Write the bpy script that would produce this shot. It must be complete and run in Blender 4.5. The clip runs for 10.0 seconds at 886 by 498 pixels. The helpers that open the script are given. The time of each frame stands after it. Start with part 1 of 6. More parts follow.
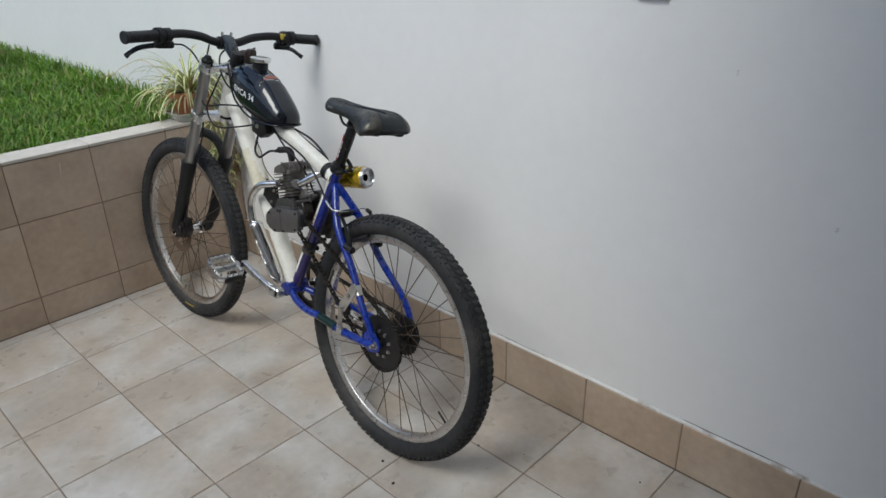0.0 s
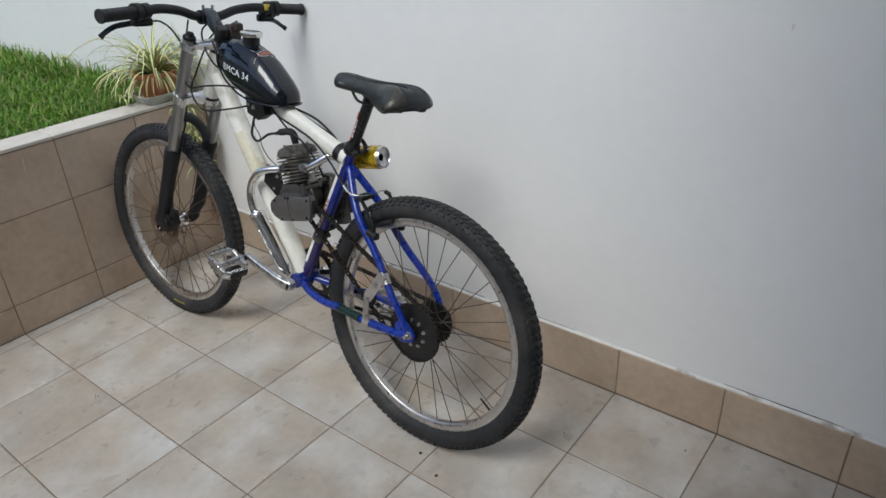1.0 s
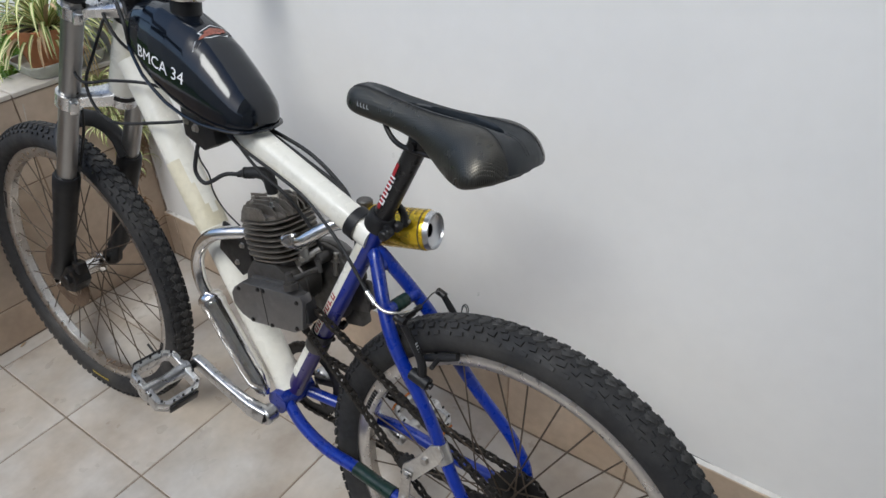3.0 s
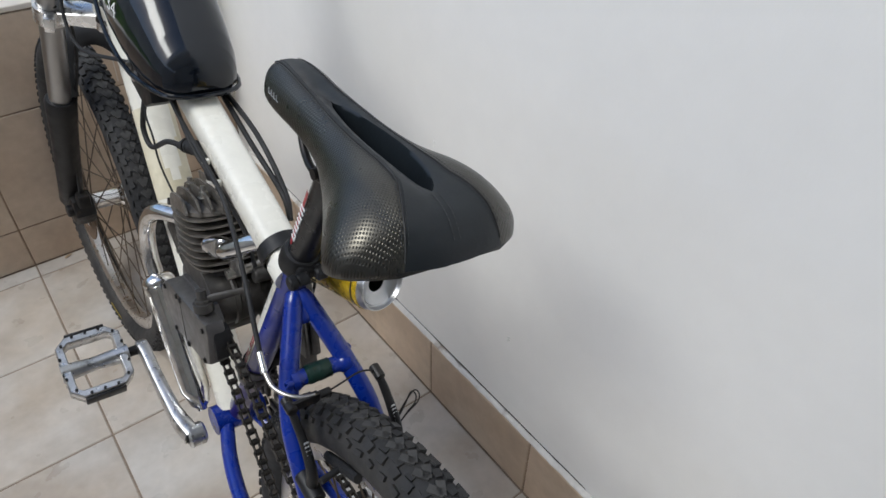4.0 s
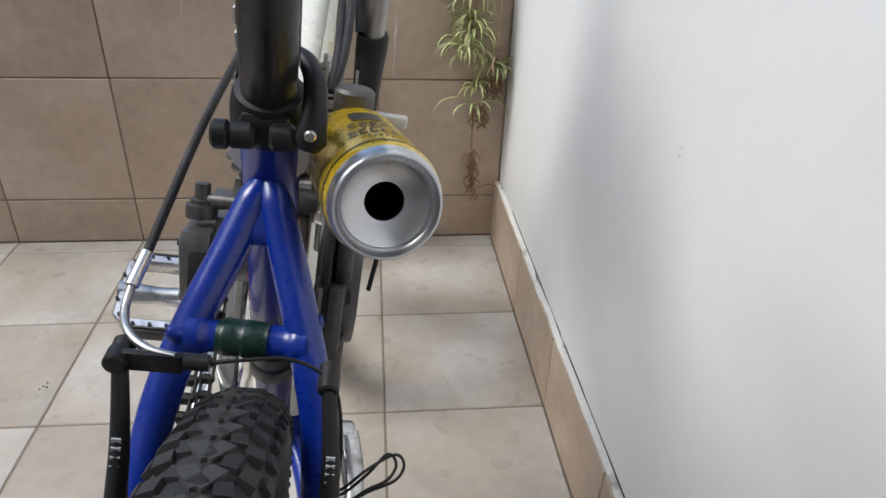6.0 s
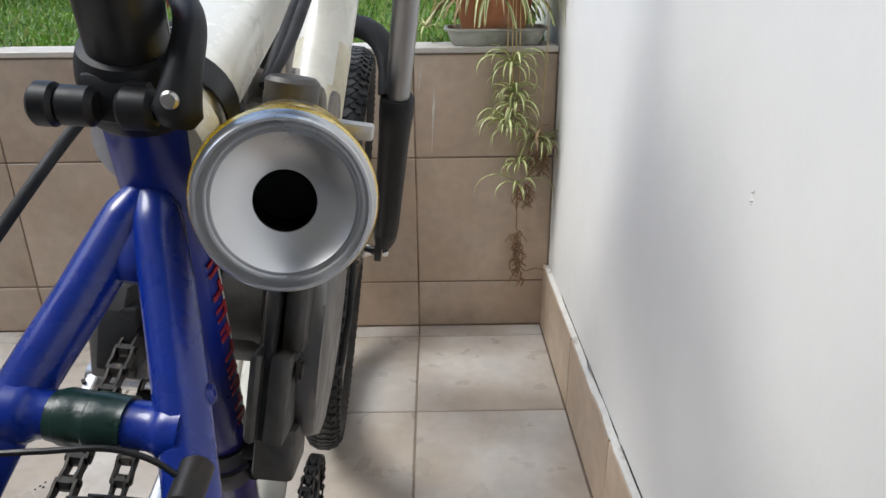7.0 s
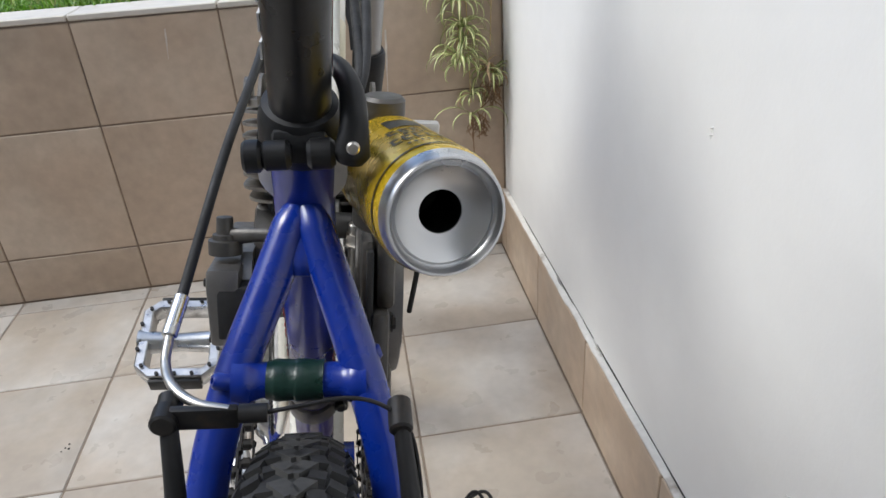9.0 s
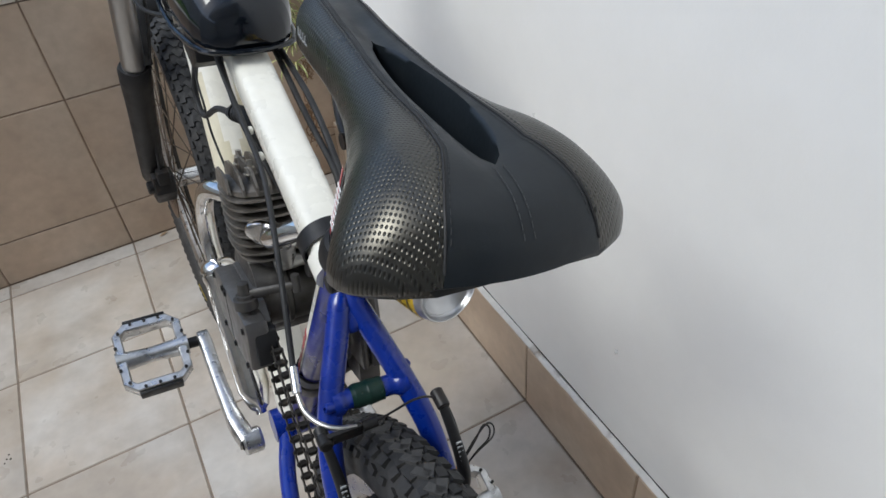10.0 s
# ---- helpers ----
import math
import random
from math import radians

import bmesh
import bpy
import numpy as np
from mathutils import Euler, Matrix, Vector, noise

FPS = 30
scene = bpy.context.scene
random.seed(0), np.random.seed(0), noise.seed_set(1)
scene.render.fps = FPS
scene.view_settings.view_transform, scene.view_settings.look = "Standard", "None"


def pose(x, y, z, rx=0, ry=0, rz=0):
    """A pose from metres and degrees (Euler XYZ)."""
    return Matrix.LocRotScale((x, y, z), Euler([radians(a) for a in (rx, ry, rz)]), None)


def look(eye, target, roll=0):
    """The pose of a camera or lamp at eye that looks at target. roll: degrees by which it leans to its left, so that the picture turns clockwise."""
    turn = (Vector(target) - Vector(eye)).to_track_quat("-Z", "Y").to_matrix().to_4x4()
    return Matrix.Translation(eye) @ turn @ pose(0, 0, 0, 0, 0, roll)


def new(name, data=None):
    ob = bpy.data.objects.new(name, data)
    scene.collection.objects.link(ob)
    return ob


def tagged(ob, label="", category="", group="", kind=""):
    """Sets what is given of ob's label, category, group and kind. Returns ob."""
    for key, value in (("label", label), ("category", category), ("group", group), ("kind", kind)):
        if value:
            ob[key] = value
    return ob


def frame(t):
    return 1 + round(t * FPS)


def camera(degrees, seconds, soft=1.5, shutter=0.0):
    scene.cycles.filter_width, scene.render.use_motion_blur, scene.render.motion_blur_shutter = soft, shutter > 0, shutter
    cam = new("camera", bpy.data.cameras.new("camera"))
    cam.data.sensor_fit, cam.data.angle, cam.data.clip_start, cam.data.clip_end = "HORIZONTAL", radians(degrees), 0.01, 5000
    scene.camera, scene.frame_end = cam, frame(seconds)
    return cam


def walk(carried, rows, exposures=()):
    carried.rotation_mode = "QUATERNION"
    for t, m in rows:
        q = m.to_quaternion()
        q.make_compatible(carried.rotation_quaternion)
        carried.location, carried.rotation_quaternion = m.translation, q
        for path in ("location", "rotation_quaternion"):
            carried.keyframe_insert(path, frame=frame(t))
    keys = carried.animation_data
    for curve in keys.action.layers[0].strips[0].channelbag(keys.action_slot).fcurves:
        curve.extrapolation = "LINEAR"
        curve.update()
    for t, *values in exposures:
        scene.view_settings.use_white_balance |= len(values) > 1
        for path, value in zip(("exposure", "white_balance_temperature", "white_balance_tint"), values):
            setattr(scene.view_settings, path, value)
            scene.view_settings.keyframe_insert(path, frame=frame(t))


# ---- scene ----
cam = camera(65.7, 10.0)
PATH = [
    (0, (-1.152, -2.568, 1.326), (0.151, -1.311, 0.476), -1.1),
    (0.5, (-1.237, -2.451, 1.334), (0.159, -1.315, 0.461), -2.0),
    (1, (-1.213, -2.331, 1.328), (0.159, -1.228, 0.379), -2.7),
    (1.5, (-1.04, -2.157, 1.309), (0.295, -1.019, 0.347), -2.5),
    (2, (-0.92, -1.955, 1.28), (0.438, -0.943, 0.216), -0.7),
    (2.5, (-0.815, -1.737, 1.282), (0.581, -0.848, 0.158), -0.7),
    (3, (-0.665, -1.662, 1.261), (0.66, -0.721, 0.095), -1.0),
    (3.2, (-0.567, -1.658, 1.263), (0.672, -0.655, 0.055), -1.0),
    (4.3, (-0.194, -1.592, 1.148), (0.558, -0.295, -0.176), 0.9),
    (4.5, (-0.16, -1.584, 1.135), (0.437, -0.213, -0.193), 0.0),
    (5, (-0.062, -1.568, 1.008), (0.276, -0.023, -0.216), 0.5),
    (5.2, (-0.039, -1.559, 0.959), (0.25, 0.034, -0.215), 1.1),
    (6.3, (0.002, -1.45, 0.836), (0.141, 0.323, -0.079), 1.5),
    (6.5, (0.016, -1.434, 0.819), (0.063, 0.382, -0.017), -0.5),
    (7, (0.043, -1.382, 0.773), (0.061, 0.472, 0.023), -0.6),
    (7.5, (0.056, -1.354, 0.746), (0.051, 0.514, 0.029), -2.3),
    (8, (0.053, -1.34, 0.74), (0.043, 0.537, 0.051), -2.7),
    (8.5, (0.029, -1.362, 0.75), (0.011, 0.495, 0.009), -3.8),
    (9, (-0.037, -1.447, 0.84), (0.16, 0.29, -0.13), -4.0),
    (9.5, (-0.095, -1.484, 0.979), (0.302, 0.02, -0.278), -5.2),
    (10, (-0.167, -1.522, 1.081), (0.475, -0.161, -0.236), -5.2),
]
EXPOSURES = [(0, 0.04, 6080, 4), (1.5, 0.12, 6090, 5), (3, 0.2, 6100, 6), (4.5, 0.27, 6130, 6), (5, 0.42, 6130, 6), (6.5, 0.53, 6130, 6), (8, 0.62, 6180, 7), (9.0, 0.62, 6120, 6), (9.5, 0.58, 6060, 5), (10, 0.34, 6030, 5)]
walk(cam, [(t, look(eye, target, roll)) for t, eye, target, roll in PATH], EXPOSURES)

# ---- light ----
SUN_ELEVATION, SUN_AZIMUTH = 55.0, -92.0   # degrees; azimuth from +y towards +x
world = bpy.data.worlds.new("sky")
scene.world = world
world.use_nodes = True
sky = world.node_tree.nodes.new("ShaderNodeTexSky")
sky.sky_type = "NISHITA"
sky.sun_disc = False
sky.sun_elevation = radians(SUN_ELEVATION)
sky.sun_rotation = radians(SUN_AZIMUTH)
sky.air_density, sky.dust_density, sky.ozone_density = 1.0, 2.0, 1.0
world.node_tree.links.new(sky.outputs[0], world.node_tree.nodes["Background"].inputs[0])
world.node_tree.nodes["Background"].inputs[1].default_value = 0.15
sun_way = Vector((math.sin(radians(SUN_AZIMUTH)) * math.cos(radians(SUN_ELEVATION)),
                  math.cos(radians(SUN_AZIMUTH)) * math.cos(radians(SUN_ELEVATION)), math.sin(radians(SUN_ELEVATION))))
sun = new("sun", bpy.data.lights.new("sun", "SUN"))
sun.data.energy, sun.data.angle, sun.data.color = 1.5, radians(26), (1.0, 0.97, 0.92)
sun.matrix_world = look(sun_way * 10, (0, 0, 0))


# ---- materials ----
def material(name, colour, rough=0.5, metal=0.0, vary=0.15, scale=8.0, fine=60.0, bump=0.05, bump_scale=150.0,
             second=None, second_scale=3.0, second_at=(0.55, 0.75), each=0.0, coat=0.0, rough_vary=0.1, spec=0.5):
    """A surface with colour variation at two scales, a second tone in patches, fine relief and uneven gloss."""
    m = bpy.data.materials.new(name)
    m.use_nodes = True
    t = m.node_tree
    n, l = t.nodes, t.links
    b = n["Principled BSDF"]
    co = n.new("ShaderNodeTexCoord").outputs["Object"]
    if each:
        info = n.new("ShaderNodeObjectInfo")
        off = n.new("ShaderNodeVectorMath"); off.operation = "MULTIPLY_ADD"
        l.new(info.outputs["Random"], off.inputs[0]); off.inputs[1].default_value = (37, 53, 71); l.new(co, off.inputs[2])
        co = off.outputs[0]

    def noise_at(sc, detail=4.0):
        x = n.new("ShaderNodeTexNoise")
        x.inputs["Scale"].default_value, x.inputs["Detail"].default_value = sc, detail
        l.new(co, x.inputs["Vector"])
        return x.outputs["Fac"]

    def ramp(value, lo, hi, a, c):
        x = n.new("ShaderNodeMapRange")
        x.inputs[1].default_value, x.inputs[2].default_value, x.inputs[3].default_value, x.inputs[4].default_value = lo, hi, a, c
        l.new(value, x.inputs[0])
        return x.outputs[0]

    def mix(fac, a, c, mode="MIX"):
        x = n.new("ShaderNodeMix")
        x.data_type, x.blend_type = "RGBA", mode
        for value, socket in ((fac, 0), (a, 6), (c, 7)):
            if isinstance(value, (int, float)):
                x.inputs[socket].default_value = value
            elif isinstance(value, tuple):
                x.inputs[socket].default_value = (*value, 1)
            else:
                l.new(value, x.inputs[socket])
        return x.outputs[2]

    c = tuple(colour)
    if second:
        c = mix(ramp(noise_at(second_scale, 6.0), second_at[0], second_at[1], 0, 1), c, tuple(second))
    grey = n.new("ShaderNodeCombineColor")
    big, small = ramp(noise_at(scale), 0.25, 0.75, 1 - vary, 1 + vary), ramp(noise_at(fine, 2.0), 0.25, 0.75, 1 - vary * 0.5, 1 + vary * 0.5)
    mul = n.new("ShaderNodeMath"); mul.operation = "MULTIPLY"; l.new(big, mul.inputs[0]); l.new(small, mul.inputs[1])
    value = mul.outputs[0]
    if each:
        mul2 = n.new("ShaderNodeMath"); mul2.operation = "MULTIPLY"
        l.new(value, mul2.inputs[0]); l.new(ramp(info.outputs["Random"], 0, 1, 1 - each, 1 + each), mul2.inputs[1])
        value = mul2.outputs[0]
    for i in range(3):
        l.new(value, grey.inputs[i])
    c = mix(1.0, c, grey.outputs[0], "MULTIPLY")
    l.new(c, b.inputs["Base Color"])
    l.new(ramp(noise_at(scale * 2.5), 0.3, 0.7, max(rough - rough_vary, 0.02), min(rough + rough_vary, 1)), b.inputs["Roughness"])
    b.inputs["Metallic"].default_value = metal
    b.inputs["Coat Weight"].default_value = coat
    b.inputs["Coat Roughness"].default_value = 0.08
    b.inputs["Specular IOR Level"].default_value = spec
    if bump:
        x = n.new("ShaderNodeBump")
        x.inputs["Strength"].default_value, x.inputs["Distance"].default_value = bump, 0.002
        l.new(noise_at(bump_scale, 3.0), x.inputs["Height"])
        l.new(x.outputs[0], b.inputs["Normal"])
    return m


M = {}
M["floor_tile"] = material("floor_tile", (0.40, 0.345, 0.285), 0.34, vary=0.13, scale=7, fine=45, bump=0.03, second=(0.52, 0.492, 0.455), second_scale=5, second_at=(0.42, 0.68), each=0.04)
M["wall_tile"] = material("wall_tile", (0.47, 0.36, 0.262), 0.42, vary=0.15, scale=6, fine=40, bump=0.03, second=(0.54, 0.44, 0.335), second_scale=5, second_at=(0.42, 0.7), each=0.05)
M["coping_tile"] = material("coping_tile", (0.60, 0.55, 0.48), 0.5, vary=0.10, scale=9, fine=50, each=0.04, second=(0.45, 0.40, 0.34), second_scale=10, second_at=(0.6, 0.8))
M["wall_grout"] = material("wall_grout", (0.30, 0.215, 0.150), 0.9, vary=0.3, scale=12, fine=90, bump=0.2, second=(0.16, 0.12, 0.09), second_scale=6, second_at=(0.45, 0.7))
M["grout"] = material("grout", (0.21, 0.165, 0.125), 0.9, vary=0.25, scale=15, fine=90, bump=0.2)
M["plaster"] = material("plaster", (0.86, 0.85, 0.83), 0.72, vary=0.025, scale=1.5, fine=25, bump=0.10, bump_scale=170)
M["old_paint"] = material("old_paint", (0.70, 0.68, 0.64), 0.8, vary=0.12, scale=20, fine=120, bump=0.3, second=(0.34, 0.29, 0.24), second_scale=16, second_at=(0.56, 0.66))
M["soil"] = material("soil", (0.05, 0.04, 0.025), 0.95, vary=0.4, scale=20, fine=90, bump=0.6, bump_scale=60)
# coat of the added unseen walls, made pale to bounce light
M["house_wall"] = material("house_wall", (0.78, 0.72, 0.64), 0.8, vary=0.05, scale=1.5, fine=30)
M["white_paint"] = material("white_paint", (0.80, 0.78, 0.70), 0.30, vary=0.05, scale=14, fine=120, bump=0.0, coat=0.3, second=(0.62, 0.57, 0.45), second_scale=12, second_at=(0.58, 0.85))
M["worn_white"] = material("worn_white", (0.70, 0.65, 0.50), 0.4, vary=0.10, scale=14, fine=120, bump=0.03, second=(0.50, 0.45, 0.30), second_scale=18, second_at=(0.45, 0.75))
M["paint_run"] = material("paint_run", (0.60, 0.55, 0.48), 0.8, vary=0.2, scale=40, fine=150, bump=0.2)
M["blue_paint"] = material("blue_paint", (0.003, 0.023, 0.245), 0.30, 0.0, spec=0.5, vary=0.15, scale=20, fine=120, bump=0.03, coat=0.35)
M["green_tape"] = material("green_tape", (0.0052, 0.0221, 0.0163), 0.35, vary=0.3, scale=40, fine=200, bump=0.25)
M["tyre"] = material("tyre", (0.015, 0.015, 0.016), 0.72, vary=0.25, scale=25, fine=200, bump=0.15, second=(0.05, 0.046, 0.042), second_scale=9, second_at=(0.5, 0.8))
M["worn_rubber"] = material("worn_rubber", (0.045, 0.044, 0.043), 0.7, vary=0.3, scale=40, fine=220, bump=0.15)
M["black_plastic"] = material("black_plastic", (0.011, 0.011, 0.012), 0.46, vary=0.2, scale=25, fine=200, bump=0.06, spec=0.35)
M["black_gloss"] = material("black_gloss", (0.005, 0.007, 0.011), 0.12, vary=0.1, scale=12, fine=80, bump=0.0, coat=0.2, rough_vary=0.04)
M["black_satin"] = material("black_satin", (0.010, 0.010, 0.011), 0.32, vary=0.2, scale=30, fine=200, bump=0.05)
M["rubber"] = material("rubber", (0.013, 0.013, 0.014), 0.65, vary=0.2, scale=30, fine=300, bump=0.2, bump_scale=400)
M["rim_metal"] = material("rim_metal", (0.60, 0.58, 0.56), 0.32, 1.0, vary=0.12, scale=30, fine=200, bump=0.02)
M["chrome"] = material("chrome", (0.72, 0.71, 0.70), 0.12, 1.0, vary=0.12, scale=40, fine=200, bump=0.02, second=(0.45, 0.40, 0.33), second_scale=35, second_at=(0.55, 0.8))
M["steel"] = material("steel", (0.52, 0.50, 0.47), 0.35, 1.0, vary=0.2, scale=40, fine=250, bump=0.05, second=(0.25, 0.20, 0.15), second_scale=50, second_at=(0.6, 0.85))
M["spoke"] = material("spoke", (0.14, 0.11, 0.085), 0.5, 0.8, vary=0.2, scale=30, fine=200, bump=0.0)
M["fork_tube"] = material("fork_tube", (0.36, 0.355, 0.35), 0.36, 1.0, vary=0.04, scale=12, fine=80, bump=0.0, rough_vary=0.04)
M["cast_alloy"] = material("cast_alloy", (0.20, 0.193, 0.188), 0.42, 0.8, vary=0.08, scale=30, fine=260, bump=0.08, bump_scale=600, second=(0.25, 0.24, 0.23), second_scale=30, second_at=(0.55, 0.8))
M["dark_alloy"] = material("dark_alloy", (0.10, 0.095, 0.09), 0.48, 0.7, vary=0.12, scale=30, fine=220, bump=0.08, bump_scale=450, second=(0.05, 0.042, 0.035), second_scale=35, second_at=(0.5, 0.75))
M["black_steel"] = material("black_steel", (0.018, 0.017, 0.017), 0.42, 0.4, vary=0.3, scale=40, fine=250, bump=0.1, second=(0.07, 0.045, 0.03), second_scale=60, second_at=(0.6, 0.85))
M["saddle_cover"] = material("saddle_cover", (0.008, 0.011, 0.014), 0.40, vary=0.12, scale=30, fine=200, bump=0.06, bump_scale=300)


M["yellow_print"] = material("yellow_print", (0.45, 0.34, 0.04), 0.5, vary=0.15, bump=0)
M["red_print"] = material("red_print", (0.34, 0.016, 0.026), 0.35, vary=0.12, bump=0, coat=0.3)
M["white_print"] = material("white_print", (0.80, 0.80, 0.80), 0.4, vary=0.05, bump=0)
M["pale_print"] = material("pale_print", (0.38, 0.39, 0.40), 0.5, vary=0.15, bump=0)
M["black_print"] = material("black_print", (0.02, 0.018, 0.015), 0.35, vary=0.15, bump=0)
M["red_decal"] = material("red_decal", (0.30, 0.10, 0.07), 0.3, vary=0.3, scale=200, fine=400, bump=0)
M["bright_alloy"] = material("bright_alloy", (0.70, 0.70, 0.70), 0.28, 1.0, vary=0.10, scale=30, fine=200, bump=0.03)
M["worn_alloy"] = material("worn_alloy", (0.58, 0.58, 0.58), 0.33, 1.0, vary=0.15, scale=40, fine=220, bump=0.06, second=(0.22, 0.21, 0.20), second_scale=45, second_at=(0.55, 0.75))
M["worn_steel"] = material("worn_steel", (0.58, 0.56, 0.53), 0.38, 0.9, vary=0.18, scale=40, fine=220, bump=0.06, second=(0.30, 0.25, 0.20), second_scale=40, second_at=(0.58, 0.8))
M["rusty_steel"] = material("rusty_steel", (0.17, 0.12, 0.085), 0.55, 0.6, vary=0.3, scale=60, fine=250, bump=0.1)
M["rusty_black"] = material("rusty_black", (0.035, 0.024, 0.02), 0.5, 0.2, vary=0.35, scale=50, fine=250, bump=0.2)
M["blue_grey"] = material("blue_grey", (0.030, 0.036, 0.048), 0.32, vary=0.15, scale=30, fine=150, bump=0.05)
M["fin_alloy"] = material("fin_alloy", (0.27, 0.25, 0.225), 0.48, 0.8, vary=0.25, scale=40, fine=250, bump=0.2, bump_scale=500, second=(0.11, 0.095, 0.08), second_scale=40, second_at=(0.45, 0.75))
M["pale_ceramic"] = material("pale_ceramic", (0.65, 0.62, 0.56), 0.3, vary=0.1, bump=0)
M["can_yellow"] = material("can_yellow", (0.78, 0.52, 0.02), 0.26, 0.55, vary=0.08, scale=30, fine=150, bump=0.02, coat=0.3)
M["can_metal"] = material("can_metal", (0.58, 0.58, 0.585), 0.30, 1.0, vary=0.04, scale=12, fine=80, bump=0.0, rough_vary=0.05)
M["chain_metal"] = material("chain_metal", (0.030, 0.027, 0.024), 0.5, 0.6, vary=0.35, scale=60, fine=300, bump=0.1, second=(0.09, 0.075, 0.06), second_scale=80, second_at=(0.55, 0.75))
M["copper"] = material("copper", (0.45, 0.20, 0.09), 0.4, 0.7, vary=0.2, bump=0.05)
M["amber"] = material("amber", (0.50, 0.15, 0.02), 0.2, vary=0.15, bump=0.1, coat=0.3)
M["stitch"] = material("stitch", (0.035, 0.037, 0.04), 0.7, vary=0.1, bump=0)
M["terracotta"] = material("terracotta", (0.46, 0.19, 0.085), 0.75, vary=0.15, scale=12, fine=80, bump=0.15, second=(0.55, 0.36, 0.24), second_scale=10, second_at=(0.55, 0.8))
M["tray_plastic"] = material("tray_plastic", (0.50, 0.51, 0.45), 0.55, vary=0.12, scale=15, fine=90, bump=0.1, second=(0.13, 0.12, 0.10), second_scale=14, second_at=(0.45, 0.7))
M["leaf_green"] = material("leaf_green", (0.22, 0.30, 0.075), 0.45, vary=0.25, scale=30, fine=150, bump=0.05, each=0.2)
M["leaf_cream"] = material("leaf_cream", (0.72, 0.68, 0.36), 0.5, vary=0.15, scale=30, fine=150, bump=0.05, each=0.1)
M["dry_leaf"] = material("dry_leaf", (0.44, 0.31, 0.18), 0.8, vary=0.3, scale=30, fine=150, bump=0.2)
M["runner_stem"] = material("runner_stem", (0.58, 0.42, 0.20), 0.6, vary=0.2, scale=30, fine=150, bump=0.05)
M["root_fibre"] = material("root_fibre", (0.26, 0.16, 0.09), 0.9, vary=0.3, scale=30, fine=150, bump=0.2)
M["debris"] = material("debris", (0.02, 0.017, 0.014), 0.9, vary=0.3, bump=0.3)
M["grime"] = material("grime", (0.66, 0.65, 0.63), 0.9, vary=0.3, bump=0.1)


def fade_material():
    """Blue paint that fades to violet down the seat tube."""
    m = material("fade_paint", (0.002, 0.017, 0.23), 0.34, vary=0.15, scale=20, fine=120, bump=0.03, coat=0.35)
    n, l = m.node_tree.nodes, m.node_tree.links
    base = n["Principled BSDF"].inputs["Base Color"]
    source = base.links[0].from_socket
    split = n.new("ShaderNodeSeparateXYZ")
    l.new(n.new("ShaderNodeTexCoord").outputs["Object"], split.inputs[0])
    r = n.new("ShaderNodeMapRange")
    r.inputs[1].default_value, r.inputs[2].default_value, r.inputs[3].default_value, r.inputs[4].default_value = 0.44, 0.62, 1.0, 0.0
    l.new(split.outputs[2], r.inputs[0])
    x = n.new("ShaderNodeMix")
    x.data_type = "RGBA"
    x.inputs[7].default_value = (0.020, 0.010, 0.10, 1)
    l.new(r.outputs[0], x.inputs[0])
    l.new(source, x.inputs[6])
    l.new(x.outputs[2], base)
    return m


M["fade_paint"] = fade_material()


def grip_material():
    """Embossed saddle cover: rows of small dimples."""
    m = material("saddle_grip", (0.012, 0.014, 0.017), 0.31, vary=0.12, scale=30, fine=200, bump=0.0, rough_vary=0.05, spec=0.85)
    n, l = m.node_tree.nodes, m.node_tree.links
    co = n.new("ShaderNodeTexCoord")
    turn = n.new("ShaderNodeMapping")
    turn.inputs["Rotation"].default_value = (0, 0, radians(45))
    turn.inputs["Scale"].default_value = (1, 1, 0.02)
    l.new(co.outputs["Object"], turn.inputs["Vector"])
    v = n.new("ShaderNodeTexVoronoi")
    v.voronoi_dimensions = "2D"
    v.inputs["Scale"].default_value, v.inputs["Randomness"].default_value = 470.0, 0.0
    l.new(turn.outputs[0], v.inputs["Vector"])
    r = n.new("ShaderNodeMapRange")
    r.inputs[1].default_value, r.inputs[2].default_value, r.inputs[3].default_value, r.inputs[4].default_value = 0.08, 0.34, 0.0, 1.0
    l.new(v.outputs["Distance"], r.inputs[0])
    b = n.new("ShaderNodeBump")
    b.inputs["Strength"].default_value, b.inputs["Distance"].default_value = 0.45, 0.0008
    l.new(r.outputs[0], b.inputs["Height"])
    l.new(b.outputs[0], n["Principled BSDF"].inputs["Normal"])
    # shading of the dimples put into the colour: hollows darker than the ridges
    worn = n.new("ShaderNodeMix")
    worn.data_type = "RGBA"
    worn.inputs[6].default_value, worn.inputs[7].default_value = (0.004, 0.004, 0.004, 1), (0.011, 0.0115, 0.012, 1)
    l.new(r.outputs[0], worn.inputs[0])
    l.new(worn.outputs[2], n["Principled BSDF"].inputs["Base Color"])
    # gloss lowered in the dimples too, to darken them
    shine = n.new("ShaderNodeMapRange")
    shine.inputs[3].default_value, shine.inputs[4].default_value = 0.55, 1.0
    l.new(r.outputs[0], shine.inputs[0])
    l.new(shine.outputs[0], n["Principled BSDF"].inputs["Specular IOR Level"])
    # warm tint puts the golden reflection of the surroundings into the gloss
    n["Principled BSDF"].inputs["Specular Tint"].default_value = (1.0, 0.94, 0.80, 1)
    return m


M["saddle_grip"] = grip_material()


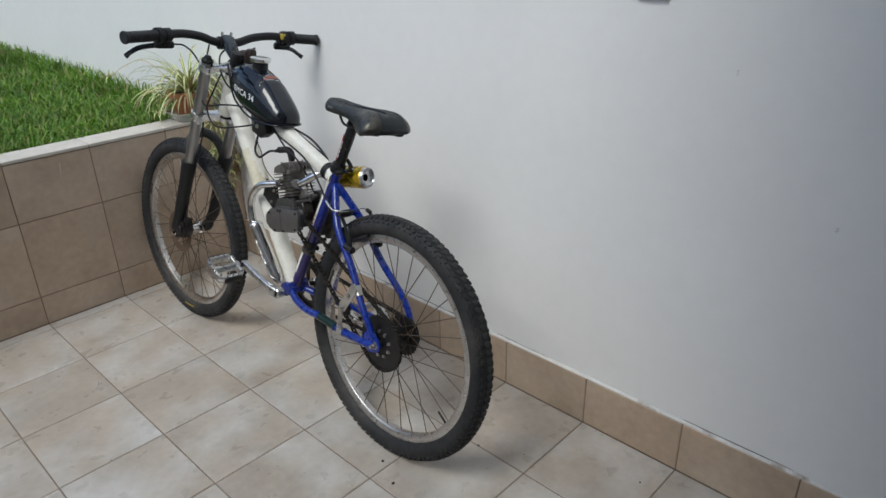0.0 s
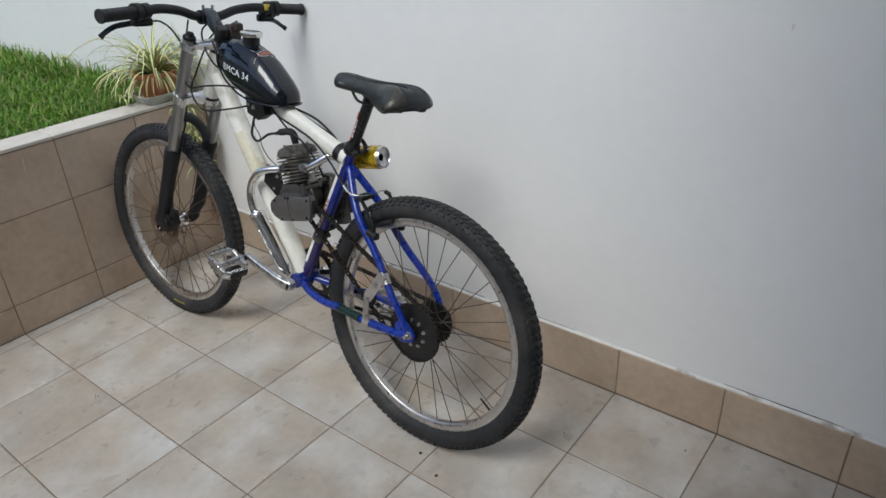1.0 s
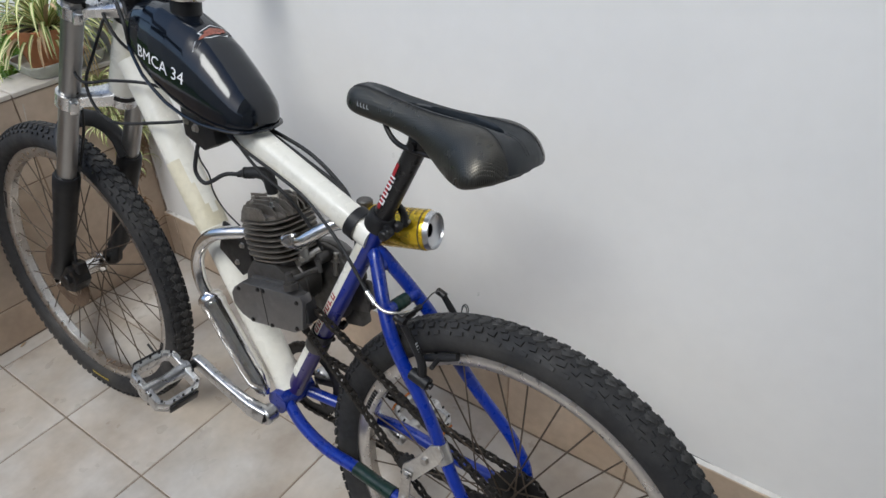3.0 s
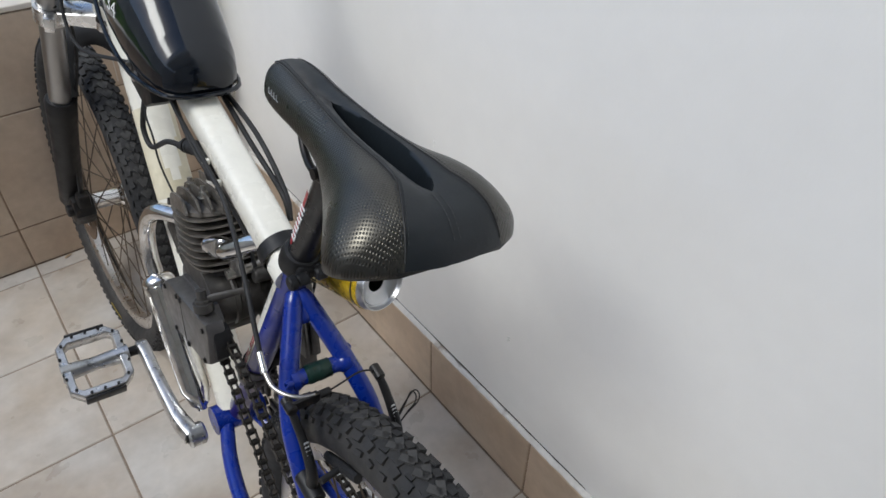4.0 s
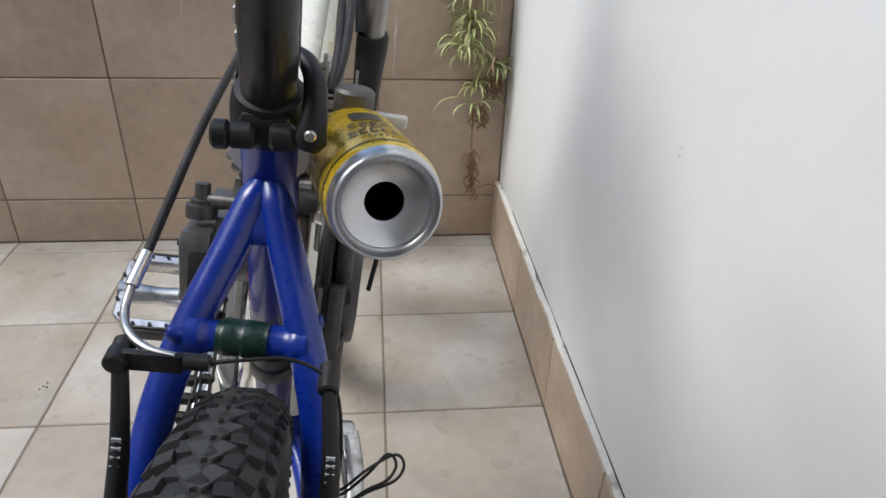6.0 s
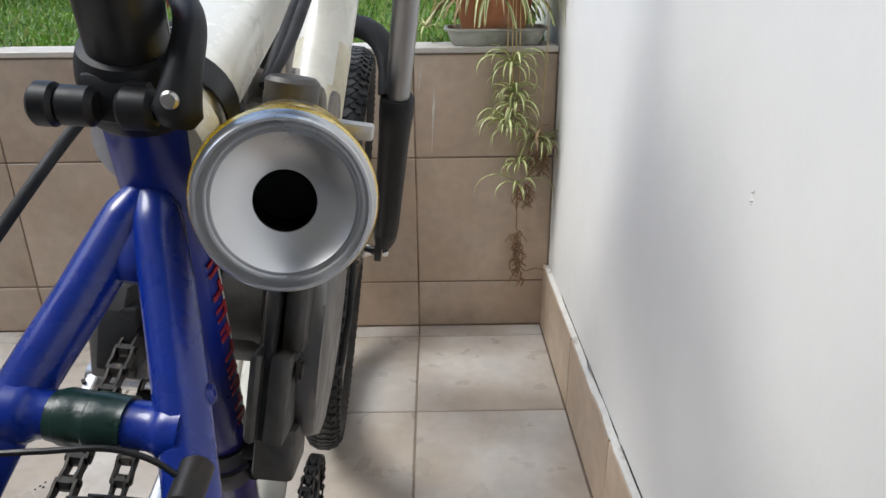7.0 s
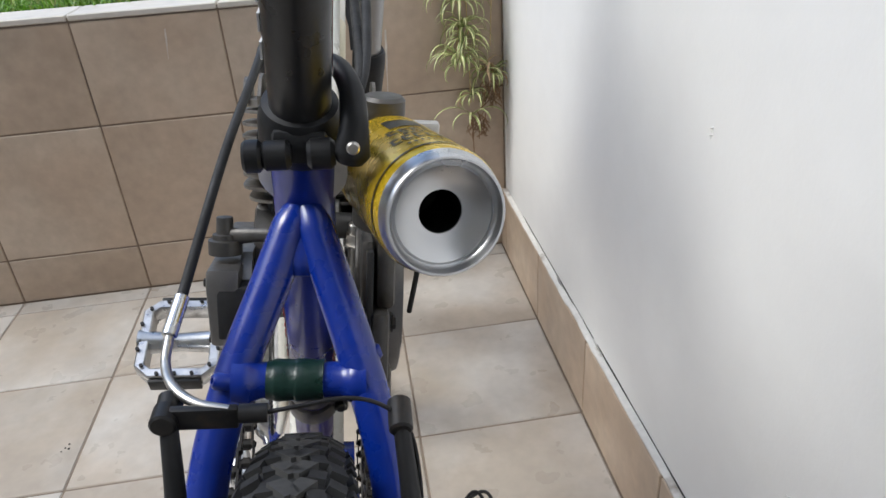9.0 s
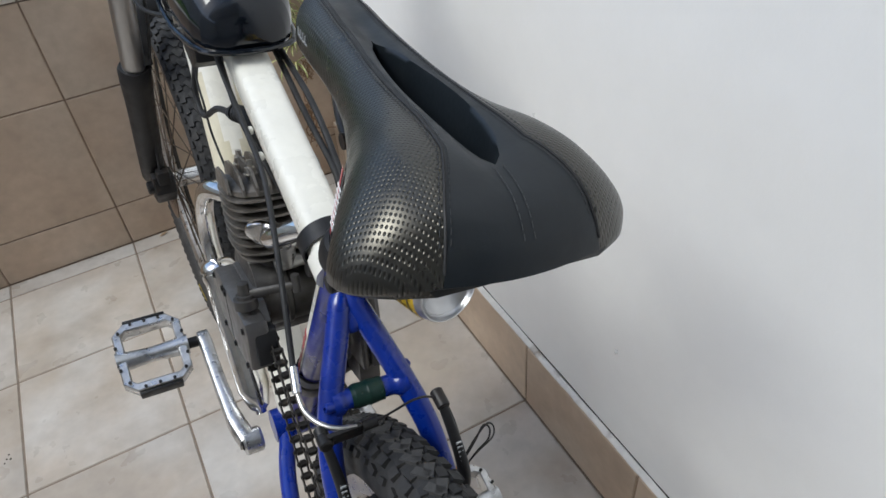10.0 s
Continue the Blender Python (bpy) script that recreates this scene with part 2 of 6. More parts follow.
# ---- shaping helpers ----
def add_mesh(name, bm, mat, smooth=40.0):
    me = bpy.data.meshes.new(name)
    bmesh.ops.recalc_face_normals(bm, faces=bm.faces)
    bm.to_mesh(me)
    bm.free()
    for p in me.polygons:
        p.use_smooth = bool(smooth)
    if smooth:
        me.set_sharp_from_angle(angle=radians(smooth))
    for one in (mat if isinstance(mat, (list, tuple)) else [mat]):
        me.materials.append(M[one] if isinstance(one, str) else one)
    return me


def part(name, bm, mat, parent, label="", smooth=40.0):
    ob = new(name, add_mesh(name, bm, mat, smooth))
    ob.parent = parent
    if label:
        tagged(ob, label)
    return ob


def pieces(name, bm, mat, parent, label="", smooth=40.0, m=None):
    """One object for each separate body of a bmesh."""
    bm.verts.ensure_lookup_table()
    bm.verts.index_update()
    seen = set()
    for v0 in list(bm.verts):
        if v0.index in seen:
            continue
        stack, body = [v0], []
        seen.add(v0.index)
        while stack:
            v = stack.pop()
            body.append(v)
            for e in v.link_edges:
                w = e.other_vert(v)
                if w.index not in seen:
                    seen.add(w.index)
                    stack.append(w)
        one = bmesh.new()
        made = {v: one.verts.new(v.co) for v in body}
        for f in {f for v in body for f in v.link_faces}:
            one.faces.new([made[v] for v in f.verts]).material_index = f.material_index
        ob = part(name, one, mat, parent, label, smooth)
        if m is not None:
            ob.matrix_local = m
    bm.free()


def thing(name, label, category, m=None, group="", kind=""):
    ob = tagged(new(name), label, category, group, kind)
    if m is not None:
        ob.matrix_world = m
    return ob


def structure(name, bm, mat, label, category, smooth=40.0):
    return tagged(new(name, add_mesh(name, bm, mat, smooth)), label, category, kind="structure")


def box(bm, lo, hi, bevel=0.0, m=None, segments=2):
    """A box between two corners, bevelled, turned by m."""
    made = bmesh.ops.create_cube(bm, size=1.0)["verts"]
    lo, hi = Vector(lo), Vector(hi)
    for v in made:
        v.co = Vector((lo[i] + (v.co[i] + 0.5) * (hi[i] - lo[i]) for i in range(3)))
    if bevel:
        edges = list({e for v in made for e in v.link_edges})
        out = bmesh.ops.bevel(bm, geom=edges, offset=bevel, segments=segments, affect="EDGES", profile=0.5)
        made = list({v for f in out["faces"] for v in f.verts} | {v for v in made if v.is_valid})
    if m is not None:
        bmesh.ops.transform(bm, matrix=m, verts=made)
    return made


def smooth_line(points, steps=8):
    """Points on a Catmull-Rom curve through the given points."""
    p = [Vector(q) for q in points]
    if len(p) < 3:
        return p
    p = [2 * p[0] - p[1]] + p + [2 * p[-1] - p[-2]]
    out = []
    for i in range(1, len(p) - 2):
        for k in range(steps):
            u = k / steps
            out.append(0.5 * (2 * p[i] + (p[i + 1] - p[i - 1]) * u + (2 * p[i - 1] - 5 * p[i] + 4 * p[i + 1] - p[i + 2]) * u * u
                              + (3 * p[i] - p[i - 1] - 3 * p[i + 1] + p[i + 2]) * u ** 3))
    return out + [p[-2]]


def sweep(bm, line, radius, sides=12, squash=1.0, closed=False, caps=True, up=None, shape=None):
    """A tube along a line; radius is one number or one for each point; squash flattens it across 'up'."""
    line = [Vector(p) for p in line]
    n = len(line)
    rad = radius if isinstance(radius, (list, tuple)) else [radius] * n
    ways = []
    for i in range(n):
        a, b = (line[(i - 1) % n], line[(i + 1) % n]) if closed else (line[max(i - 1, 0)], line[min(i + 1, n - 1)])
        ways.append((b - a).normalized())
    side = Vector(up) if up else (Vector((0, 0, 1)) if abs(ways[0].z) < 0.9 else Vector((0, 1, 0)))
    rings = []
    for i in range(n):
        side = (side - ways[i] * side.dot(ways[i])).normalized()
        other = ways[i].cross(side)
        ring = []
        for k in range(sides):
            if shape:
                u, v = shape[k]
            else:
                u, v = math.cos(2 * math.pi * k / sides), math.sin(2 * math.pi * k / sides) * squash
            ring.append(bm.verts.new(line[i] + (side * u + other * v) * rad[i]))
        rings.append(ring)
    count = len(rings[0])
    for i in range(n if closed else n - 1):
        a, b = rings[i], rings[(i + 1) % n]
        for k in range(count):
            bm.faces.new((a[k], a[(k + 1) % count], b[(k + 1) % count], b[k]))
    if caps and not closed:
        bm.faces.new(rings[0][::-1])
        bm.faces.new(rings[-1])
    return [v for r in rings for v in r]


def lathe(bm, profile, m, sides=32, closed=False, caps=True):
    """Turns (distance along the axis, radius) pairs round the local x axis and places the body by m."""
    rings = []
    for d, r in profile:
        rings.append([bm.verts.new(m @ Vector((d, r * math.cos(2 * math.pi * k / sides), r * math.sin(2 * math.pi * k / sides)))) for k in range(sides)])
    n = len(rings)
    for i in range(n if closed else n - 1):
        a, b = rings[i], rings[(i + 1) % n]
        for k in range(sides):
            bm.faces.new((a[k], a[(k + 1) % sides], b[(k + 1) % sides], b[k]))
    if caps and not closed:
        for ring in (rings[0], rings[-1]):
            if profile[0 if ring is rings[0] else -1][1] > 1e-5:
                bm.faces.new(ring)
    return [v for r in rings for v in r]


def axis(a, b):
    """The pose whose x axis runs from a to b, at a."""
    a, b = Vector(a), Vector(b)
    return Matrix.Translation(a) @ (b - a).to_track_quat("X", "Z").to_matrix().to_4x4()


def rod(bm, a, b, r, r2=None, sides=16, bevel=0.0):
    length = (Vector(b) - Vector(a)).length
    r2 = r if r2 is None else r2
    prof = [(0, r), (length, r2)] if not bevel else [(0, r - bevel), (bevel, r), (length - bevel, r2), (length, r2 - bevel)]
    return lathe(bm, prof, axis(a, b), sides)


def loft(bm, sections, caps=True):
    rings = [[bm.verts.new(p) for p in s] for s in sections]
    n = len(rings[0])
    for a, b in zip(rings, rings[1:]):
        for k in range(n):
            bm.faces.new((a[k], a[(k + 1) % n], b[(k + 1) % n], b[k]))
    if caps:
        bm.faces.new(rings[0][::-1])
        bm.faces.new(rings[-1])
    return rings


def prism(bm, outline, x0, x1, m=None, bevel=0.0):
    """An outline in the (y, z) plane drawn out from x0 to x1."""
    a = [bm.verts.new((x0, *p)) for p in outline]
    b = [bm.verts.new((x1, *p)) for p in outline]
    faces = [bm.faces.new(a[::-1]), bm.faces.new(b)]
    n = len(a)
    for k in range(n):
        bm.faces.new((a[k], a[(k + 1) % n], b[(k + 1) % n], b[k]))
    made = a + b
    if bevel:
        edges = list({e for f in faces for e in f.edges})
        out = bmesh.ops.bevel(bm, geom=edges, offset=bevel, segments=2, affect="EDGES", profile=0.5)
        made = list({v for f in out["faces"] for v in f.verts} | {v for v in made if v.is_valid})
    if m is not None:
        bmesh.ops.transform(bm, matrix=m, verts=made)
    return made


def oval(cy, cz, ry, rz, n=24, power=2.0, turn=0.0):
    out = []
    for k in range(n):
        a = 2 * math.pi * k / n
        c, s = math.cos(a), math.sin(a)
        y, z = math.copysign(abs(c) ** (2 / power), c) * ry, math.copysign(abs(s) ** (2 / power), s) * rz
        out.append((cy + y * math.cos(turn) - z * math.sin(turn), cz + y * math.sin(turn) + z * math.cos(turn)))
    return out


# ---- setting ----
TILE, GAP = 0.29, 0.0034
WALL_X, SKIRT_X, BACK_Y, TOP_Z = 0.297, 0.284, 0.050, 0.618
COURSES = [0.0, 0.113, 0.404, TOP_Z]
SKIRT_TOP = 0.152
SOIL_Z = 0.585
# front edge of the unseen slab added overhead for shade
SHADE_SLAB_EDGE = -2.05


def build_setting():
    bm = bmesh.new()
    box(bm, (-3.4, -4.2, -0.12), (WALL_X + 0.2, BACK_Y + 0.02, -0.0018))
    floor = structure("floor", bm, "grout", "beige ceramic tile floor with dark grout joints", "floor")
    bm = bmesh.new()
    box(bm, (WALL_X, -4.2, -0.12), (WALL_X + 0.2, 7.2, 3.2))
    structure("wall_east", bm, "plaster", "smooth white plastered wall beside the bicycle", "wall")
    bm = bmesh.new()
    box(bm, (-3.4, BACK_Y + 0.0022, -0.1), (WALL_X - 0.001, BACK_Y + 0.14, TOP_Z - 0.001))
    low_wall = structure("wall_low", bm, "wall_grout", "low retaining wall faced with brown ceramic tiles", "wall")
    # unseen wall, added to cut off sky behind and bounce light forward
    bm = bmesh.new()
    box(bm, (-3.6, -4.4, -0.12), (WALL_X + 0.2, -4.2, 3.2))
    structure("wall_house", bm, "house_wall", "unseen plain wall added behind the patio to shape light", "wall")
    # unseen wall, added to close the west and limit light from there
    bm = bmesh.new()
    box(bm, (-3.6, -4.2, -0.12), (-3.4, 7.2, 2.2))
    structure("wall_west", bm, "house_wall", "unseen plain wall added to close the west side", "wall")
    # unseen slab, added to darken the far stretch of the white wall
    bm = bmesh.new()
    box(bm, (-3.6, -4.4, 2.5), (WALL_X + 0.2, SHADE_SLAB_EDGE, 2.65))
    structure("ceiling", bm, "plaster", "unseen white slab added to shade the back of the patio", "ceiling")
    bm = bmesh.new()
    box(bm, (-3.6, 7.2, -0.12), (WALL_X + 0.2, 7.4, 2.2))
    structure("wall_garden", bm, "plaster", "plain plastered wall at the end of the lawn", "wall")
    bm = bmesh.new()
    box(bm, (-3.4, BACK_Y + 0.14, -0.1), (WALL_X - 0.001, 7.2, SOIL_Z))
    structure("ground", bm, "soil", "dark garden soil under the grass", "ground")
    return floor, low_wall


floor, low_wall = build_setting()


def tile(name, lo, hi, mat, parent, bevel=0.0015):
    bm = bmesh.new()
    box(bm, lo, hi, bevel, segments=1)
    return part(name, bm, mat, parent, smooth=0)


def build_tiles():
    g = GAP / 2
    xs = [SKIRT_X - 0.0] + [-TILE * i for i in range(0, 12)]
    ys = [BACK_Y] + [-TILE * i for i in range(0, 15)]
    for i in range(len(xs) - 1):
        for k in range(len(ys) - 1):
            x1, x0, y1, y0 = xs[i] - (g if i else 0.002), xs[i + 1] + g, ys[k] - (g if k else 0.002), ys[k + 1] + g
            tile("tile", (x0, y0, -0.008), (x1, y1, 0.0), "floor_tile", floor)
    for i in range(len(xs) - 1):
        for k in range(3):
            x1, x0 = xs[i] - (g if i else 0.002), xs[i + 1] + g
            tile("tile", (x0, BACK_Y, COURSES[k] + g), (x1 if i else WALL_X - 0.003, BACK_Y + 0.01, COURSES[k + 1] - g), "wall_tile", low_wall)
    skirt = structure("baseboard", skirting_bed(), "wall_grout", "brown ceramic tile skirting along the white wall", "skirting")
    for k in range(len(ys) - 1):
        y1, y0 = ys[k] - g, ys[k + 1] + g
        tile("tile", (SKIRT_X, y0, 0.001), (WALL_X - 0.005, y1, SKIRT_TOP + random.uniform(-0.002, 0.002)), "wall_tile", skirt)
    cap = structure("coping", coping_bed(), "grout", "pale ceramic coping on the low wall", "coping")
    for i in range(len(xs) - 1):
        x1, x0 = (xs[i] - g if i else WALL_X - 0.002), xs[i + 1] + g
        tile("tile", (x0, BACK_Y - 0.002, TOP_Z + 0.002), (x1, BACK_Y + 0.115, TOP_Z + 0.014), "coping_tile", cap, 0.0018)


def skirting_bed():
    bm = bmesh.new()
    box(bm, (SKIRT_X + 0.002, -4.2, 0.0), (WALL_X - 0.0005, BACK_Y, SKIRT_TOP - 0.006))
    return bm


def coping_bed():
    bm = bmesh.new()
    box(bm, (-3.4, BACK_Y + 0.002, TOP_Z - 0.0005), (WALL_X - 0.001, BACK_Y + 0.12, TOP_Z + 0.008))
    return bm


# ---- bicycle ----
BIKE = Matrix.Translation((-0.172, -1.386, 0.0)) @ Matrix.Rotation(-0.010, 4, "Z") @ Matrix.Rotation(0.142, 4, "Y")
bike = thing("motor_bicycle", "white and blue mountain bicycle with petrol engine, leaning on wall", "bicycle", BIKE)
REAR, FRONT = (0.0, 0.335), (1.107, 0.335)


def leg_y(z):
    """Where the fork legs run, by height."""
    return 0.834 + 0.41 * (0.952 - z)


STEER_AXIS = Vector((0, -0.379, 0.925)).normalized()
STEER = Matrix.Translation((0, leg_y(0.86) - 0.05, 0.86)) @ Matrix.Rotation(0.050, 4, STEER_AXIS) @ Matrix.Translation((0, 0.05 - leg_y(0.86), -0.86))


def tube_part(name, points, radius, mat, label="", sides=20, parent=None, steps=8, squash=1.0, up=None, shape=None):
    bm = bmesh.new()
    line = smooth_line(points, steps)
    if isinstance(radius, (list, tuple)):
        radius = list(np.interp(np.linspace(0, 1, len(line)), np.linspace(0, 1, len(radius)), radius))
    sweep(bm, line, radius, sides, squash, up=up, shape=shape)
    return part(name, bm, mat, parent or bike, label)


def rod_part(name, a, b, r, mat, parent, label="", r2=None, sides=20, bevel=0.0008):
    bm = bmesh.new()
    rod(bm, a, b, r, r2, sides, bevel)
    return part(name, bm, mat, parent, label)


def hex_bolt(bm, at, way, r=0.006, h=0.005):
    at, way = Vector(at), Vector(way).normalized()
    lathe(bm, [(0, r * 1.35), (0.001, r * 1.35), (0.001, r), (h, r * 0.95), (h, 0.0001)], axis(at, at + way), 6)


# wheels
def build_wheel(name, at, rear):
    m = Matrix.Translation((0, *at))
    if not rear:
        m = STEER @ m
    bm = bmesh.new()
    r = 0.2795
    lathe(bm, [(-0.0115, r + 0.006), (-0.0135, r), (-0.0125, r - 0.012), (-0.008, r - 0.017), (0.008, r - 0.017), (0.0125, r - 0.012),
               (0.0135, r), (0.0115, r + 0.006), (0.009, r - 0.004), (-0.009, r - 0.004)], m, 96, closed=True)
    wheel = part("wheel", bm, "rim_metal", bike, "spoked %s wheel with a silver alloy rim" % name)
    bm = bmesh.new()
    prof = [(0.0265 * math.sin(a), 0.3078 + 0.0265 * math.cos(a)) for a in np.linspace(0, 2 * math.pi, 22, endpoint=False)]
    lathe(bm, prof, m, 120, closed=True)
    n = 104
    for k in range(n):
        for x, w, d, shift, rr, tilt in ((-0.0095, 0.0074, 0.0110, 0.0, 0.3336, -0.2), (0.0095, 0.0074, 0.0110, 0.5, 0.3336, 0.2),
                                         (-0.0175, 0.0080, 0.0105, 0.30, 0.3306, -0.50), (0.0175, 0.0080, 0.0105, 0.80, 0.3306, 0.50),
                                         (-0.0248, 0.0050, 0.0100, 0.85, 0.3220, -1.0), (0.0248, 0.0050, 0.0100, 0.35, 0.3220, 1.0)):
            turn = m @ Matrix.Rotation(2 * math.pi * (k + shift) / n, 4, "X") @ Matrix.Translation((x, 0, rr)) @ Matrix.Rotation(tilt, 4, "Y") @ Matrix.Rotation((0.18 if x > 0 else -0.18) * (1 if k % 2 else -0.6), 4, "Z")
            u = 0.40 + 0.06 * (k % 3)
            box(bm, (-w / 2, -d * u, -0.006), (w / 2, d * u, 0.0009), 0, turn)
    tyre = part("tyre", bm, "tyre", wheel, "knobbly black rubber tyre", 50)
    bm = bmesh.new()
    for k in range(n):
        for x, yaw in ((-0.0026, 0.55), (0.0026, -0.55)):
            turn = m @ Matrix.Rotation(2 * math.pi * (k + 0.25) / n, 4, "X") @ Matrix.Translation((x, 0, 0.3356)) @ Matrix.Rotation(yaw, 4, "Z")
            box(bm, (-0.0040, -0.0074, -0.006), (0.0040, 0.0074, 0.0006), 0, turn)
    tagged(part("tread_ridge", bm, "worn_rubber", tyre, "worn grey ridge along the tread", 50), kind="stuff")
    bm = bmesh.new()
    if rear:
        lathe(bm, [(-0.064, 0.005), (-0.05, 0.010), (-0.034, 0.012), (-0.033, 0.026), (-0.029, 0.026), (-0.026, 0.016), (0.026, 0.016), (0.029, 0.026), (0.033, 0.026), (0.034, 0.012), (0.064, 0.005)], m, 24)
    else:
        lathe(bm, [(-0.056, 0.006), (-0.036, 0.012), (-0.035, 0.024), (-0.031, 0.024), (-0.024, 0.018), (0.024, 0.018), (0.031, 0.026), (0.035, 0.026), (0.036, 0.014), (0.056, 0.006)], m, 24)
    part("hub", bm, "black_steel" if rear else "chrome", wheel)
    bm = bmesh.new()
    rod(bm, (0, 0, 0), (1, 0, 0), 0.0013, sides=6)
    strand = add_mesh("spoke", bm, "spoke")
    for k in range(32):
        side, cross = (1 if k % 2 else -1), (1 if (k // 2) % 2 else -1)
        a_rim = 2 * math.pi * k / 32
        a_hub = a_rim + cross * 1.15
        h = 0.024 if rear else 0.0225
        p = Vector((side * 0.031, h * math.sin(a_hub), h * math.cos(a_hub)))
        q = Vector((side * 0.002, 0.264 * math.sin(a_rim), 0.264 * math.cos(a_rim)))
        ob = new("spoke", strand)
        ob.parent = wheel
        ob.matrix_local = m @ axis(p, q) @ Matrix.Diagonal(((q - p).length, 1, 1, 1))
    # lettering on rim and tyre, too small or branded to spell: plain bars
    bm = bmesh.new()
    for a0 in ((1.9, 5.0) if not rear else (5.0,)):
        for k in range(7):
            a = a0 + k * 0.026
            turn = m @ Matrix.Rotation(a, 4, "X") @ Matrix.Translation((-0.01355, 0, 0.2735))
            box(bm, (-0.0004, -0.0026, -0.004), (0.0002, 0.0026, 0.004), 0, turn)
    tagged(part("rim_lettering", bm, "black_plastic", wheel), kind="stuff")
    bm = bmesh.new()
    for a0 in ((3.05,) if not rear else ()):
        for k in range(7):
            turn = m @ Matrix.Rotation(a0 + k * 0.030, 4, "X") @ Matrix.Translation((-0.0258, 0, 0.2995)) @ Matrix.Rotation(0.25, 4, "Y")
            box(bm, (-0.0009, -0.0028, -0.0040), (0.0003, 0.0026, 0.0040), 0, turn)
    if not rear:
        tagged(part("tyre_lettering", bm, "yellow_print", wheel), kind="stuff")
    bm = bmesh.new()
    turn = m @ Matrix.Rotation(2.2, 4, "X")
    rod(bm, turn @ Vector((0, 0, 0.262)), turn @ Vector((0, 0, 0.226)), 0.003, 0.0025, 10)
    part("valve", bm, "black_steel", wheel)
    return wheel


rear_wheel = build_wheel("rear", REAR, True)
front_wheel = build_wheel("front", FRONT, False)

# frame tubes
FACET = [(math.copysign(abs(math.cos(a)) ** 0.55, math.cos(a)), math.copysign(abs(math.sin(a)) ** 0.55, math.sin(a))) for a in [2 * math.pi * k / 24 for k in range(24)]]
tube_part("top_tube", [(0, 0.795, 0.902), (0, 0.272, 0.718)], [0.019, 0.0195, 0.0185], "white_paint", "thick white aluminium top tube", shape=FACET, sides=24, steps=1)
tube_part("down_tube", [(0, 0.800, 0.862), (0, 0.456, 0.345)], 0.0265, "white_paint", "thick white down tube with scuffed patches", sides=28)
tube_part("paint_patch", [(0, 0.700, 0.711), (0, 0.630, 0.606)], 0.0268, "worn_white", "yellowed scuffed patch of paint", sides=28)
head = tube_part("head_tube", [(0, leg_y(0.80) - 0.05, 0.800), (0, leg_y(0.93) - 0.05, 0.930)], [0.0245, 0.0225, 0.0245], "white_paint", sides=28)
bm = bmesh.new()
for z in (0.796, 0.934):
    c = Vector((0, leg_y(z) - 0.05, z))
    lathe(bm, [(-0.005, 0.024), (-0.004, 0.0258), (0.004, 0.0258), (0.005, 0.024)], axis(c, c + STEER_AXIS), 28)
pieces("headset_cup", bm, "black_plastic", head)
seat_tube = tube_part("seat_tube", [(0, 0.448, 0.335), (0, 0.262, 0.738)], 0.0160, "fade_paint", "blue seat tube fading to violet", sides=28)
bm = bmesh.new()
a, b = Vector((0, 0.424, 0.391)), Vector((0, 0.272, 0.716))
way = (b - a).normalized()
front_way = Vector((0, way.z, -way.y))
for k in range(15):
    ang = radians(-86 + 180 * k / 14)
    n_ = front_way * math.cos(ang) + Vector((-1, 0, 0)) * math.sin(ang)
    for p in (a, b):
        bm.verts.new(p + n_ * 0.0165)
bm.verts.ensure_lookup_table()
for k in range(14):
    bm.faces.new((bm.verts[2 * k], bm.verts[2 * k + 1], bm.verts[2 * k + 3], bm.verts[2 * k + 2]))
part("stripe", bm, "white_paint", seat_tube, "white stripe down the front")
for side in (-1, 1):
    bm = bmesh.new()
    ang = radians(72 if side < 0 else 101)
    n_ = front_way * math.cos(ang) + Vector((side, 0, 0)) * math.sin(ang)
    cross = n_.cross(way)
    turn = Matrix(((n_.x, cross.x, way.x, 0), (n_.y, cross.y, way.y, 0), (n_.z, cross.z, way.z, 0), (0, 0, 0, 1)))
    for k in range(9):
        p = a.lerp(b, (0.30 + 0.040 * k) if side < 0 else (0.44 + 0.048 * k))
        lean = 0.0012 * (k % 2)
        place = Matrix.Translation(p + n_ * 0.0166) @ turn
        box(bm, (-0.0004, -0.0045, -0.0048), (0.0004, 0.0045, -0.0026 + lean), 0, place)
        box(bm, (-0.0004, -0.0045 + lean, -0.0030), (0.0004, -0.0024 + lean, 0.0048), 0, place)
        if k % 3 != 1:
            box(bm, (-0.0004, -0.0030, 0.0026), (0.0004, 0.0045, 0.0046), 0, place)
    tagged(part("lettering", bm, "red_print", seat_tube), kind="stuff")
bm = bmesh.new()
lathe(bm, [(-0.009, 0.0168), (-0.009, 0.0195), (0.009, 0.0195), (0.009, 0.0168)], axis(a.lerp(b, 0.33), b), 24, closed=True)
box(bm, (0.010, -0.010, -0.008), (0.040, 0.008, 0.008), 0.003, Matrix.Translation(a.lerp(b, 0.33)))
rod(bm, a.lerp(b, 0.33) + Vector((0.028, -0.016, 0.004)), a.lerp(b, 0.33) + Vector((0.040, -0.014, 0.006)), 0.006, sides=12)
part("clamp_band", bm, "black_plastic", bike, "black clamp band round the seat tube")
tube_part("seat_lug", [(0, 0.286, 0.7234), (0, 0.268, 0.7171)], 0.0222, "white_paint", "white welded joint", sides=24)
tube_part("bracket_shell", [(-0.037, 0.452, 0.330), (0.037, 0.452, 0.330)], 0.0215, "blue_paint", sides=28)
bm = bmesh.new()
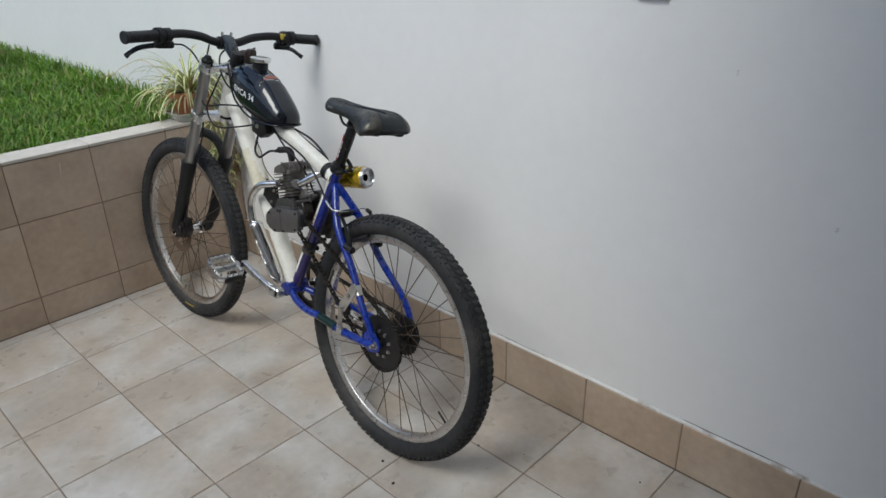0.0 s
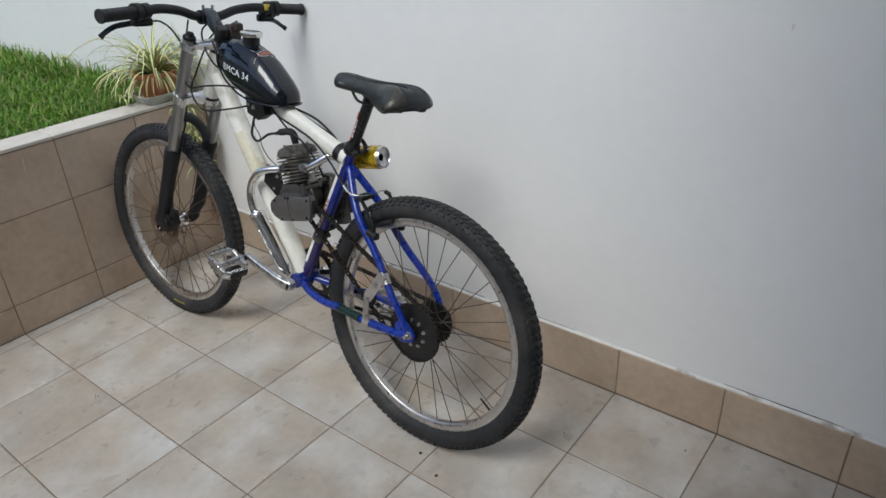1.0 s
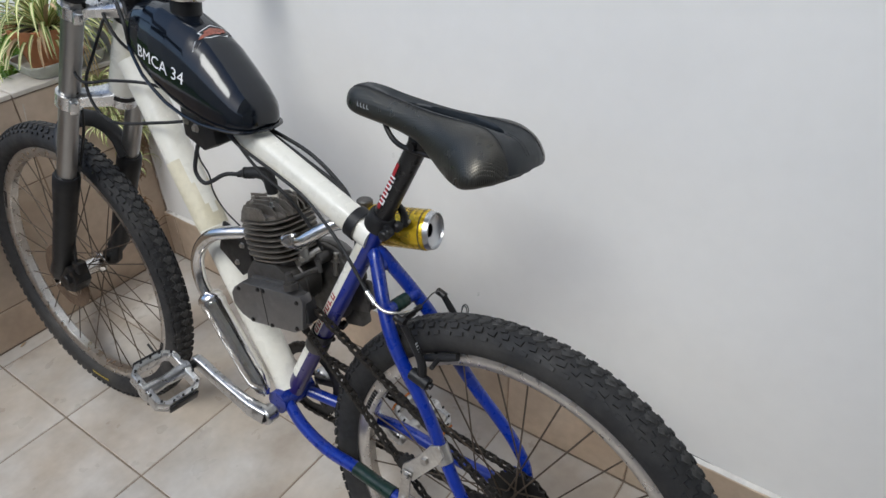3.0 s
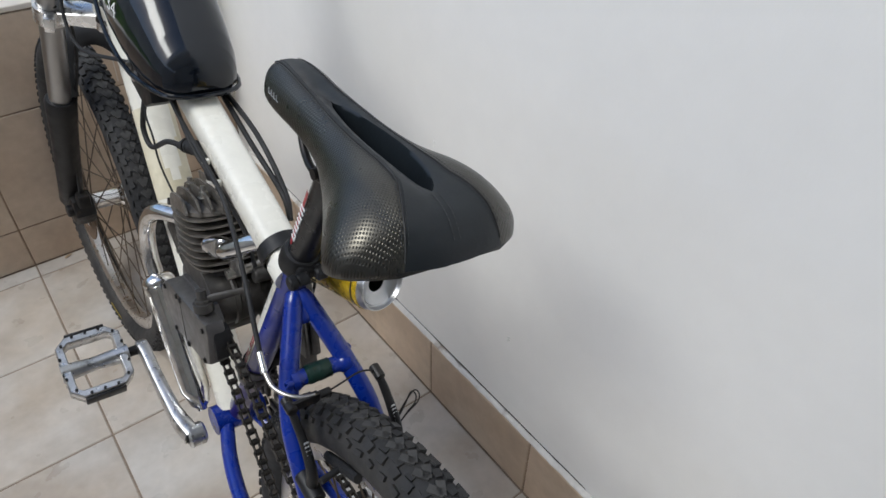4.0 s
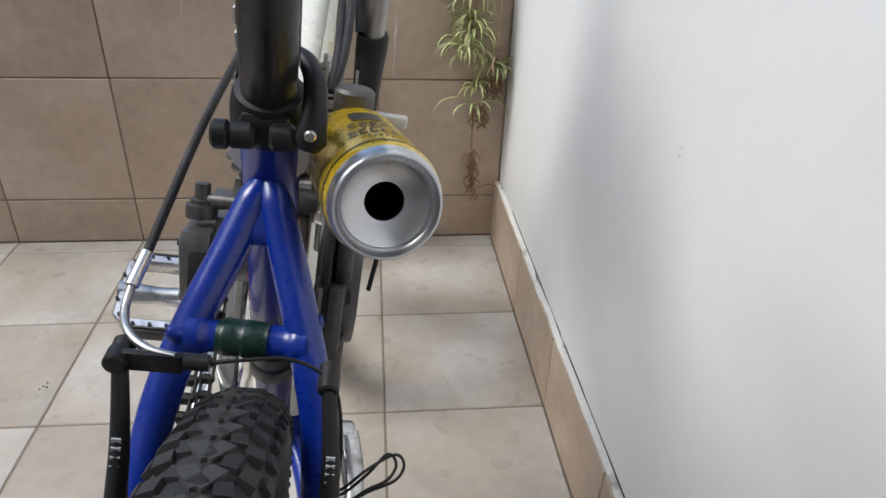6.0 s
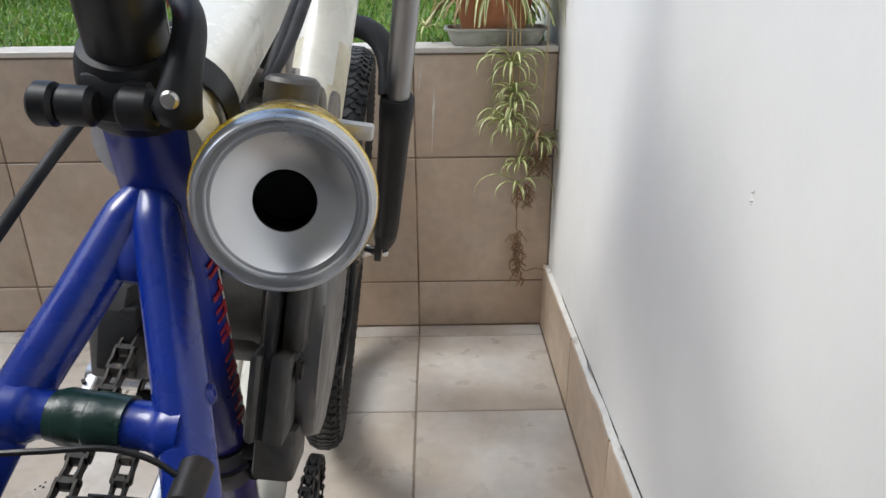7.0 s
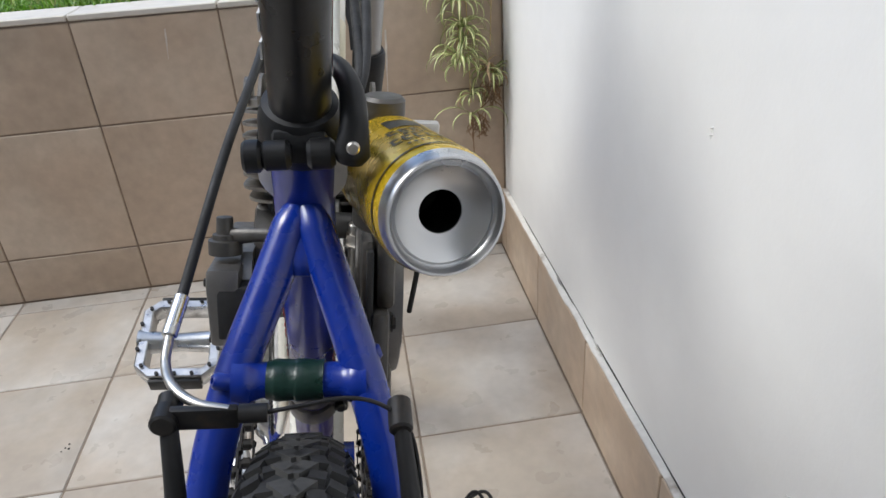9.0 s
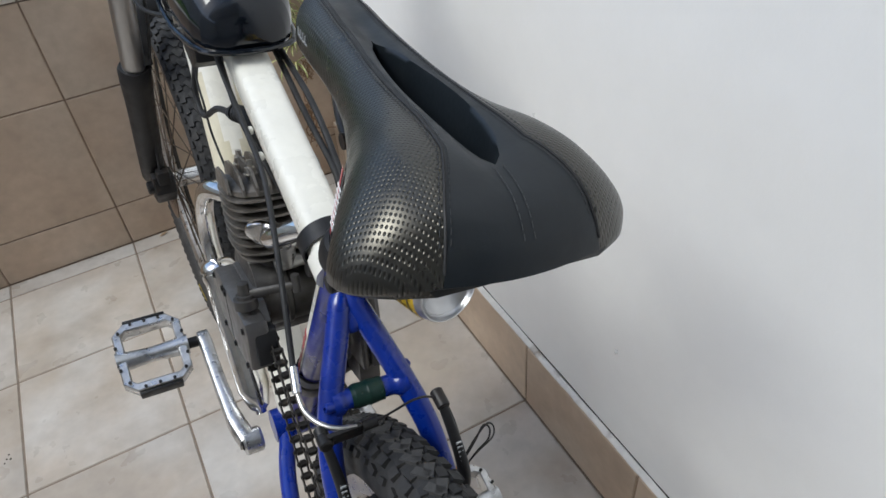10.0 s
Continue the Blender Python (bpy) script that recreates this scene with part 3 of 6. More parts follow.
lathe(bm, [(-0.006, 0.0232), (-0.006, 0.0245), (0.010, 0.0245), (0.010, 0.0232)], axis((0, 0.300, 0.7283), (0, 0.280, 0.7213)), 28, closed=True)
part("tube_band", bm, "black_plastic", bike, "black tape band round the top tube")
STAY_LEFT = [(-0.0010, 0.2680, 0.702), (-0.0065, 0.2600, 0.690), (-0.0165, 0.2440, 0.665), (-0.0318, 0.2200, 0.630), (-0.0425, 0.1955, 0.595), (-0.0462, 0.1680, 0.560), (-0.0475, 0.1390, 0.525), (-0.0505, 0.1120, 0.490), (-0.0560, 0.0870, 0.455), (-0.0610, 0.0600, 0.420), (-0.0625, 0.0330, 0.385), (-0.0620, 0.0100, 0.350)]
STAY_RIGHT = [(0.0010, 0.2670, 0.702), (0.0065, 0.2580, 0.690), (0.0170, 0.2400, 0.665), (0.0312, 0.2140, 0.630), (0.0428, 0.1900, 0.595), (0.0475, 0.1640, 0.560), (0.0500, 0.1360, 0.525), (0.0540, 0.1040, 0.490), (0.0600, 0.0690, 0.455), (0.0645, 0.0370, 0.420), (0.0650, 0.0120, 0.385), (0.0620, -0.0020, 0.350)]
for s in (-1, 1):
    tube_part("seat_stay", STAY_LEFT if s < 0 else STAY_RIGHT, [0.0060, 0.0098, 0.0102, 0.0102, 0.0102, 0.0100, 0.0100, 0.0098, 0.0096, 0.0094, 0.0092, 0.0088, 0.0085], "blue_paint")
    tube_part("chain_stay", [(s * 0.022, 0.440, 0.328), (s * 0.040, 0.385, 0.318), (s * 0.053, 0.315, 0.316), (s * 0.059, 0.240, 0.324), (s * 0.062, 0.150, 0.320), (s * 0.063, 0.040, 0.326), (s * 0.062, 0.004, 0.334)], 0.0105, "blue_paint")
    bm = bmesh.new()
    prism(bm, [(0.028, 0.372), (0.046, 0.352), (0.045, 0.318), (0.022, 0.308), (-0.012, 0.318), (-0.018, 0.338), (-0.008, 0.352), (0.010, 0.366)], s * 0.062 - 0.0035, s * 0.062 + 0.0035, bevel=0.001)
    part("dropout", bm, "blue_paint", bike)
    bm = bmesh.new()
    hex_bolt(bm, (s * 0.0655, 0, 0.335), (s, 0, 0), 0.0082, 0.008)
    rod(bm, (s * 0.07, 0, 0.335), (s * 0.082, 0, 0.335), 0.0048, sides=12)
    part("axle_nut", bm, "steel", bike)
for at, way in (((-0.038, 0.209, 0.634), (-1, -0.3, 0.4)), ((0.027, 0.219, 0.643), (0.0, -0.6, 0.8)), ((0.036, 0.222, 0.640), (1, 0.2, 0.3))):
    at, way = Vector(at), Vector(way).normalized()
    bm = bmesh.new()
    lathe(bm, [(-0.006, 0.0042), (0.002, 0.0042), (0.0035, 0.0030), (0.0035, 0.0016), (0.001, 0.0014), (0.001, 0.0001)], axis(at, at + way), 14)
    part("stay_boss", bm, "blue_paint", bike)
tube_part("stay_yoke", [(0, 0.284, 0.712), (0, 0.268, 0.692), (0, 0.254, 0.674), (0, 0.250, 0.668)], [0.0080, 0.0122, 0.0115, 0.0075], "blue_paint", steps=4)
tube_part("stay_bridge", [(-0.032, 0.217, 0.628), (-0.025, 0.2166, 0.6282), (-0.019, 0.2163, 0.6283), (0, 0.2156, 0.6285), (0.019, 0.2150, 0.6287), (0.025, 0.2147, 0.6288), (0.032, 0.2144, 0.629)], [0.0125, 0.0118, 0.0090, 0.0088, 0.0090, 0.0118, 0.0125], "blue_paint", steps=3)
tube_part("tape_wrap", [(-0.0165, 0.2162, 0.6283), (-0.0135, 0.2161, 0.6283), (-0.012, 0.2161, 0.6284), (-0.003, 0.2158, 0.6285), (-0.0015, 0.2157, 0.6285), (0.0085, 0.2154, 0.6286), (0.0115, 0.2152, 0.6287)], [0.0094, 0.0099, 0.0106, 0.0101, 0.0107, 0.0100, 0.0103], "green_tape", "dark green tape wrapped round the bridge", steps=2)
tube_part("tape_wrap", [(-0.0585, 0.246, 0.3235), (-0.0605, 0.205, 0.3225), (-0.062, 0.166, 0.3220)], [0.0118, 0.0114, 0.0120], "green_tape", "dark green tape wrapped round the stay")

# seat post, clamp, saddle
post = tube_part("seat_post", [(0, 0.266, 0.728), (0, 0.192, 0.890)], 0.0142, "black_satin", "black seat post with red print", sides=28)
bm = bmesh.new()
pa, pb = Vector((0, 0.2475, 0.771)), Vector((0, 0.216, 0.844))
pw = (pb - pa).normalized()
pf = Vector((0, pw.z, -pw.y))
for side in (-1, 1):
    for lo_a, hi_a in ((62, 84),):
        ring = []
        for k in range(6):
            ang = radians(lo_a + (hi_a - lo_a) * k / 5)
            n_ = pf * math.cos(ang) + Vector((side, 0, 0)) * math.sin(ang)
            ring.append((bm.verts.new(pa + n_ * 0.01475), bm.verts.new(pb + n_ * 0.01475)))
        for p, q in zip(ring, ring[1:]):
            bm.faces.new((p[0], p[1], q[1], q[0]))
part("red_stripe", bm, "red_print", post)
bm = bmesh.new()
for k in range(4):
    p = pa.lerp(pb, 0.18 + 0.17 * k)
    n_ = pf * math.cos(radians(80)) + Vector((-1, 0, 0)) * math.sin(radians(80))
    u_ = n_.cross(pw)
    m = Matrix(((n_.x, u_.x, pw.x, 0), (n_.y, u_.y, pw.y, 0), (n_.z, u_.z, pw.z, 0), (0, 0, 0, 1)))
    m = Matrix.Translation(p + n_ * 0.0147) @ m
    box(bm, (-0.0005, -0.0042, -0.0046), (0.0005, 0.0042, -0.0026), 0, m)
    box(bm, (-0.0005, -0.0042, 0.0020), (0.0005, 0.0042, 0.0040), 0, m)
    if k != 3:
        box(bm, (-0.0005, -0.0042, -0.003), (0.0005, -0.0024, 0.003), 0, m)
part("lettering", bm, "white_print", post)
clamp_at = axis(Vector((0, 0.2645, 0.7325)), Vector((0, 0.1945, 0.8945)))
bm = bmesh.new()
lathe(bm, [(0.002, 0.0140), (0.002, 0.0185), (0.004, 0.0198), (0.009, 0.0203), (0.018, 0.0200), (0.024, 0.0190), (0.028, 0.0175), (0.029, 0.0142)], clamp_at, 32, closed=True)
clamp = part("seat_clamp", bm, "black_plastic", bike, "black seat post clamp with a quick release lever")
bm = bmesh.new()
rod(bm, (-0.0165, 0.2350, 0.7385), (-0.0035, 0.2350, 0.7395), 0.0068, sides=20, bevel=0.002)
rod(bm, (0.0035, 0.2350, 0.7400), (0.016, 0.2350, 0.7410), 0.0072, sides=20, bevel=0.002)
rod(bm, (-0.0245, 0.2350, 0.7380), (-0.0160, 0.2350, 0.7385), 0.0075, sides=18, bevel=0.0015)
box(bm, (-0.0125, 0.2370, 0.7330), (0.0125, 0.2520, 0.7500), 0.004)
pieces("clamp_lug", bm, "black_plastic", clamp)
bm = bmesh.new()
lever = smooth_line([(0.0225, 0.2335, 0.7375), (0.0235, 0.2330, 0.7450), (0.0240, 0.2370, 0.7560), (0.0225, 0.2470, 0.7670), (0.0170, 0.2580, 0.7740), (0.0080, 0.2660, 0.7770)], 5)
sweep(bm, lever, list(np.interp(np.linspace(0, 1, len(lever)), [0, 0.12, 0.35, 0.8, 1], [0.0062, 0.0086, 0.0066, 0.0050, 0.0036])), 14, 0.75, up=(1, 0, 0))
part("lever_arm", bm, "black_plastic", clamp)
bm = bmesh.new()
rod(bm, (0.0235, 0.2265, 0.7470), (0.0235, 0.2240, 0.7470), 0.0030, sides=20, bevel=0.0008)
pieces("bolt", bm, "steel", clamp)

SADDLE_SHIFT = 0.016
SADDLE_ROUND = 2 / 2.35


def saddle_at(y):
    y = y - SADDLE_SHIFT
    keys = [0.0280, 0.0285, 0.0295, 0.031, 0.034, 0.040, 0.050, 0.068, 0.095, 0.12, 0.145, 0.17, 0.20, 0.23, 0.255, 0.279, 0.294, 0.303, 0.307]
    width = [0.0450, 0.0492, 0.0565, 0.0615, 0.068, 0.074, 0.0778, 0.0778, 0.0672, 0.0525, 0.0402, 0.0325, 0.028, 0.0265, 0.0268, 0.0255, 0.022, 0.016, 0.008]
    top = [0.8862, 0.8895, 0.8935, 0.8975, 0.9030, 0.910, 0.917, 0.923, 0.926, 0.927, 0.9275, 0.928, 0.930, 0.932, 0.934, 0.9335, 0.930, 0.924, 0.917]
    low = [0.8856, 0.8852, 0.8842, 0.8828, 0.8808, 0.8780, 0.8752, 0.8712, 0.8690, 0.8708, 0.881, 0.893, 0.897, 0.899, 0.900, 0.901, 0.903, 0.906, 0.910]
    around = np.clip(y + np.linspace(-1, 1, 7) * min(0.008, max(y - keys[0], 0.0) * 0.8 + 0.0005, max(keys[-1] - y, 0.0) * 0.8 + 0.0005), keys[0], keys[-1])
    return tuple(float(np.mean(np.interp(around, keys, table))) for table in (width, top, low))


def across(x, w):
    """The run round the cover at which it is x wide."""
    return math.asin(min(abs(x) / w, 1.0) ** (1 / SADDLE_ROUND)) * 2 / math.pi


def slot_half(y):
    y = y - SADDLE_SHIFT
    return 0.0130 * math.sin(math.pi * ((y - 0.069) / 0.141) ** 0.8) ** 0.6 if 0.069 < y < 0.210 else 0.0


def saddle_point(y, u):
    """A point of the cover; u runs -1 to 1 from one lower edge over the top to the other."""
    w, top, low = saddle_at(y)
    s, a = (1 if u >= 0 else -1), abs(u)
    turn = a * math.pi / 2
    x = w * math.sin(turn) ** SADDLE_ROUND
    drop = 1 - max(math.cos(turn), 0.0) ** SADDLE_ROUND
    z = top - (top - low) * drop
    ry = y - SADDLE_SHIFT
    groove = 0.0075 * math.exp(-((x - 0.0) / 0.010) ** 2) * min(max((ry - 0.05) / 0.05, 0), 1) * min(max((0.285 - ry) / 0.05, 0), 1)
    bulge = 0.006 * math.exp(-((x - 0.042) / 0.022) ** 2) * math.exp(-((ry - 0.085) / 0.045) ** 2)
    return Vector((s * x, y + 0.016 * (abs(x) / 0.072) ** 2 * min(max((0.09 - ry) / 0.06, 0), 1), z - groove + bulge))


def build_saddle():
    ys = [y + SADDLE_SHIFT for y in sorted(set(list(np.linspace(0.0280, 0.052, 13)) + list(np.linspace(0.052, 0.307, 48))))]
    bm = bmesh.new()
    grid = []
    for y in ys:
        w = saddle_at(y)[0]
        h = slot_half(y)
        row = []
        inner = across(h, w)
        seam = max(across(min(seam_x(y), w * 0.97), w), inner + 0.02)
        half = [inner + (seam - inner) * k / 9 for k in range(9)] + [seam + (1 - seam) * k / 13 for k in range(14)]
        us = [-u for u in half[::-1]] + half
        for u in us:
            row.append(bm.verts.new(saddle_point(y, u)))
        grid.append((row, h))
    for (a, ha), (b, hb) in zip(grid, grid[1:]):
        for k in range(45):
            if k == 22:
                if ha > 0 or hb > 0:
                    continue
            face = bm.faces.new((a[k], a[k + 1], b[k + 1], b[k]))
            face.material_index = 0 if 13 <= k <= 31 else 1
    bm.faces.new([v for v in grid[0][0]])
    bm.faces.new([v for v in grid[-1][0]][::-1])
    bmesh.ops.remove_doubles(bm, verts=bm.verts, dist=0.00002)
    edge = [e for e in bm.edges if len(e.link_faces) == 1]
    for step in range(3):
        out = bmesh.ops.extrude_edge_only(bm, edges=edge)
        edge = [g for g in out["geom"] if isinstance(g, bmesh.types.BMEdge)]
        for v in [g for g in out["geom"] if isinstance(g, bmesh.types.BMVert)]:
            inside = abs(v.co.x) < 0.0145 and 0.062 < v.co.y - SADDLE_SHIFT < 0.216
            if inside:
                v.co.z -= (0.0035, 0.010, 0.013)[step]
                v.co.x *= (0.94, 0.84, 0.80)[step]
            else:
                v.co.z -= 0.0015
                v.co.x *= (0.985, 0.97, 0.96)[step]
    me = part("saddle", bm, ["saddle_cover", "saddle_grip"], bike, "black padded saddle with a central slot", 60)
    return me


def seam_x(y):
    return float(np.interp(y - SADDLE_SHIFT, [0.02, 0.05, 0.08, 0.11, 0.14, 0.18, 0.22, 0.26, 0.30, 0.32], [0.043, 0.0335, 0.0215, 0.0190, 0.0180, 0.0160, 0.0130, 0.0120, 0.010, 0.006]))


saddle = build_saddle()
# it sits a little twisted on its post, less leant than the frame
saddle.matrix_local = Matrix.Translation((0.0060, 0.148, 0.877)) @ Matrix.Rotation(-0.02, 4, "Z") @ Matrix.Rotation(0.04, 4, "Y") @ Matrix.Translation((0, -0.15, -0.88))


def on_saddle(x, y, lift=0.0006):
    w = saddle_at(y)[0]
    u = min(across(x, w), 0.95)
    p = saddle_point(y, u if x >= 0 else -u)
    p.z += lift
    return p


for s in (-1, 1):
    bm = bmesh.new()
    sweep(bm, [on_saddle(s * seam_x(y), y, 0.0002) for y in np.linspace(0.030, 0.295, 60) + SADDLE_SHIFT], 0.0008, 6)
    part("seam", bm, "rubber", saddle)
    bm = bmesh.new()
    for off in (0.0024, -0.0024):
        for y in np.arange(0.036, 0.290, 0.0030) + SADDLE_SHIFT:
            p, q = on_saddle(s * (seam_x(y) + off), y), on_saddle(s * (seam_x(y + 0.0019) + off), y + 0.0019)
            sweep(bm, [p, q], 0.0003, 4)
    tagged(part("stitching", bm, "stitch", saddle), kind="stuff")
bm = bmesh.new()
for off in (-0.0026, 0.0026):
    for y in np.arange(0.034, 0.066, 0.0030) + SADDLE_SHIFT:
        sweep(bm, [on_saddle(off, y), on_saddle(off, y + 0.0019)], 0.0003, 4)
tagged(part("stitching", bm, "stitch", saddle), kind="stuff")
bm = bmesh.new()
for k in range(4):
    y = 0.272 - k * 0.0055 + SADDLE_SHIFT
    p, q = saddle_point(y, -0.80), saddle_point(y, -0.88)
    n_ = Vector((-1, 0, 0.2)) * 0.0006
    box(bm, (-0.0004, 0.0010, -0.0028), (0.0004, 0.0018, 0.0028), 0, Matrix.Translation((p + q) / 2 + n_))
    box(bm, (-0.0004, -0.0014, -0.0028), (0.0004, 0.0010, -0.0020), 0, Matrix.Translation((p + q) / 2 + n_))
part("lettering", bm, "pale_print", saddle)
bm = bmesh.new()
for side in (-1, 1):
    rings = []
    for y in np.linspace(0.040, 0.297, 30) + SADDLE_SHIFT:
        w, top, low = saddle_at(y)
        hole = min(0.010, slot_half(y)) / (w * 0.90)
        rings.append([(side * w * 0.90 * c, y + 0.012 * c * c * min(max((0.09 + SADDLE_SHIFT - y) / 0.06, 0), 1), low + (0.003 if s_ > 0 else -0.003)) for c, s_ in ((hole, 1), (0.6, 1), (1, 1), (0.8, -1), (hole, -1))])
    loft(bm, rings)
box(bm, (-0.046, 0.080, 0.870), (-0.022, 0.105, 0.882), 0.0058)
box(bm, (0.026, 0.064, 0.866), (0.050, 0.092, 0.882), 0.0072)
part("saddle_base", bm, "black_plastic", saddle)
for s in (-1, 1):
    tube_part("saddle_rail", [(s * 0.030, 0.075, 0.872), (s * 0.026, 0.11, 0.868), (s * 0.021, 0.16, 0.872), (s * 0.021, 0.208, 0.872), (s * 0.018, 0.232, 0.876), (s * 0.014, 0.250, 0.889), (s * 0.010, 0.258, 0.902)], 0.0035, "black_steel", sides=10, parent=saddle)
bm = bmesh.new()
box(bm, (-0.017, 0.180, 0.872), (0.017, 0.206, 0.890), 0.005)
rod(bm, (-0.024, 0.194, 0.878), (0.024, 0.194, 0.878), 0.005, sides=12)
part("rail_clamp", bm, "black_steel", post)

# fork and handlebar
fork = None
for z, d, h in ((0.948, 0.050, 0.010), (0.790, 0.050, 0.013)):
    bm = bmesh.new()
    y = leg_y(z)
    for s in (-1, 1):
        c = Vector((s * 0.068, y, z))
        lathe(bm, [(-h, 0.0178), (-h, 0.0225), (h, 0.0225), (h, 0.0178)], axis(c, c + STEER_AXIS), 24, closed=True)
        plate = [(1.0, -0.75), (1.0, 0.75), (0.8, 1.0), (-0.8, 1.0), (-1.0, 0.75), (-1.0, -0.75), (-0.8, -1.0), (0.8, -1.0)]
        plate = [(p * h * 0.92, q * 0.0165) for p, q in plate]
        sweep(bm, [Vector((s * 0.006, y - d + 0.003, z + 0.004)), Vector((s * 0.028, y - 0.034, z + 0.002)), Vector((s * 0.056, y - 0.010, z))], [1.25, 1.05, 0.92], 8, shape=plate, up=STEER_AXIS)
        box(bm, (-0.007, -0.033, -h * 0.95), (0.007, -0.018, h * 0.95), 0.002, Matrix.Translation(c) @ Matrix.Rotation(0.39, 4, "X") @ Matrix.Rotation(s * 0.35, 4, "Z"))
    c = Vector((0, y - d, z))
    lathe(bm, [(-h, 0.0135), (-h, 0.025), (h, 0.025), (h, 0.0135)], axis(c, c + STEER_AXIS), 24, closed=True)
    if fork is None:
        fork = part("fork", bm, "bright_alloy", bike, "double crown suspension fork with bare alloy crowns")
        fork.matrix_local = STEER
    else:
        part("lower_crown", bm, "bright_alloy", fork)
bm = bmesh.new()
for z in (0.790,):
    for s in (-1, 1):
        y = leg_y(z)
        for dz in (-0.006, 0.006):
            hex_bolt(bm, (s * 0.066, y - 0.021, z + dz + 0.008), (0, -1, -0.3), 0.0032, 0.003)
for s in (-1, 1):
    hex_bolt(bm, (s * 0.062, leg_y(0.948) - 0.0205, 0.957), (0, -1, -0.3), 0.0032, 0.003)
pieces("bolt", bm, "black_steel", fork)
for s in (-1, 1):
    x = s * 0.068
    tube_part("stanchion", [(x, leg_y(0.966), 0.966), (x, leg_y(0.60), 0.60)], 0.0172, "fork_tube", "grey anodised fork tube", sides=28, parent=fork)
    bm = bmesh.new()
    c = Vector((x, leg_y(0.964), 0.964))
    lathe(bm, [(0, 0.0168), (0.004, 0.0185), (0.009, 0.0175), (0.013, 0.012), (0.020, 0.010), (0.021, 0.0001)], axis(c, c + STEER_AXIS), 24)
    part("top_cap", bm, "black_plastic", fork)
    bm = bmesh.new()
    zs = [0.628, 0.622, 0.60, 0.56, 0.45, 0.40, 0.370, 0.352]
    rr = [0.0215, 0.0245, 0.0245, 0.0225, 0.0215, 0.021, 0.019, 0.012]
    sweep(bm, [Vector((x, leg_y(z) + (0.012 if z < 0.39 else 0.0), z)) for z in zs], rr, 28)
    low = part("fork_lower", bm, "black_plastic", fork, "black fork lower leg")
    bm = bmesh.new()
    prism(bm, [(1.052, 0.382), (1.090, 0.372), (1.120, 0.350), (1.124, 0.326), (1.104, 0.316), (1.082, 0.326), (1.062, 0.345)], x * 0.86 - 0.006, x * 0.86 + 0.006, bevel=0.002)
    part("fork_end", bm, "black_plastic", fork)
    bm = bmesh.new()
    hex_bolt(bm, (x * 0.97, 1.107, 0.335), (s, 0, 0), 0.009, 0.010)
    part("axle_nut", bm, "chrome", fork)
bm = bmesh.new()
pts = []
for k in range(13):
    a = math.pi * k / 12
    pts.append(Vector((-0.058 * math.cos(a), leg_y(0.625) - 0.005 + 0.045 * math.sin(a), 0.628 + 0.083 * math.sin(a) ** 0.7)))
sweep(bm, pts, 0.0105, 12, 1.7, up=(0, 0, 1))
part("fork_arch", bm, "black_plastic", fork, "black fork brace over the tyre")
bm = bmesh.new()
prism(bm, [(1.047, 0.400), (1.022, 0.395), (1.012, 0.365), (1.030, 0.338), (1.062, 0.330), (1.076, 0.350), (1.070, 0.385)], -0.078, -0.040, bevel=0.005)
rod(bm, (-0.088, 1.034, 0.372), (-0.070, 1.034, 0.372), 0.012, sides=16, bevel=0.002)
box(bm, (-0.070, 1.006, 0.385), (-0.048, 1.030, 0.412), 0.004)
part("brake_caliper", bm, "black_steel", fork, "black disc brake caliper")
bm = bmesh.new()
m = STEER @ Matrix.Translation((0, *FRONT))
lathe(bm, [(-0.0455, 0.050), (-0.0455, 0.076), (-0.0437, 0.076), (-0.0437, 0.050)], m, 48, closed=True)
for k in range(5):
    t = m @ Matrix.Rotation(2 * math.pi * k / 5, 4, "X")
    box(bm, (-0.0453, -0.006, 0.018), (-0.0439, 0.006, 0.053), 0, t)
part("brake_disc", bm, "rusty_steel", front_wheel, "thin rusty brake disc")

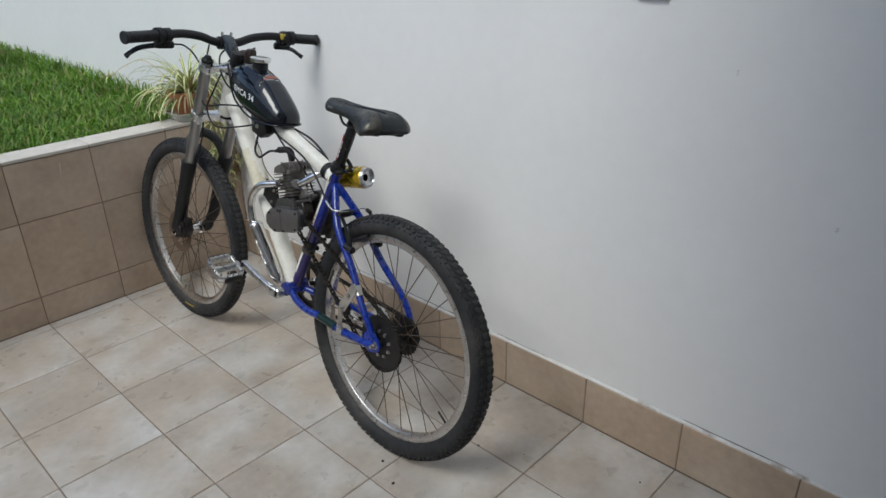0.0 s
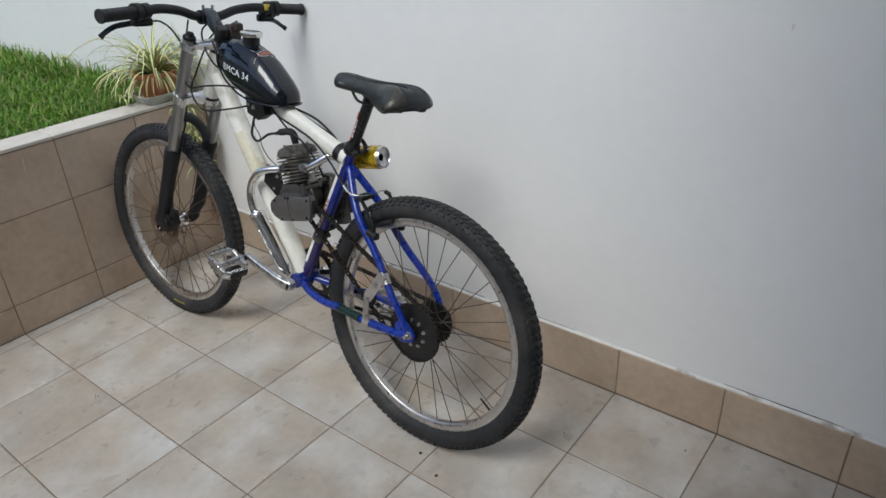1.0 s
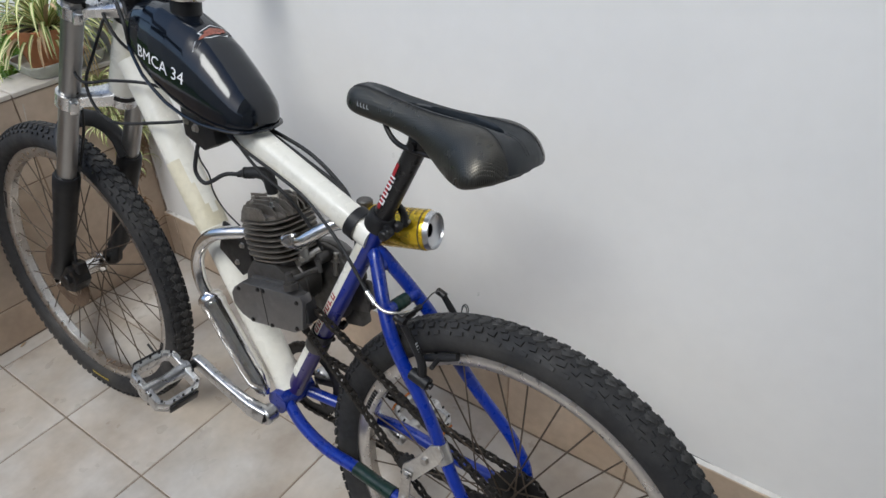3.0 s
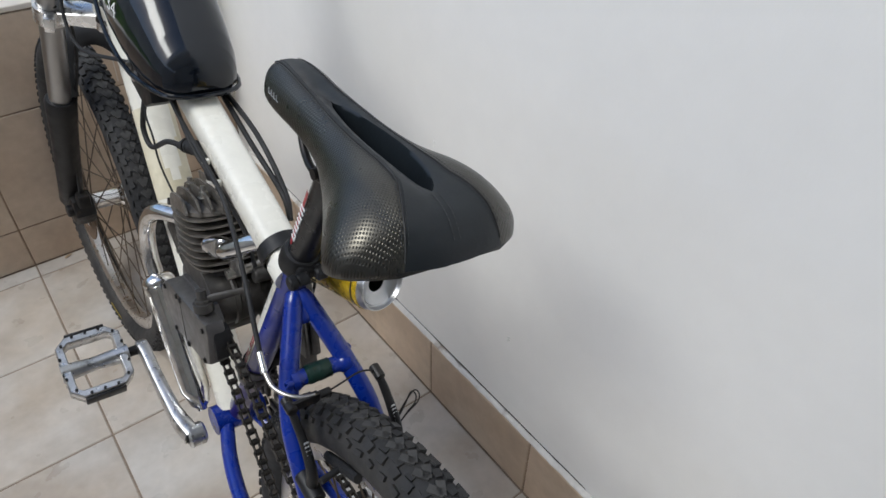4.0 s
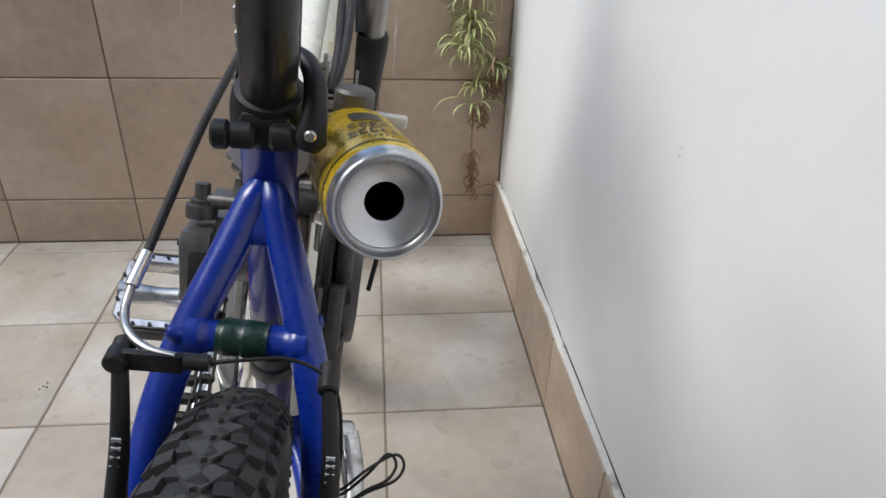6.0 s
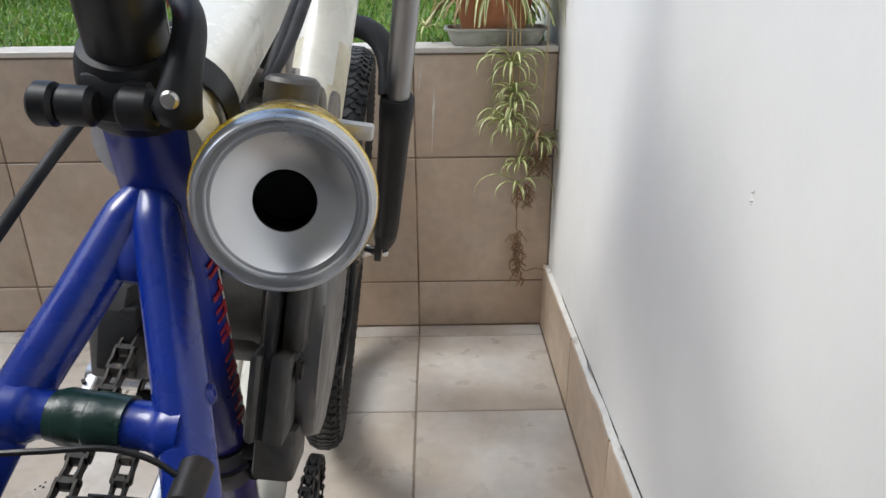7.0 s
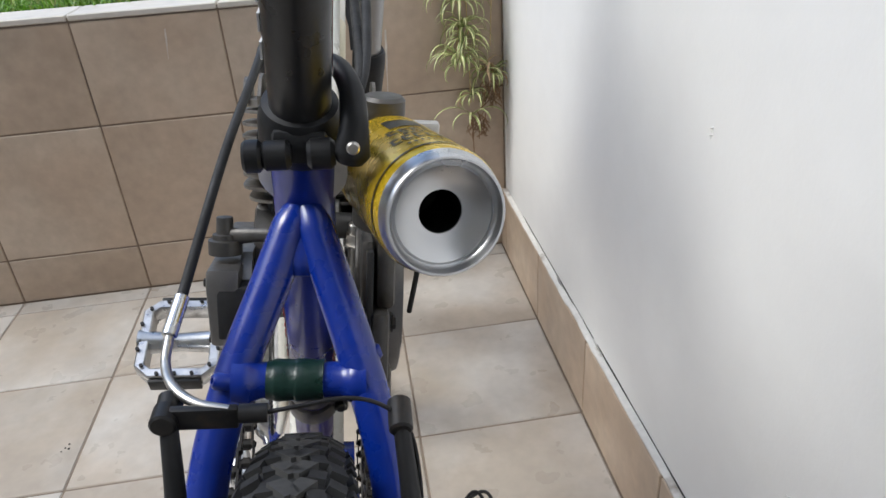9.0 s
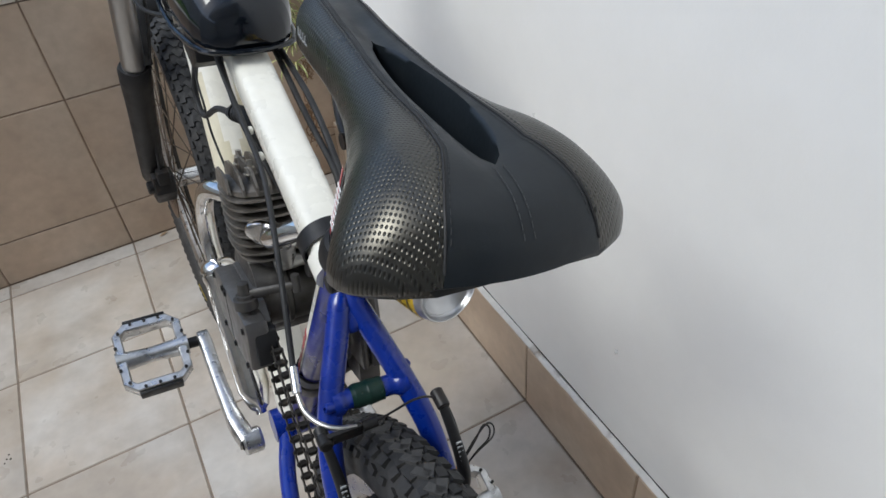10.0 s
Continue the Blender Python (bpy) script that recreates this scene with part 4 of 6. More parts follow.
BAR = [(-0.329, 0.796, 1.030), (-0.217, 0.818, 1.038), (-0.146, 0.832, 1.044), (-0.085, 0.837, 1.038), (-0.040, 0.837, 1.024), (0.000, 0.837, 1.020), (0.045, 0.836, 1.023), (0.090, 0.831, 1.038), (0.150, 0.822, 1.046), (0.215, 0.810, 1.043), (0.309, 0.790, 1.041)]
bar = tube_part("handlebar", BAR, 0.0125, "black_plastic", "black riser handlebar with rubber grips", sides=18, steps=6)
for s, i, k in ((-1, 0, 1), (1, -1, -2)):
    e, f_ = Vector(BAR[i]), Vector(BAR[k])
    bm = bmesh.new()
    length = (f_ - e).length + 0.010
    prof = [(-0.002, 0.010), (-0.002, 0.0172), (0.002, 0.0182), (0.006, 0.0172), (0.008, 0.0155)]
    for j in range(30):
        d = 0.010 + (length - 0.02) * j / 30
        prof += [(d, 0.0150), (d + 0.0016, 0.0160)]
    prof += [(length - 0.006, 0.0175), (length, 0.0175), (length, 0.0126)]
    lathe(bm, prof, axis(e, f_), 20)
    part("grip", bm, "rubber", bar, "ribbed black rubber grip")
    inner = f_ + (Vector(BAR[k + (1 if i == 0 else -1)]) - f_) * 0.30
    wy = (f_ - e).normalized()
    bm = bmesh.new()
    lathe(bm, [(-0.010, 0.0125), (-0.010, 0.0195), (0.010, 0.0195), (0.010, 0.0125)], axis(inner, inner + wy), 20, closed=True)
    lathe(bm, [(-0.034, 0.0125), (-0.034, 0.022), (-0.018, 0.022), (-0.018, 0.0125)], axis(inner, inner + wy), 20, closed=True)
    box(bm, (-0.013, -0.002, -0.030), (0.013, 0.030, -0.008), 0.005, Matrix.Translation(inner))
    box(bm, (-0.026, 0.006, -0.040), (0.034 if s < 0 else 0.026, 0.030, -0.018), 0.006, Matrix.Translation(inner) @ Matrix.Rotation(-s * 0.25, 4, "Z"))
    part("lever_clamp", bm, "black_plastic", bar)
    bm = bmesh.new()
    o = inner
    line = smooth_line([o + Vector((-s * 0.010, 0.022, -0.028)), o + Vector((s * 0.030, 0.034, -0.034)), o + Vector((s * 0.064, 0.044, -0.042)), o + Vector((s * 0.088, 0.046, -0.055)), o + Vector((s * 0.104, 0.042, -0.066))], 5)
    sweep(bm, line, list(np.interp(np.linspace(0, 1, len(line)), [0, 0.2, 0.8, 1], [0.007, 0.0075, 0.0065, 0.008])), 10, 0.55, up=(0, 0, 1))
    part("brake_lever", bm, "black_gloss", bar, "black two finger brake lever")
bm = bmesh.new()
box(bm, (0.178, 0.796, 1.038), (0.194, 0.822, 1.056), 0.003)
part("switch_button", bm, "yellow_print", bar, "small yellow switch by the grip")
bm = bmesh.new()
box(bm, (0.196, 0.796, 1.018), (0.214, 0.830, 1.064), 0.004)
part("switch_housing", bm, "black_plastic", bar)
bm = bmesh.new()
c = Vector((0, leg_y(0.97) - 0.05, 0.97))
lathe(bm, [(-0.012, 0.0185), (0.026, 0.0185), (0.030, 0.016), (0.032, 0.0001)], axis(c, c + STEER_AXIS), 24)
sweep(bm, [c + STEER_AXIS * 0.010, Vector((0, 0.822, 1.014))], [0.019, 0.017], 16, 0.9)
lathe(bm, [(-0.024, 0.0126), (-0.024, 0.0195), (0.024, 0.0195), (0.024, 0.0126)], axis((0, 0.837, 1.020), (1, 0.837, 1.020)), 24, closed=True)
stem = part("stem", bm, "black_steel", bike)
bm = bmesh.new()
prism(bm, [(0.857, 1.014), (0.860, 1.030), (0.830, 1.045), (0.808, 1.034), (0.772, 0.990), (0.778, 0.983)], -0.016, 0.016, bevel=0.004)
part("stem_cover", bm, "blue_grey", stem, "grey blue cover plate on the stem")
bm = bmesh.new()
for x in (-0.015, 0.015):
    rod(bm, (x, 0.830, 1.042), (x, 0.828, 1.054), 0.0045, sides=12, bevel=0.001)
pieces("bolt", bm, "chrome", stem)
bm = bmesh.new()
box(bm, (0.012, 0.745, 0.955), (0.050, 0.790, 1.005), 0.010)
box(bm, (0.020, 0.730, 0.985), (0.046, 0.760, 1.012), 0.008)
part("switch_box", bm, "rusty_black", bar, "worn dark switch box behind the stem")

# fuel tank
TANK = [(0.4802, 0.831, 0.844, 0.01), (0.4821, 0.824, 0.852, 0.022), (0.4868, 0.819, 0.862, 0.033), (0.4962, 0.816, 0.874, 0.042), (0.5112, 0.814, 0.889, 0.0475), (0.5357, 0.813, 0.911, 0.052), (0.5639, 0.817, 0.934, 0.0555), (0.5968, 0.824, 0.954, 0.057),
        (0.6344, 0.835, 0.968, 0.0565), (0.672, 0.848, 0.975, 0.054), (0.7049, 0.864, 0.975, 0.049), (0.7359, 0.885, 0.969, 0.041), (0.7594, 0.905, 0.959, 0.031), (0.7735, 0.921, 0.949, 0.019), (0.7791, 0.933, 0.942, 0.007)]



def tank_point(y, a):
    """A point of the tank's skin; a is the angle from the right side over the top."""
    t = np.array(TANK)
    lo, hi, w = (float(np.interp(y, t[:, 0], t[:, k])) for k in (1, 2, 3))
    c, s = math.cos(a), math.sin(a)
    widest = lo + (hi - lo) * 0.34
    if s < 0:
        return Vector((w * math.copysign(abs(c) ** 0.30, c), y, widest - (widest - lo) * abs(s) ** 0.8))
    return Vector((w * math.copysign(abs(c) ** 0.82, c), y, widest + (hi - widest) * s ** 0.95))


bm = bmesh.new()
ty = sorted(set([t[0] for t in TANK] + list(np.linspace(0.489, 0.770, 40))))
loft(bm, [[tank_point(y, a) for a in np.linspace(0, 2 * math.pi, 48, endpoint=False)] for y in ty])
tank = part("fuel_tank", bm, "black_gloss", bike, "glossy black teardrop fuel tank", 60)
bm = bmesh.new()
rim = []
for s in (1, -1):
    ys = np.linspace(0.4807, 0.778, 40)
    for y in (ys if s > 0 else ys[::-1]):
        p = tank_point(y, 0.0 if s > 0 else math.pi)
        lo = float(np.interp(y, [0.480, 0.56, 0.60, 0.64, 0.70, 0.75, 0.779], [0.8185, 0.8190, 0.8245, 0.8350, 0.8620, 0.8990, 0.9330]))
        rim.append(Vector((p.x + s * 0.0012, y - 0.0015, lo + 0.0035)))
sweep(bm, rim, 0.0028, 8, closed=True)
part("tank_flange", bm, "black_gloss", tank)
bm = bmesh.new()
c = Vector((0.000, 0.642, 0.969))
n_ = Vector((0.0, -0.10, 1.0)).normalized()
lathe(bm, [(-0.006, 0.0235), (0.018, 0.0225), (0.018, 0.0205)], axis(c, c + n_), 32)
part("filler_neck", bm, "black_plastic", tank)
bm = bmesh.new()
lathe(bm, [(0.017, 0.024), (0.0165, 0.029), (0.019, 0.0305), (0.026, 0.0300), (0.0285, 0.027), (0.029, 0.020), (0.0282, 0.0001)], axis(c, c + n_), 36)
part("filler_cap", bm, "chrome", tank, "round chrome filler cap")


def on_tank(y, a, lift=0.0006):
    p = tank_point(y, a)
    du = tank_point(y + 0.002, a) - tank_point(y - 0.002, a)
    dv = tank_point(y, a + 0.02) - tank_point(y, a - 0.02)
    n__ = du.cross(dv).normalized()
    if n__.dot(p - Vector((0, y, 0.88))) < 0:
        n__ = -n__
    return p + n__ * lift


def letter_mesh(text, size):
    curve = bpy.data.curves.new("letters", "FONT")
    curve.body, curve.size, curve.resolution_u = text, size, 2
    curve.align_x = "LEFT"
    ob = bpy.data.objects.new("letters", curve)
    scene.collection.objects.link(ob)
    me = bpy.data.meshes.new_from_object(ob.evaluated_get(bpy.context.evaluated_depsgraph_get()))
    bpy.data.objects.remove(ob)
    bm = bmesh.new()
    bm.from_mesh(me)
    bmesh.ops.triangulate(bm, faces=bm.faces)
    long = [e for e in bm.edges if e.calc_length() > size * 0.12]
    bmesh.ops.subdivide_edges(bm, edges=long, cuts=2)
    bmesh.ops.triangulate(bm, faces=bm.faces)
    return bm


def tank_side(y, z):
    """The angle at which the left flank of the tank has height z."""
    lo, hi = math.pi / 2, 1.5 * math.pi
    for _ in range(30):
        mid = (lo + hi) / 2
        lo, hi = (mid, hi) if tank_point(y, mid).z > z else (lo, mid)
    return lo


bm = letter_mesh("BMCA 34", 0.0252)
for v in bm.verts:
    x, h = v.co.x, v.co.y
    y = 0.706 - x * 1.16 - h * 0.12
    v.co = on_tank(y, tank_side(y, 0.897 - x * 0.22 + h), 0.0008)
part("lettering", bm, "white_print", tank, "white lettering on the tank side", 0)
bm = bmesh.new()
flame = [(-0.034, 0.004), (-0.024, 0.010), (-0.012, 0.006), (-0.006, 0.013), (0.004, 0.014), (0.013, 0.018), (0.016, 0.011), (0.030, 0.006), (0.028, -0.004), (0.034, -0.012), (0.016, -0.013), (0.004, -0.019), (-0.006, -0.012), (-0.014, -0.011), (-0.012, -0.003), (-0.024, -0.002)]
for scale, lift, index in ((1.0, 0.0007, 0), (0.86, 0.0010, 1), (0.55, 0.0013, 2)):
    mid = bm.verts.new(on_tank(0.579, math.pi / 2 + 0.06, lift))
    ring = [bm.verts.new(on_tank(0.583 - v * scale * 0.62, math.pi / 2 + 0.06 - u * scale * 21, lift)) for u, v in flame]
    for p, q in zip(ring, ring[1:] + ring[:1]):
        bm.faces.new((mid, p, q)).material_index = index
part("decal", bm, ["white_print", "black_gloss", "red_decal"], tank, "red, black and white sticker")
bm = bmesh.new()
prism(bm, [(0.628, 0.836), (0.622, 0.786), (0.578, 0.772), (0.546, 0.790), (0.554, 0.826)], -0.042, -0.010, bevel=0.003)
coil = part("ignition_box", bm, "black_plastic", bike, "black ignition box hanging under the tank")
bm = bmesh.new()
hex_bolt(bm, (-0.043, 0.590, 0.806), (-1, 0, 0), 0.0055, 0.005)
hex_bolt(bm, (-0.043, 0.612, 0.812), (-1, 0, 0), 0.0045, 0.004)
pieces("bolt", bm, "steel", coil)

# engine
E0 = Vector((-0.002, 0.432, 0.570))
ENG = Matrix.Translation(E0) @ Matrix.Rotation(-0.26, 4, "X")
bm = bmesh.new()
prism(bm, [(0.072, 0.000), (0.066, -0.032), (0.030, -0.046), (-0.010, -0.040), (-0.030, -0.020), (-0.034, 0.010), (-0.030, 0.040), (-0.016, 0.054), (0.040, 0.054), (0.060, 0.034)], -0.042, 0.020, bevel=0.006)
lathe(bm, [(-0.040, 0.040), (-0.014, 0.040), (-0.012, 0.042), (-0.008, 0.042), (-0.006, 0.040), (0.020, 0.040)], Matrix.Translation((0, -0.006, 0.012)), 32)
rod(bm, (0, 0, 0.045), (0, 0, 0.062), 0.037, sides=24)
engine = part("engine", bm, "dark_alloy", bike, "small dark grey two stroke engine", 35)
engine.matrix_local = ENG
bm = bmesh.new()
prism(bm, [(0.068, 0.017), (0.046, 0.030), (-0.088, 0.031), (-0.092, 0.020), (-0.082, -0.026), (-0.062, -0.036), (0.038, -0.040), (0.062, -0.030), (0.078, -0.014), (0.077, 0.006)], -0.064, -0.042, bevel=0.003)
prism(bm, [(0.060, 0.018), (0.040, 0.034), (-0.060, 0.036), (-0.074, 0.020), (-0.070, -0.030), (0.030, -0.042), (0.060, -0.030)], -0.044, -0.036)
cover = part("engine_cover", bm, "cast_alloy", bike, "cast alloy engine cover with bolts")
cover.matrix_local = Matrix.Translation(E0 + Vector((-0.003, 0, -0.006))) @ Matrix.Rotation(-0.20, 4, "X")
bm = bmesh.new()
for y, z in ((0.054, 0.018), (0.006, 0.025), (-0.006, 0.025), (-0.080, 0.020), (-0.070, -0.026), (-0.012, -0.034), (0.034, -0.034)):
    hex_bolt(bm, (-0.0635, y, z), (-1, 0, 0), 0.0030, 0.003)
pieces("bolt", bm, "black_steel", cover)
bm = bmesh.new()
box(bm, (-0.0644, -0.0025, -0.037), (-0.0638, -0.0012, 0.0295))
part("cover_joint", bm, "black_steel", cover)
# solid black block in place of the recess: its shade is painted
bm = bmesh.new()
box(bm, (-0.057, -0.0915, -0.018), (-0.036, -0.074, 0.020), 0.002)
part("chain_opening", bm, "rubber", cover, "black block standing in for the shaded chain opening")
bm = bmesh.new()
ring = oval(-0.002, 0.000, 0.060, 0.066, 36, 2.4)
prism(bm, ring, 0.034, 0.048, bevel=0.004)
mag = part("magneto_cover", bm, "cast_alloy", bike, "round cast alloy cover on the wall side")
mag.matrix_local = ENG @ Matrix.Translation((0.017, -0.036, -0.003))
for x0, x1 in ((0.015, 0.0225), (0.0250, 0.0345)):
    bm = bmesh.new()
    prism(bm, oval(-0.002, 0.0, 0.061, 0.067, 36, 2.4), x0, x1, bevel=0.002)
    part("case_half", bm, "dark_alloy", mag)
bm = bmesh.new()
for x0, x1 in ((0.015, 0.0225), (0.0250, 0.0370)):
    box(bm, (x0, -0.088, -0.046), (x1, -0.044, 0.004), 0.004)
    box(bm, (x0 + 0.003, -0.076, 0.002), (x1 + 0.004, -0.044, 0.050), 0.004)
box(bm, (0.017, -0.066, -0.076), (0.041, -0.026, -0.044), 0.004)
pieces("cover_lug", bm, "dark_alloy", mag)
bm = bmesh.new()
prism(bm, oval(-0.002, 0.0, 0.058, 0.064, 36, 2.4), 0.0215, 0.0260)
box(bm, (0.0215, -0.084, -0.044), (0.0260, -0.046, 0.044), 0.001)
part("gasket", bm, "rubber", mag)
bm = bmesh.new()
hex_bolt(bm, (0.0385, -0.076, -0.006), (1, 0, 0), 0.0050, 0.003)
part("bolt", bm, "black_steel", mag)
bm = bmesh.new()
lathe(bm, [(0.0, 0.0115), (0.010, 0.0115), (0.0105, 0.0085), (0.014, 0.0085), (0.0145, 0.0060), (0.026, 0.0055), (0.027, 0.0001)], axis((-0.057, -0.064, 0.026), (-0.057, -0.064, 1)), 18)
sweep(bm, [(-0.057, -0.064, 0.038), (-0.036, -0.072, 0.041), (-0.010, -0.080, 0.043)], [0.0065, 0.0048, 0.0040], 10, 0.6)
rod(bm, (-0.010, -0.080, 0.036), (-0.010, -0.080, 0.054), 0.0042, sides=12)
part("clutch_arm", bm, "dark_alloy", bike, "clutch arm with a pinch bolt").matrix_local = ENG
bm = bmesh.new()
rod(bm, (-0.006, -0.046, 0.050), (-0.006, -0.046, 0.076), 0.009, sides=14)
hex_bolt(bm, (-0.006, -0.046, 0.070), (0, 0, 1), 0.008, 0.008)
rod(bm, (-0.020, -0.045, 0.052), (0.022, -0.050, 0.056), 0.0075, sides=14)
part("clutch_post", bm, "steel", bike).matrix_local = ENG
# cylinder with cooling fins, along its own axis
CYL = ENG @ Matrix.Translation((0, 0.000, 0.048))
bm = bmesh.new()
rod(bm, (0, 0, -0.004), (0, 0, 0.086), 0.032, sides=28)
cylinder = part("cylinder", bm, "fin_alloy", bike, "finned air cooled cylinder", 30)
cylinder.matrix_local = CYL
bm = bmesh.new()
for k in range(8):
    z = 0.010 + k * 0.0091
    pr = oval(0, 0, 0.050 if k > 0 else 0.046, 0.050 if k > 0 else 0.046, 28, 3.4)
    a = [bm.verts.new((y, x, z)) for y, x in pr]
    b = [bm.verts.new((y, x, z + 0.0022)) for y, x in pr]
    bm.faces.new(a[::-1])
    bm.faces.new(b)
    for j in range(28):
        bm.faces.new((a[j], a[(j + 1) % 28], b[(j + 1) % 28], b[j]))
pieces("fin", bm, "fin_alloy", cylinder, smooth=30)
bm = bmesh.new()
pr = oval(0, 0, 0.046, 0.046, 28, 3.0)
loft(bm, [[(x * k, y * k, z) for x, y in pr] for k, z in ((1.0, 0.083), (1.0, 0.088), (0.8, 0.092), (0.35, 0.094))])
chead = part("cylinder_head", bm, "fin_alloy", bike, "finned cylinder head", 30)
chead.matrix_local = CYL @ Matrix.Translation((0, 0, -0.005))
bm = bmesh.new()
for k in range(-4, 5):
    x = k * 0.0116
    half = math.sqrt(max(0.055 ** 2 - x * x, 0)) * 0.97
    h = 0.103 + 0.008 * (1 - (x / 0.05) ** 2)
    if k == 0:
        for y0, y1 in ((-half, -0.014), (0.014, half)):
            box(bm, (x - 0.0012, y0, 0.087), (x + 0.0012, y1, h), 0)
        continue
    pro = [(-half, 0.085), (half, 0.085), (half, h - 0.016), (half * 0.75, h - 0.004), (half * 0.4, h), (-half * 0.4, h), (-half * 0.75, h - 0.004), (-half, h - 0.016)]
    prism(bm, pro, x - 0.0012, x + 0.0012)
pieces("fin", bm, "fin_alloy", chead, smooth=30)
bm = bmesh.new()
for x, y in ((-0.022, -0.022), (0.022, -0.022), (-0.022, 0.022), (0.022, 0.022)):
    rod(bm, (x, y, 0.090), (x, y, 0.114), 0.0030, sides=10)
    hex_bolt(bm, (x, y, 0.100), (0, 0, 1), 0.0058, 0.007)
pieces("stud", bm, "steel", chead)
bm = bmesh.new()
rod(bm, (0, 0, 0.092), (0, 0, 0.126), 0.0070, sides=14)
hex_bolt(bm, (0, 0, 0.104), (0, 0, 1), 0.010, 0.008)
part("spark_plug", bm, "pale_ceramic", chead)
top = CYL @ Vector((0, 0, 0.108))
bm = bmesh.new()
sweep(bm, smooth_line([top, top + Vector((-0.001, 0.001, 0.010)), top + Vector((-0.002, 0.003, 0.022)), top + Vector((-0.005, 0.011, 0.030)), top + Vector((-0.010, 0.026, 0.030)), top + Vector((-0.015, 0.042, 0.026)), top + Vector((-0.019, 0.056, 0.020))], 4), list(np.interp(np.linspace(0, 1, 25), [0, 0.25, 0.5, 0.75, 1], [0.0085, 0.0105, 0.0102, 0.0085, 0.0045])), 16)
for d in (0.030, 0.036, 0.042):
    p = top + Vector((-0.002 - d * 0.31, d * 1.0, 0.034 - d * 0.19))
    lathe(bm, [(-0.0015, 0.0092), (0.0015, 0.0092)], axis(p, p + Vector((-0.3, 1, -0.2))), 14)
part("plug_cap", bm, "rubber", bike, "black rubber spark plug cap")
tube_part("ignition_lead", [top + Vector((-0.018, 0.054, 0.021)), top + Vector((-0.026, 0.080, 0.015)), (-0.036, 0.590, 0.712), (-0.038, 0.610, 0.726), (-0.036, 0.608, 0.752), (-0.030, 0.600, 0.790)], 0.0034, "rubber", sides=10)
tube_part("wire", [(-0.030, 0.605, 0.794), (-0.036, 0.600, 0.755), (-0.036, 0.580, 0.730), (-0.034, 0.575, 0.700), (-0.030, 0.555, 0.672), (-0.026, 0.520, 0.650)], 0.0013, "rubber", sides=8)
# intake, carburettor
bm = bmesh.new()
fl = CYL @ Vector((-0.018, -0.050, 0.040))
prism(bm, oval(0, 0, 0.026, 0.013, 24, 2.2), -0.004, 0.004, Matrix.Translation(fl) @ Matrix.Rotation(1.2, 4, "Z") @ Matrix.Rotation(0.35, 4, "X"), bevel=0.002)
line = smooth_line([fl, fl + Vector((-0.004, -0.020, 0.010)), (-0.002, 0.352, 0.706), (0.018, 0.332, 0.712)], 5)
sweep(bm, line, 0.0105, 16)
part("intake_pipe", bm, "chrome", bike, "chromed intake pipe and flange")
bm = bmesh.new()
o = Vector((0.043, 0.322, 0.703))
rod(bm, o + Vector((-0.022, 0, 0)), o + Vector((0.018, 0, 0)), 0.014, sides=20, bevel=0.002)
rod(bm, o + Vector((0.005, -0.030, 0.004)), o + Vector((0.005, 0.012, -0.002)), 0.017, sides=20, bevel=0.002)
rod(bm, o + Vector((0, 0, -0.040)), o + Vector((0, 0, -0.008)), 0.0165, sides=20, bevel=0.002)
rod(bm, o + Vector((0, 0, 0.008)), o + Vector((0, 0.002, 0.040)), 0.0125, sides=20, bevel=0.002)
carb = part("carburettor", bm, "dark_alloy", bike, "small grey carburettor behind the drink can")
bm = bmesh.new()
box(bm, (0.054, 0.346, 0.712), (0.080, 0.354, 0.7205), 0.0018)
part("choke_lever", bm, "worn_steel", carb)
bm = bmesh.new()
sweep(bm, smooth_line([(0.068, 0.348, 0.714), (0.070, 0.349, 0.706), (0.0725, 0.347, 0.698), (0.071, 0.349, 0.691)], 4), [0.0014] * 5 + [0.0022] * 8, 8)
part("copper_wire", bm, "copper", carb)
tube_part("fuel_hose", [(0.060, 0.340, 0.688), (0.070, 0.350, 0.680), (0.074, 0.358, 0.653), (0.075, 0.364, 0.610), (0.072, 0.372, 0.565)], 0.0020, "rubber", sides=10, parent=carb)
bm = bmesh.new()
rod(bm, (0.006, 0.388, 0.630), (0.036, 0.388, 0.628), 0.0095, sides=18, bevel=0.0015)
part("engine_mount", bm, "dark_alloy", bike)
bm = bmesh.new()
rod(bm, (0.030, 0.370, 0.598), (0.030, 0.370, 0.640), 0.0045, sides=12, bevel=0.001)
hex_bolt(bm, (0.030, 0.370, 0.624), (0, 0, 1), 0.0068, 0.008)
part("mount_bolt", bm, "steel", bike)
# strap of the rear engine mount round the seat tube
bm = bmesh.new()
sa, sb = Vector((0, 0.3875, 0.466)), Vector((0, 0.3795, 0.4835))
lathe(bm, [(0, 0.0162), (0, 0.0195), (0.003, 0.0205), (0.015, 0.0200), (0.019, 0.0190), (0.019, 0.0162)], axis(sa, sb), 28, closed=True)
strap = part("mount_strap", bm, "dark_alloy", bike, "dark clamp strap round the seat tube")
bm = bmesh.new()
box(bm, (0.016, 0.372, 0.468), (0.028, 0.392, 0.482), 0.003)
rod(bm, (0.022, 0.368, 0.475), (0.022, 0.398, 0.475), 0.0042, sides=12, bevel=0.001)
part("strap_bolt", bm, "black_steel", strap)
bm = bmesh.new()
prism(bm, [(0.560, 0.652), (0.505, 0.640), (0.492, 0.588), (0.520, 0.566), (0.575, 0.598)], -0.034, -0.028, bevel=0.001)
plate = part("mount_plate", bm, "black_steel", bike, "black steel engine mounting plate")
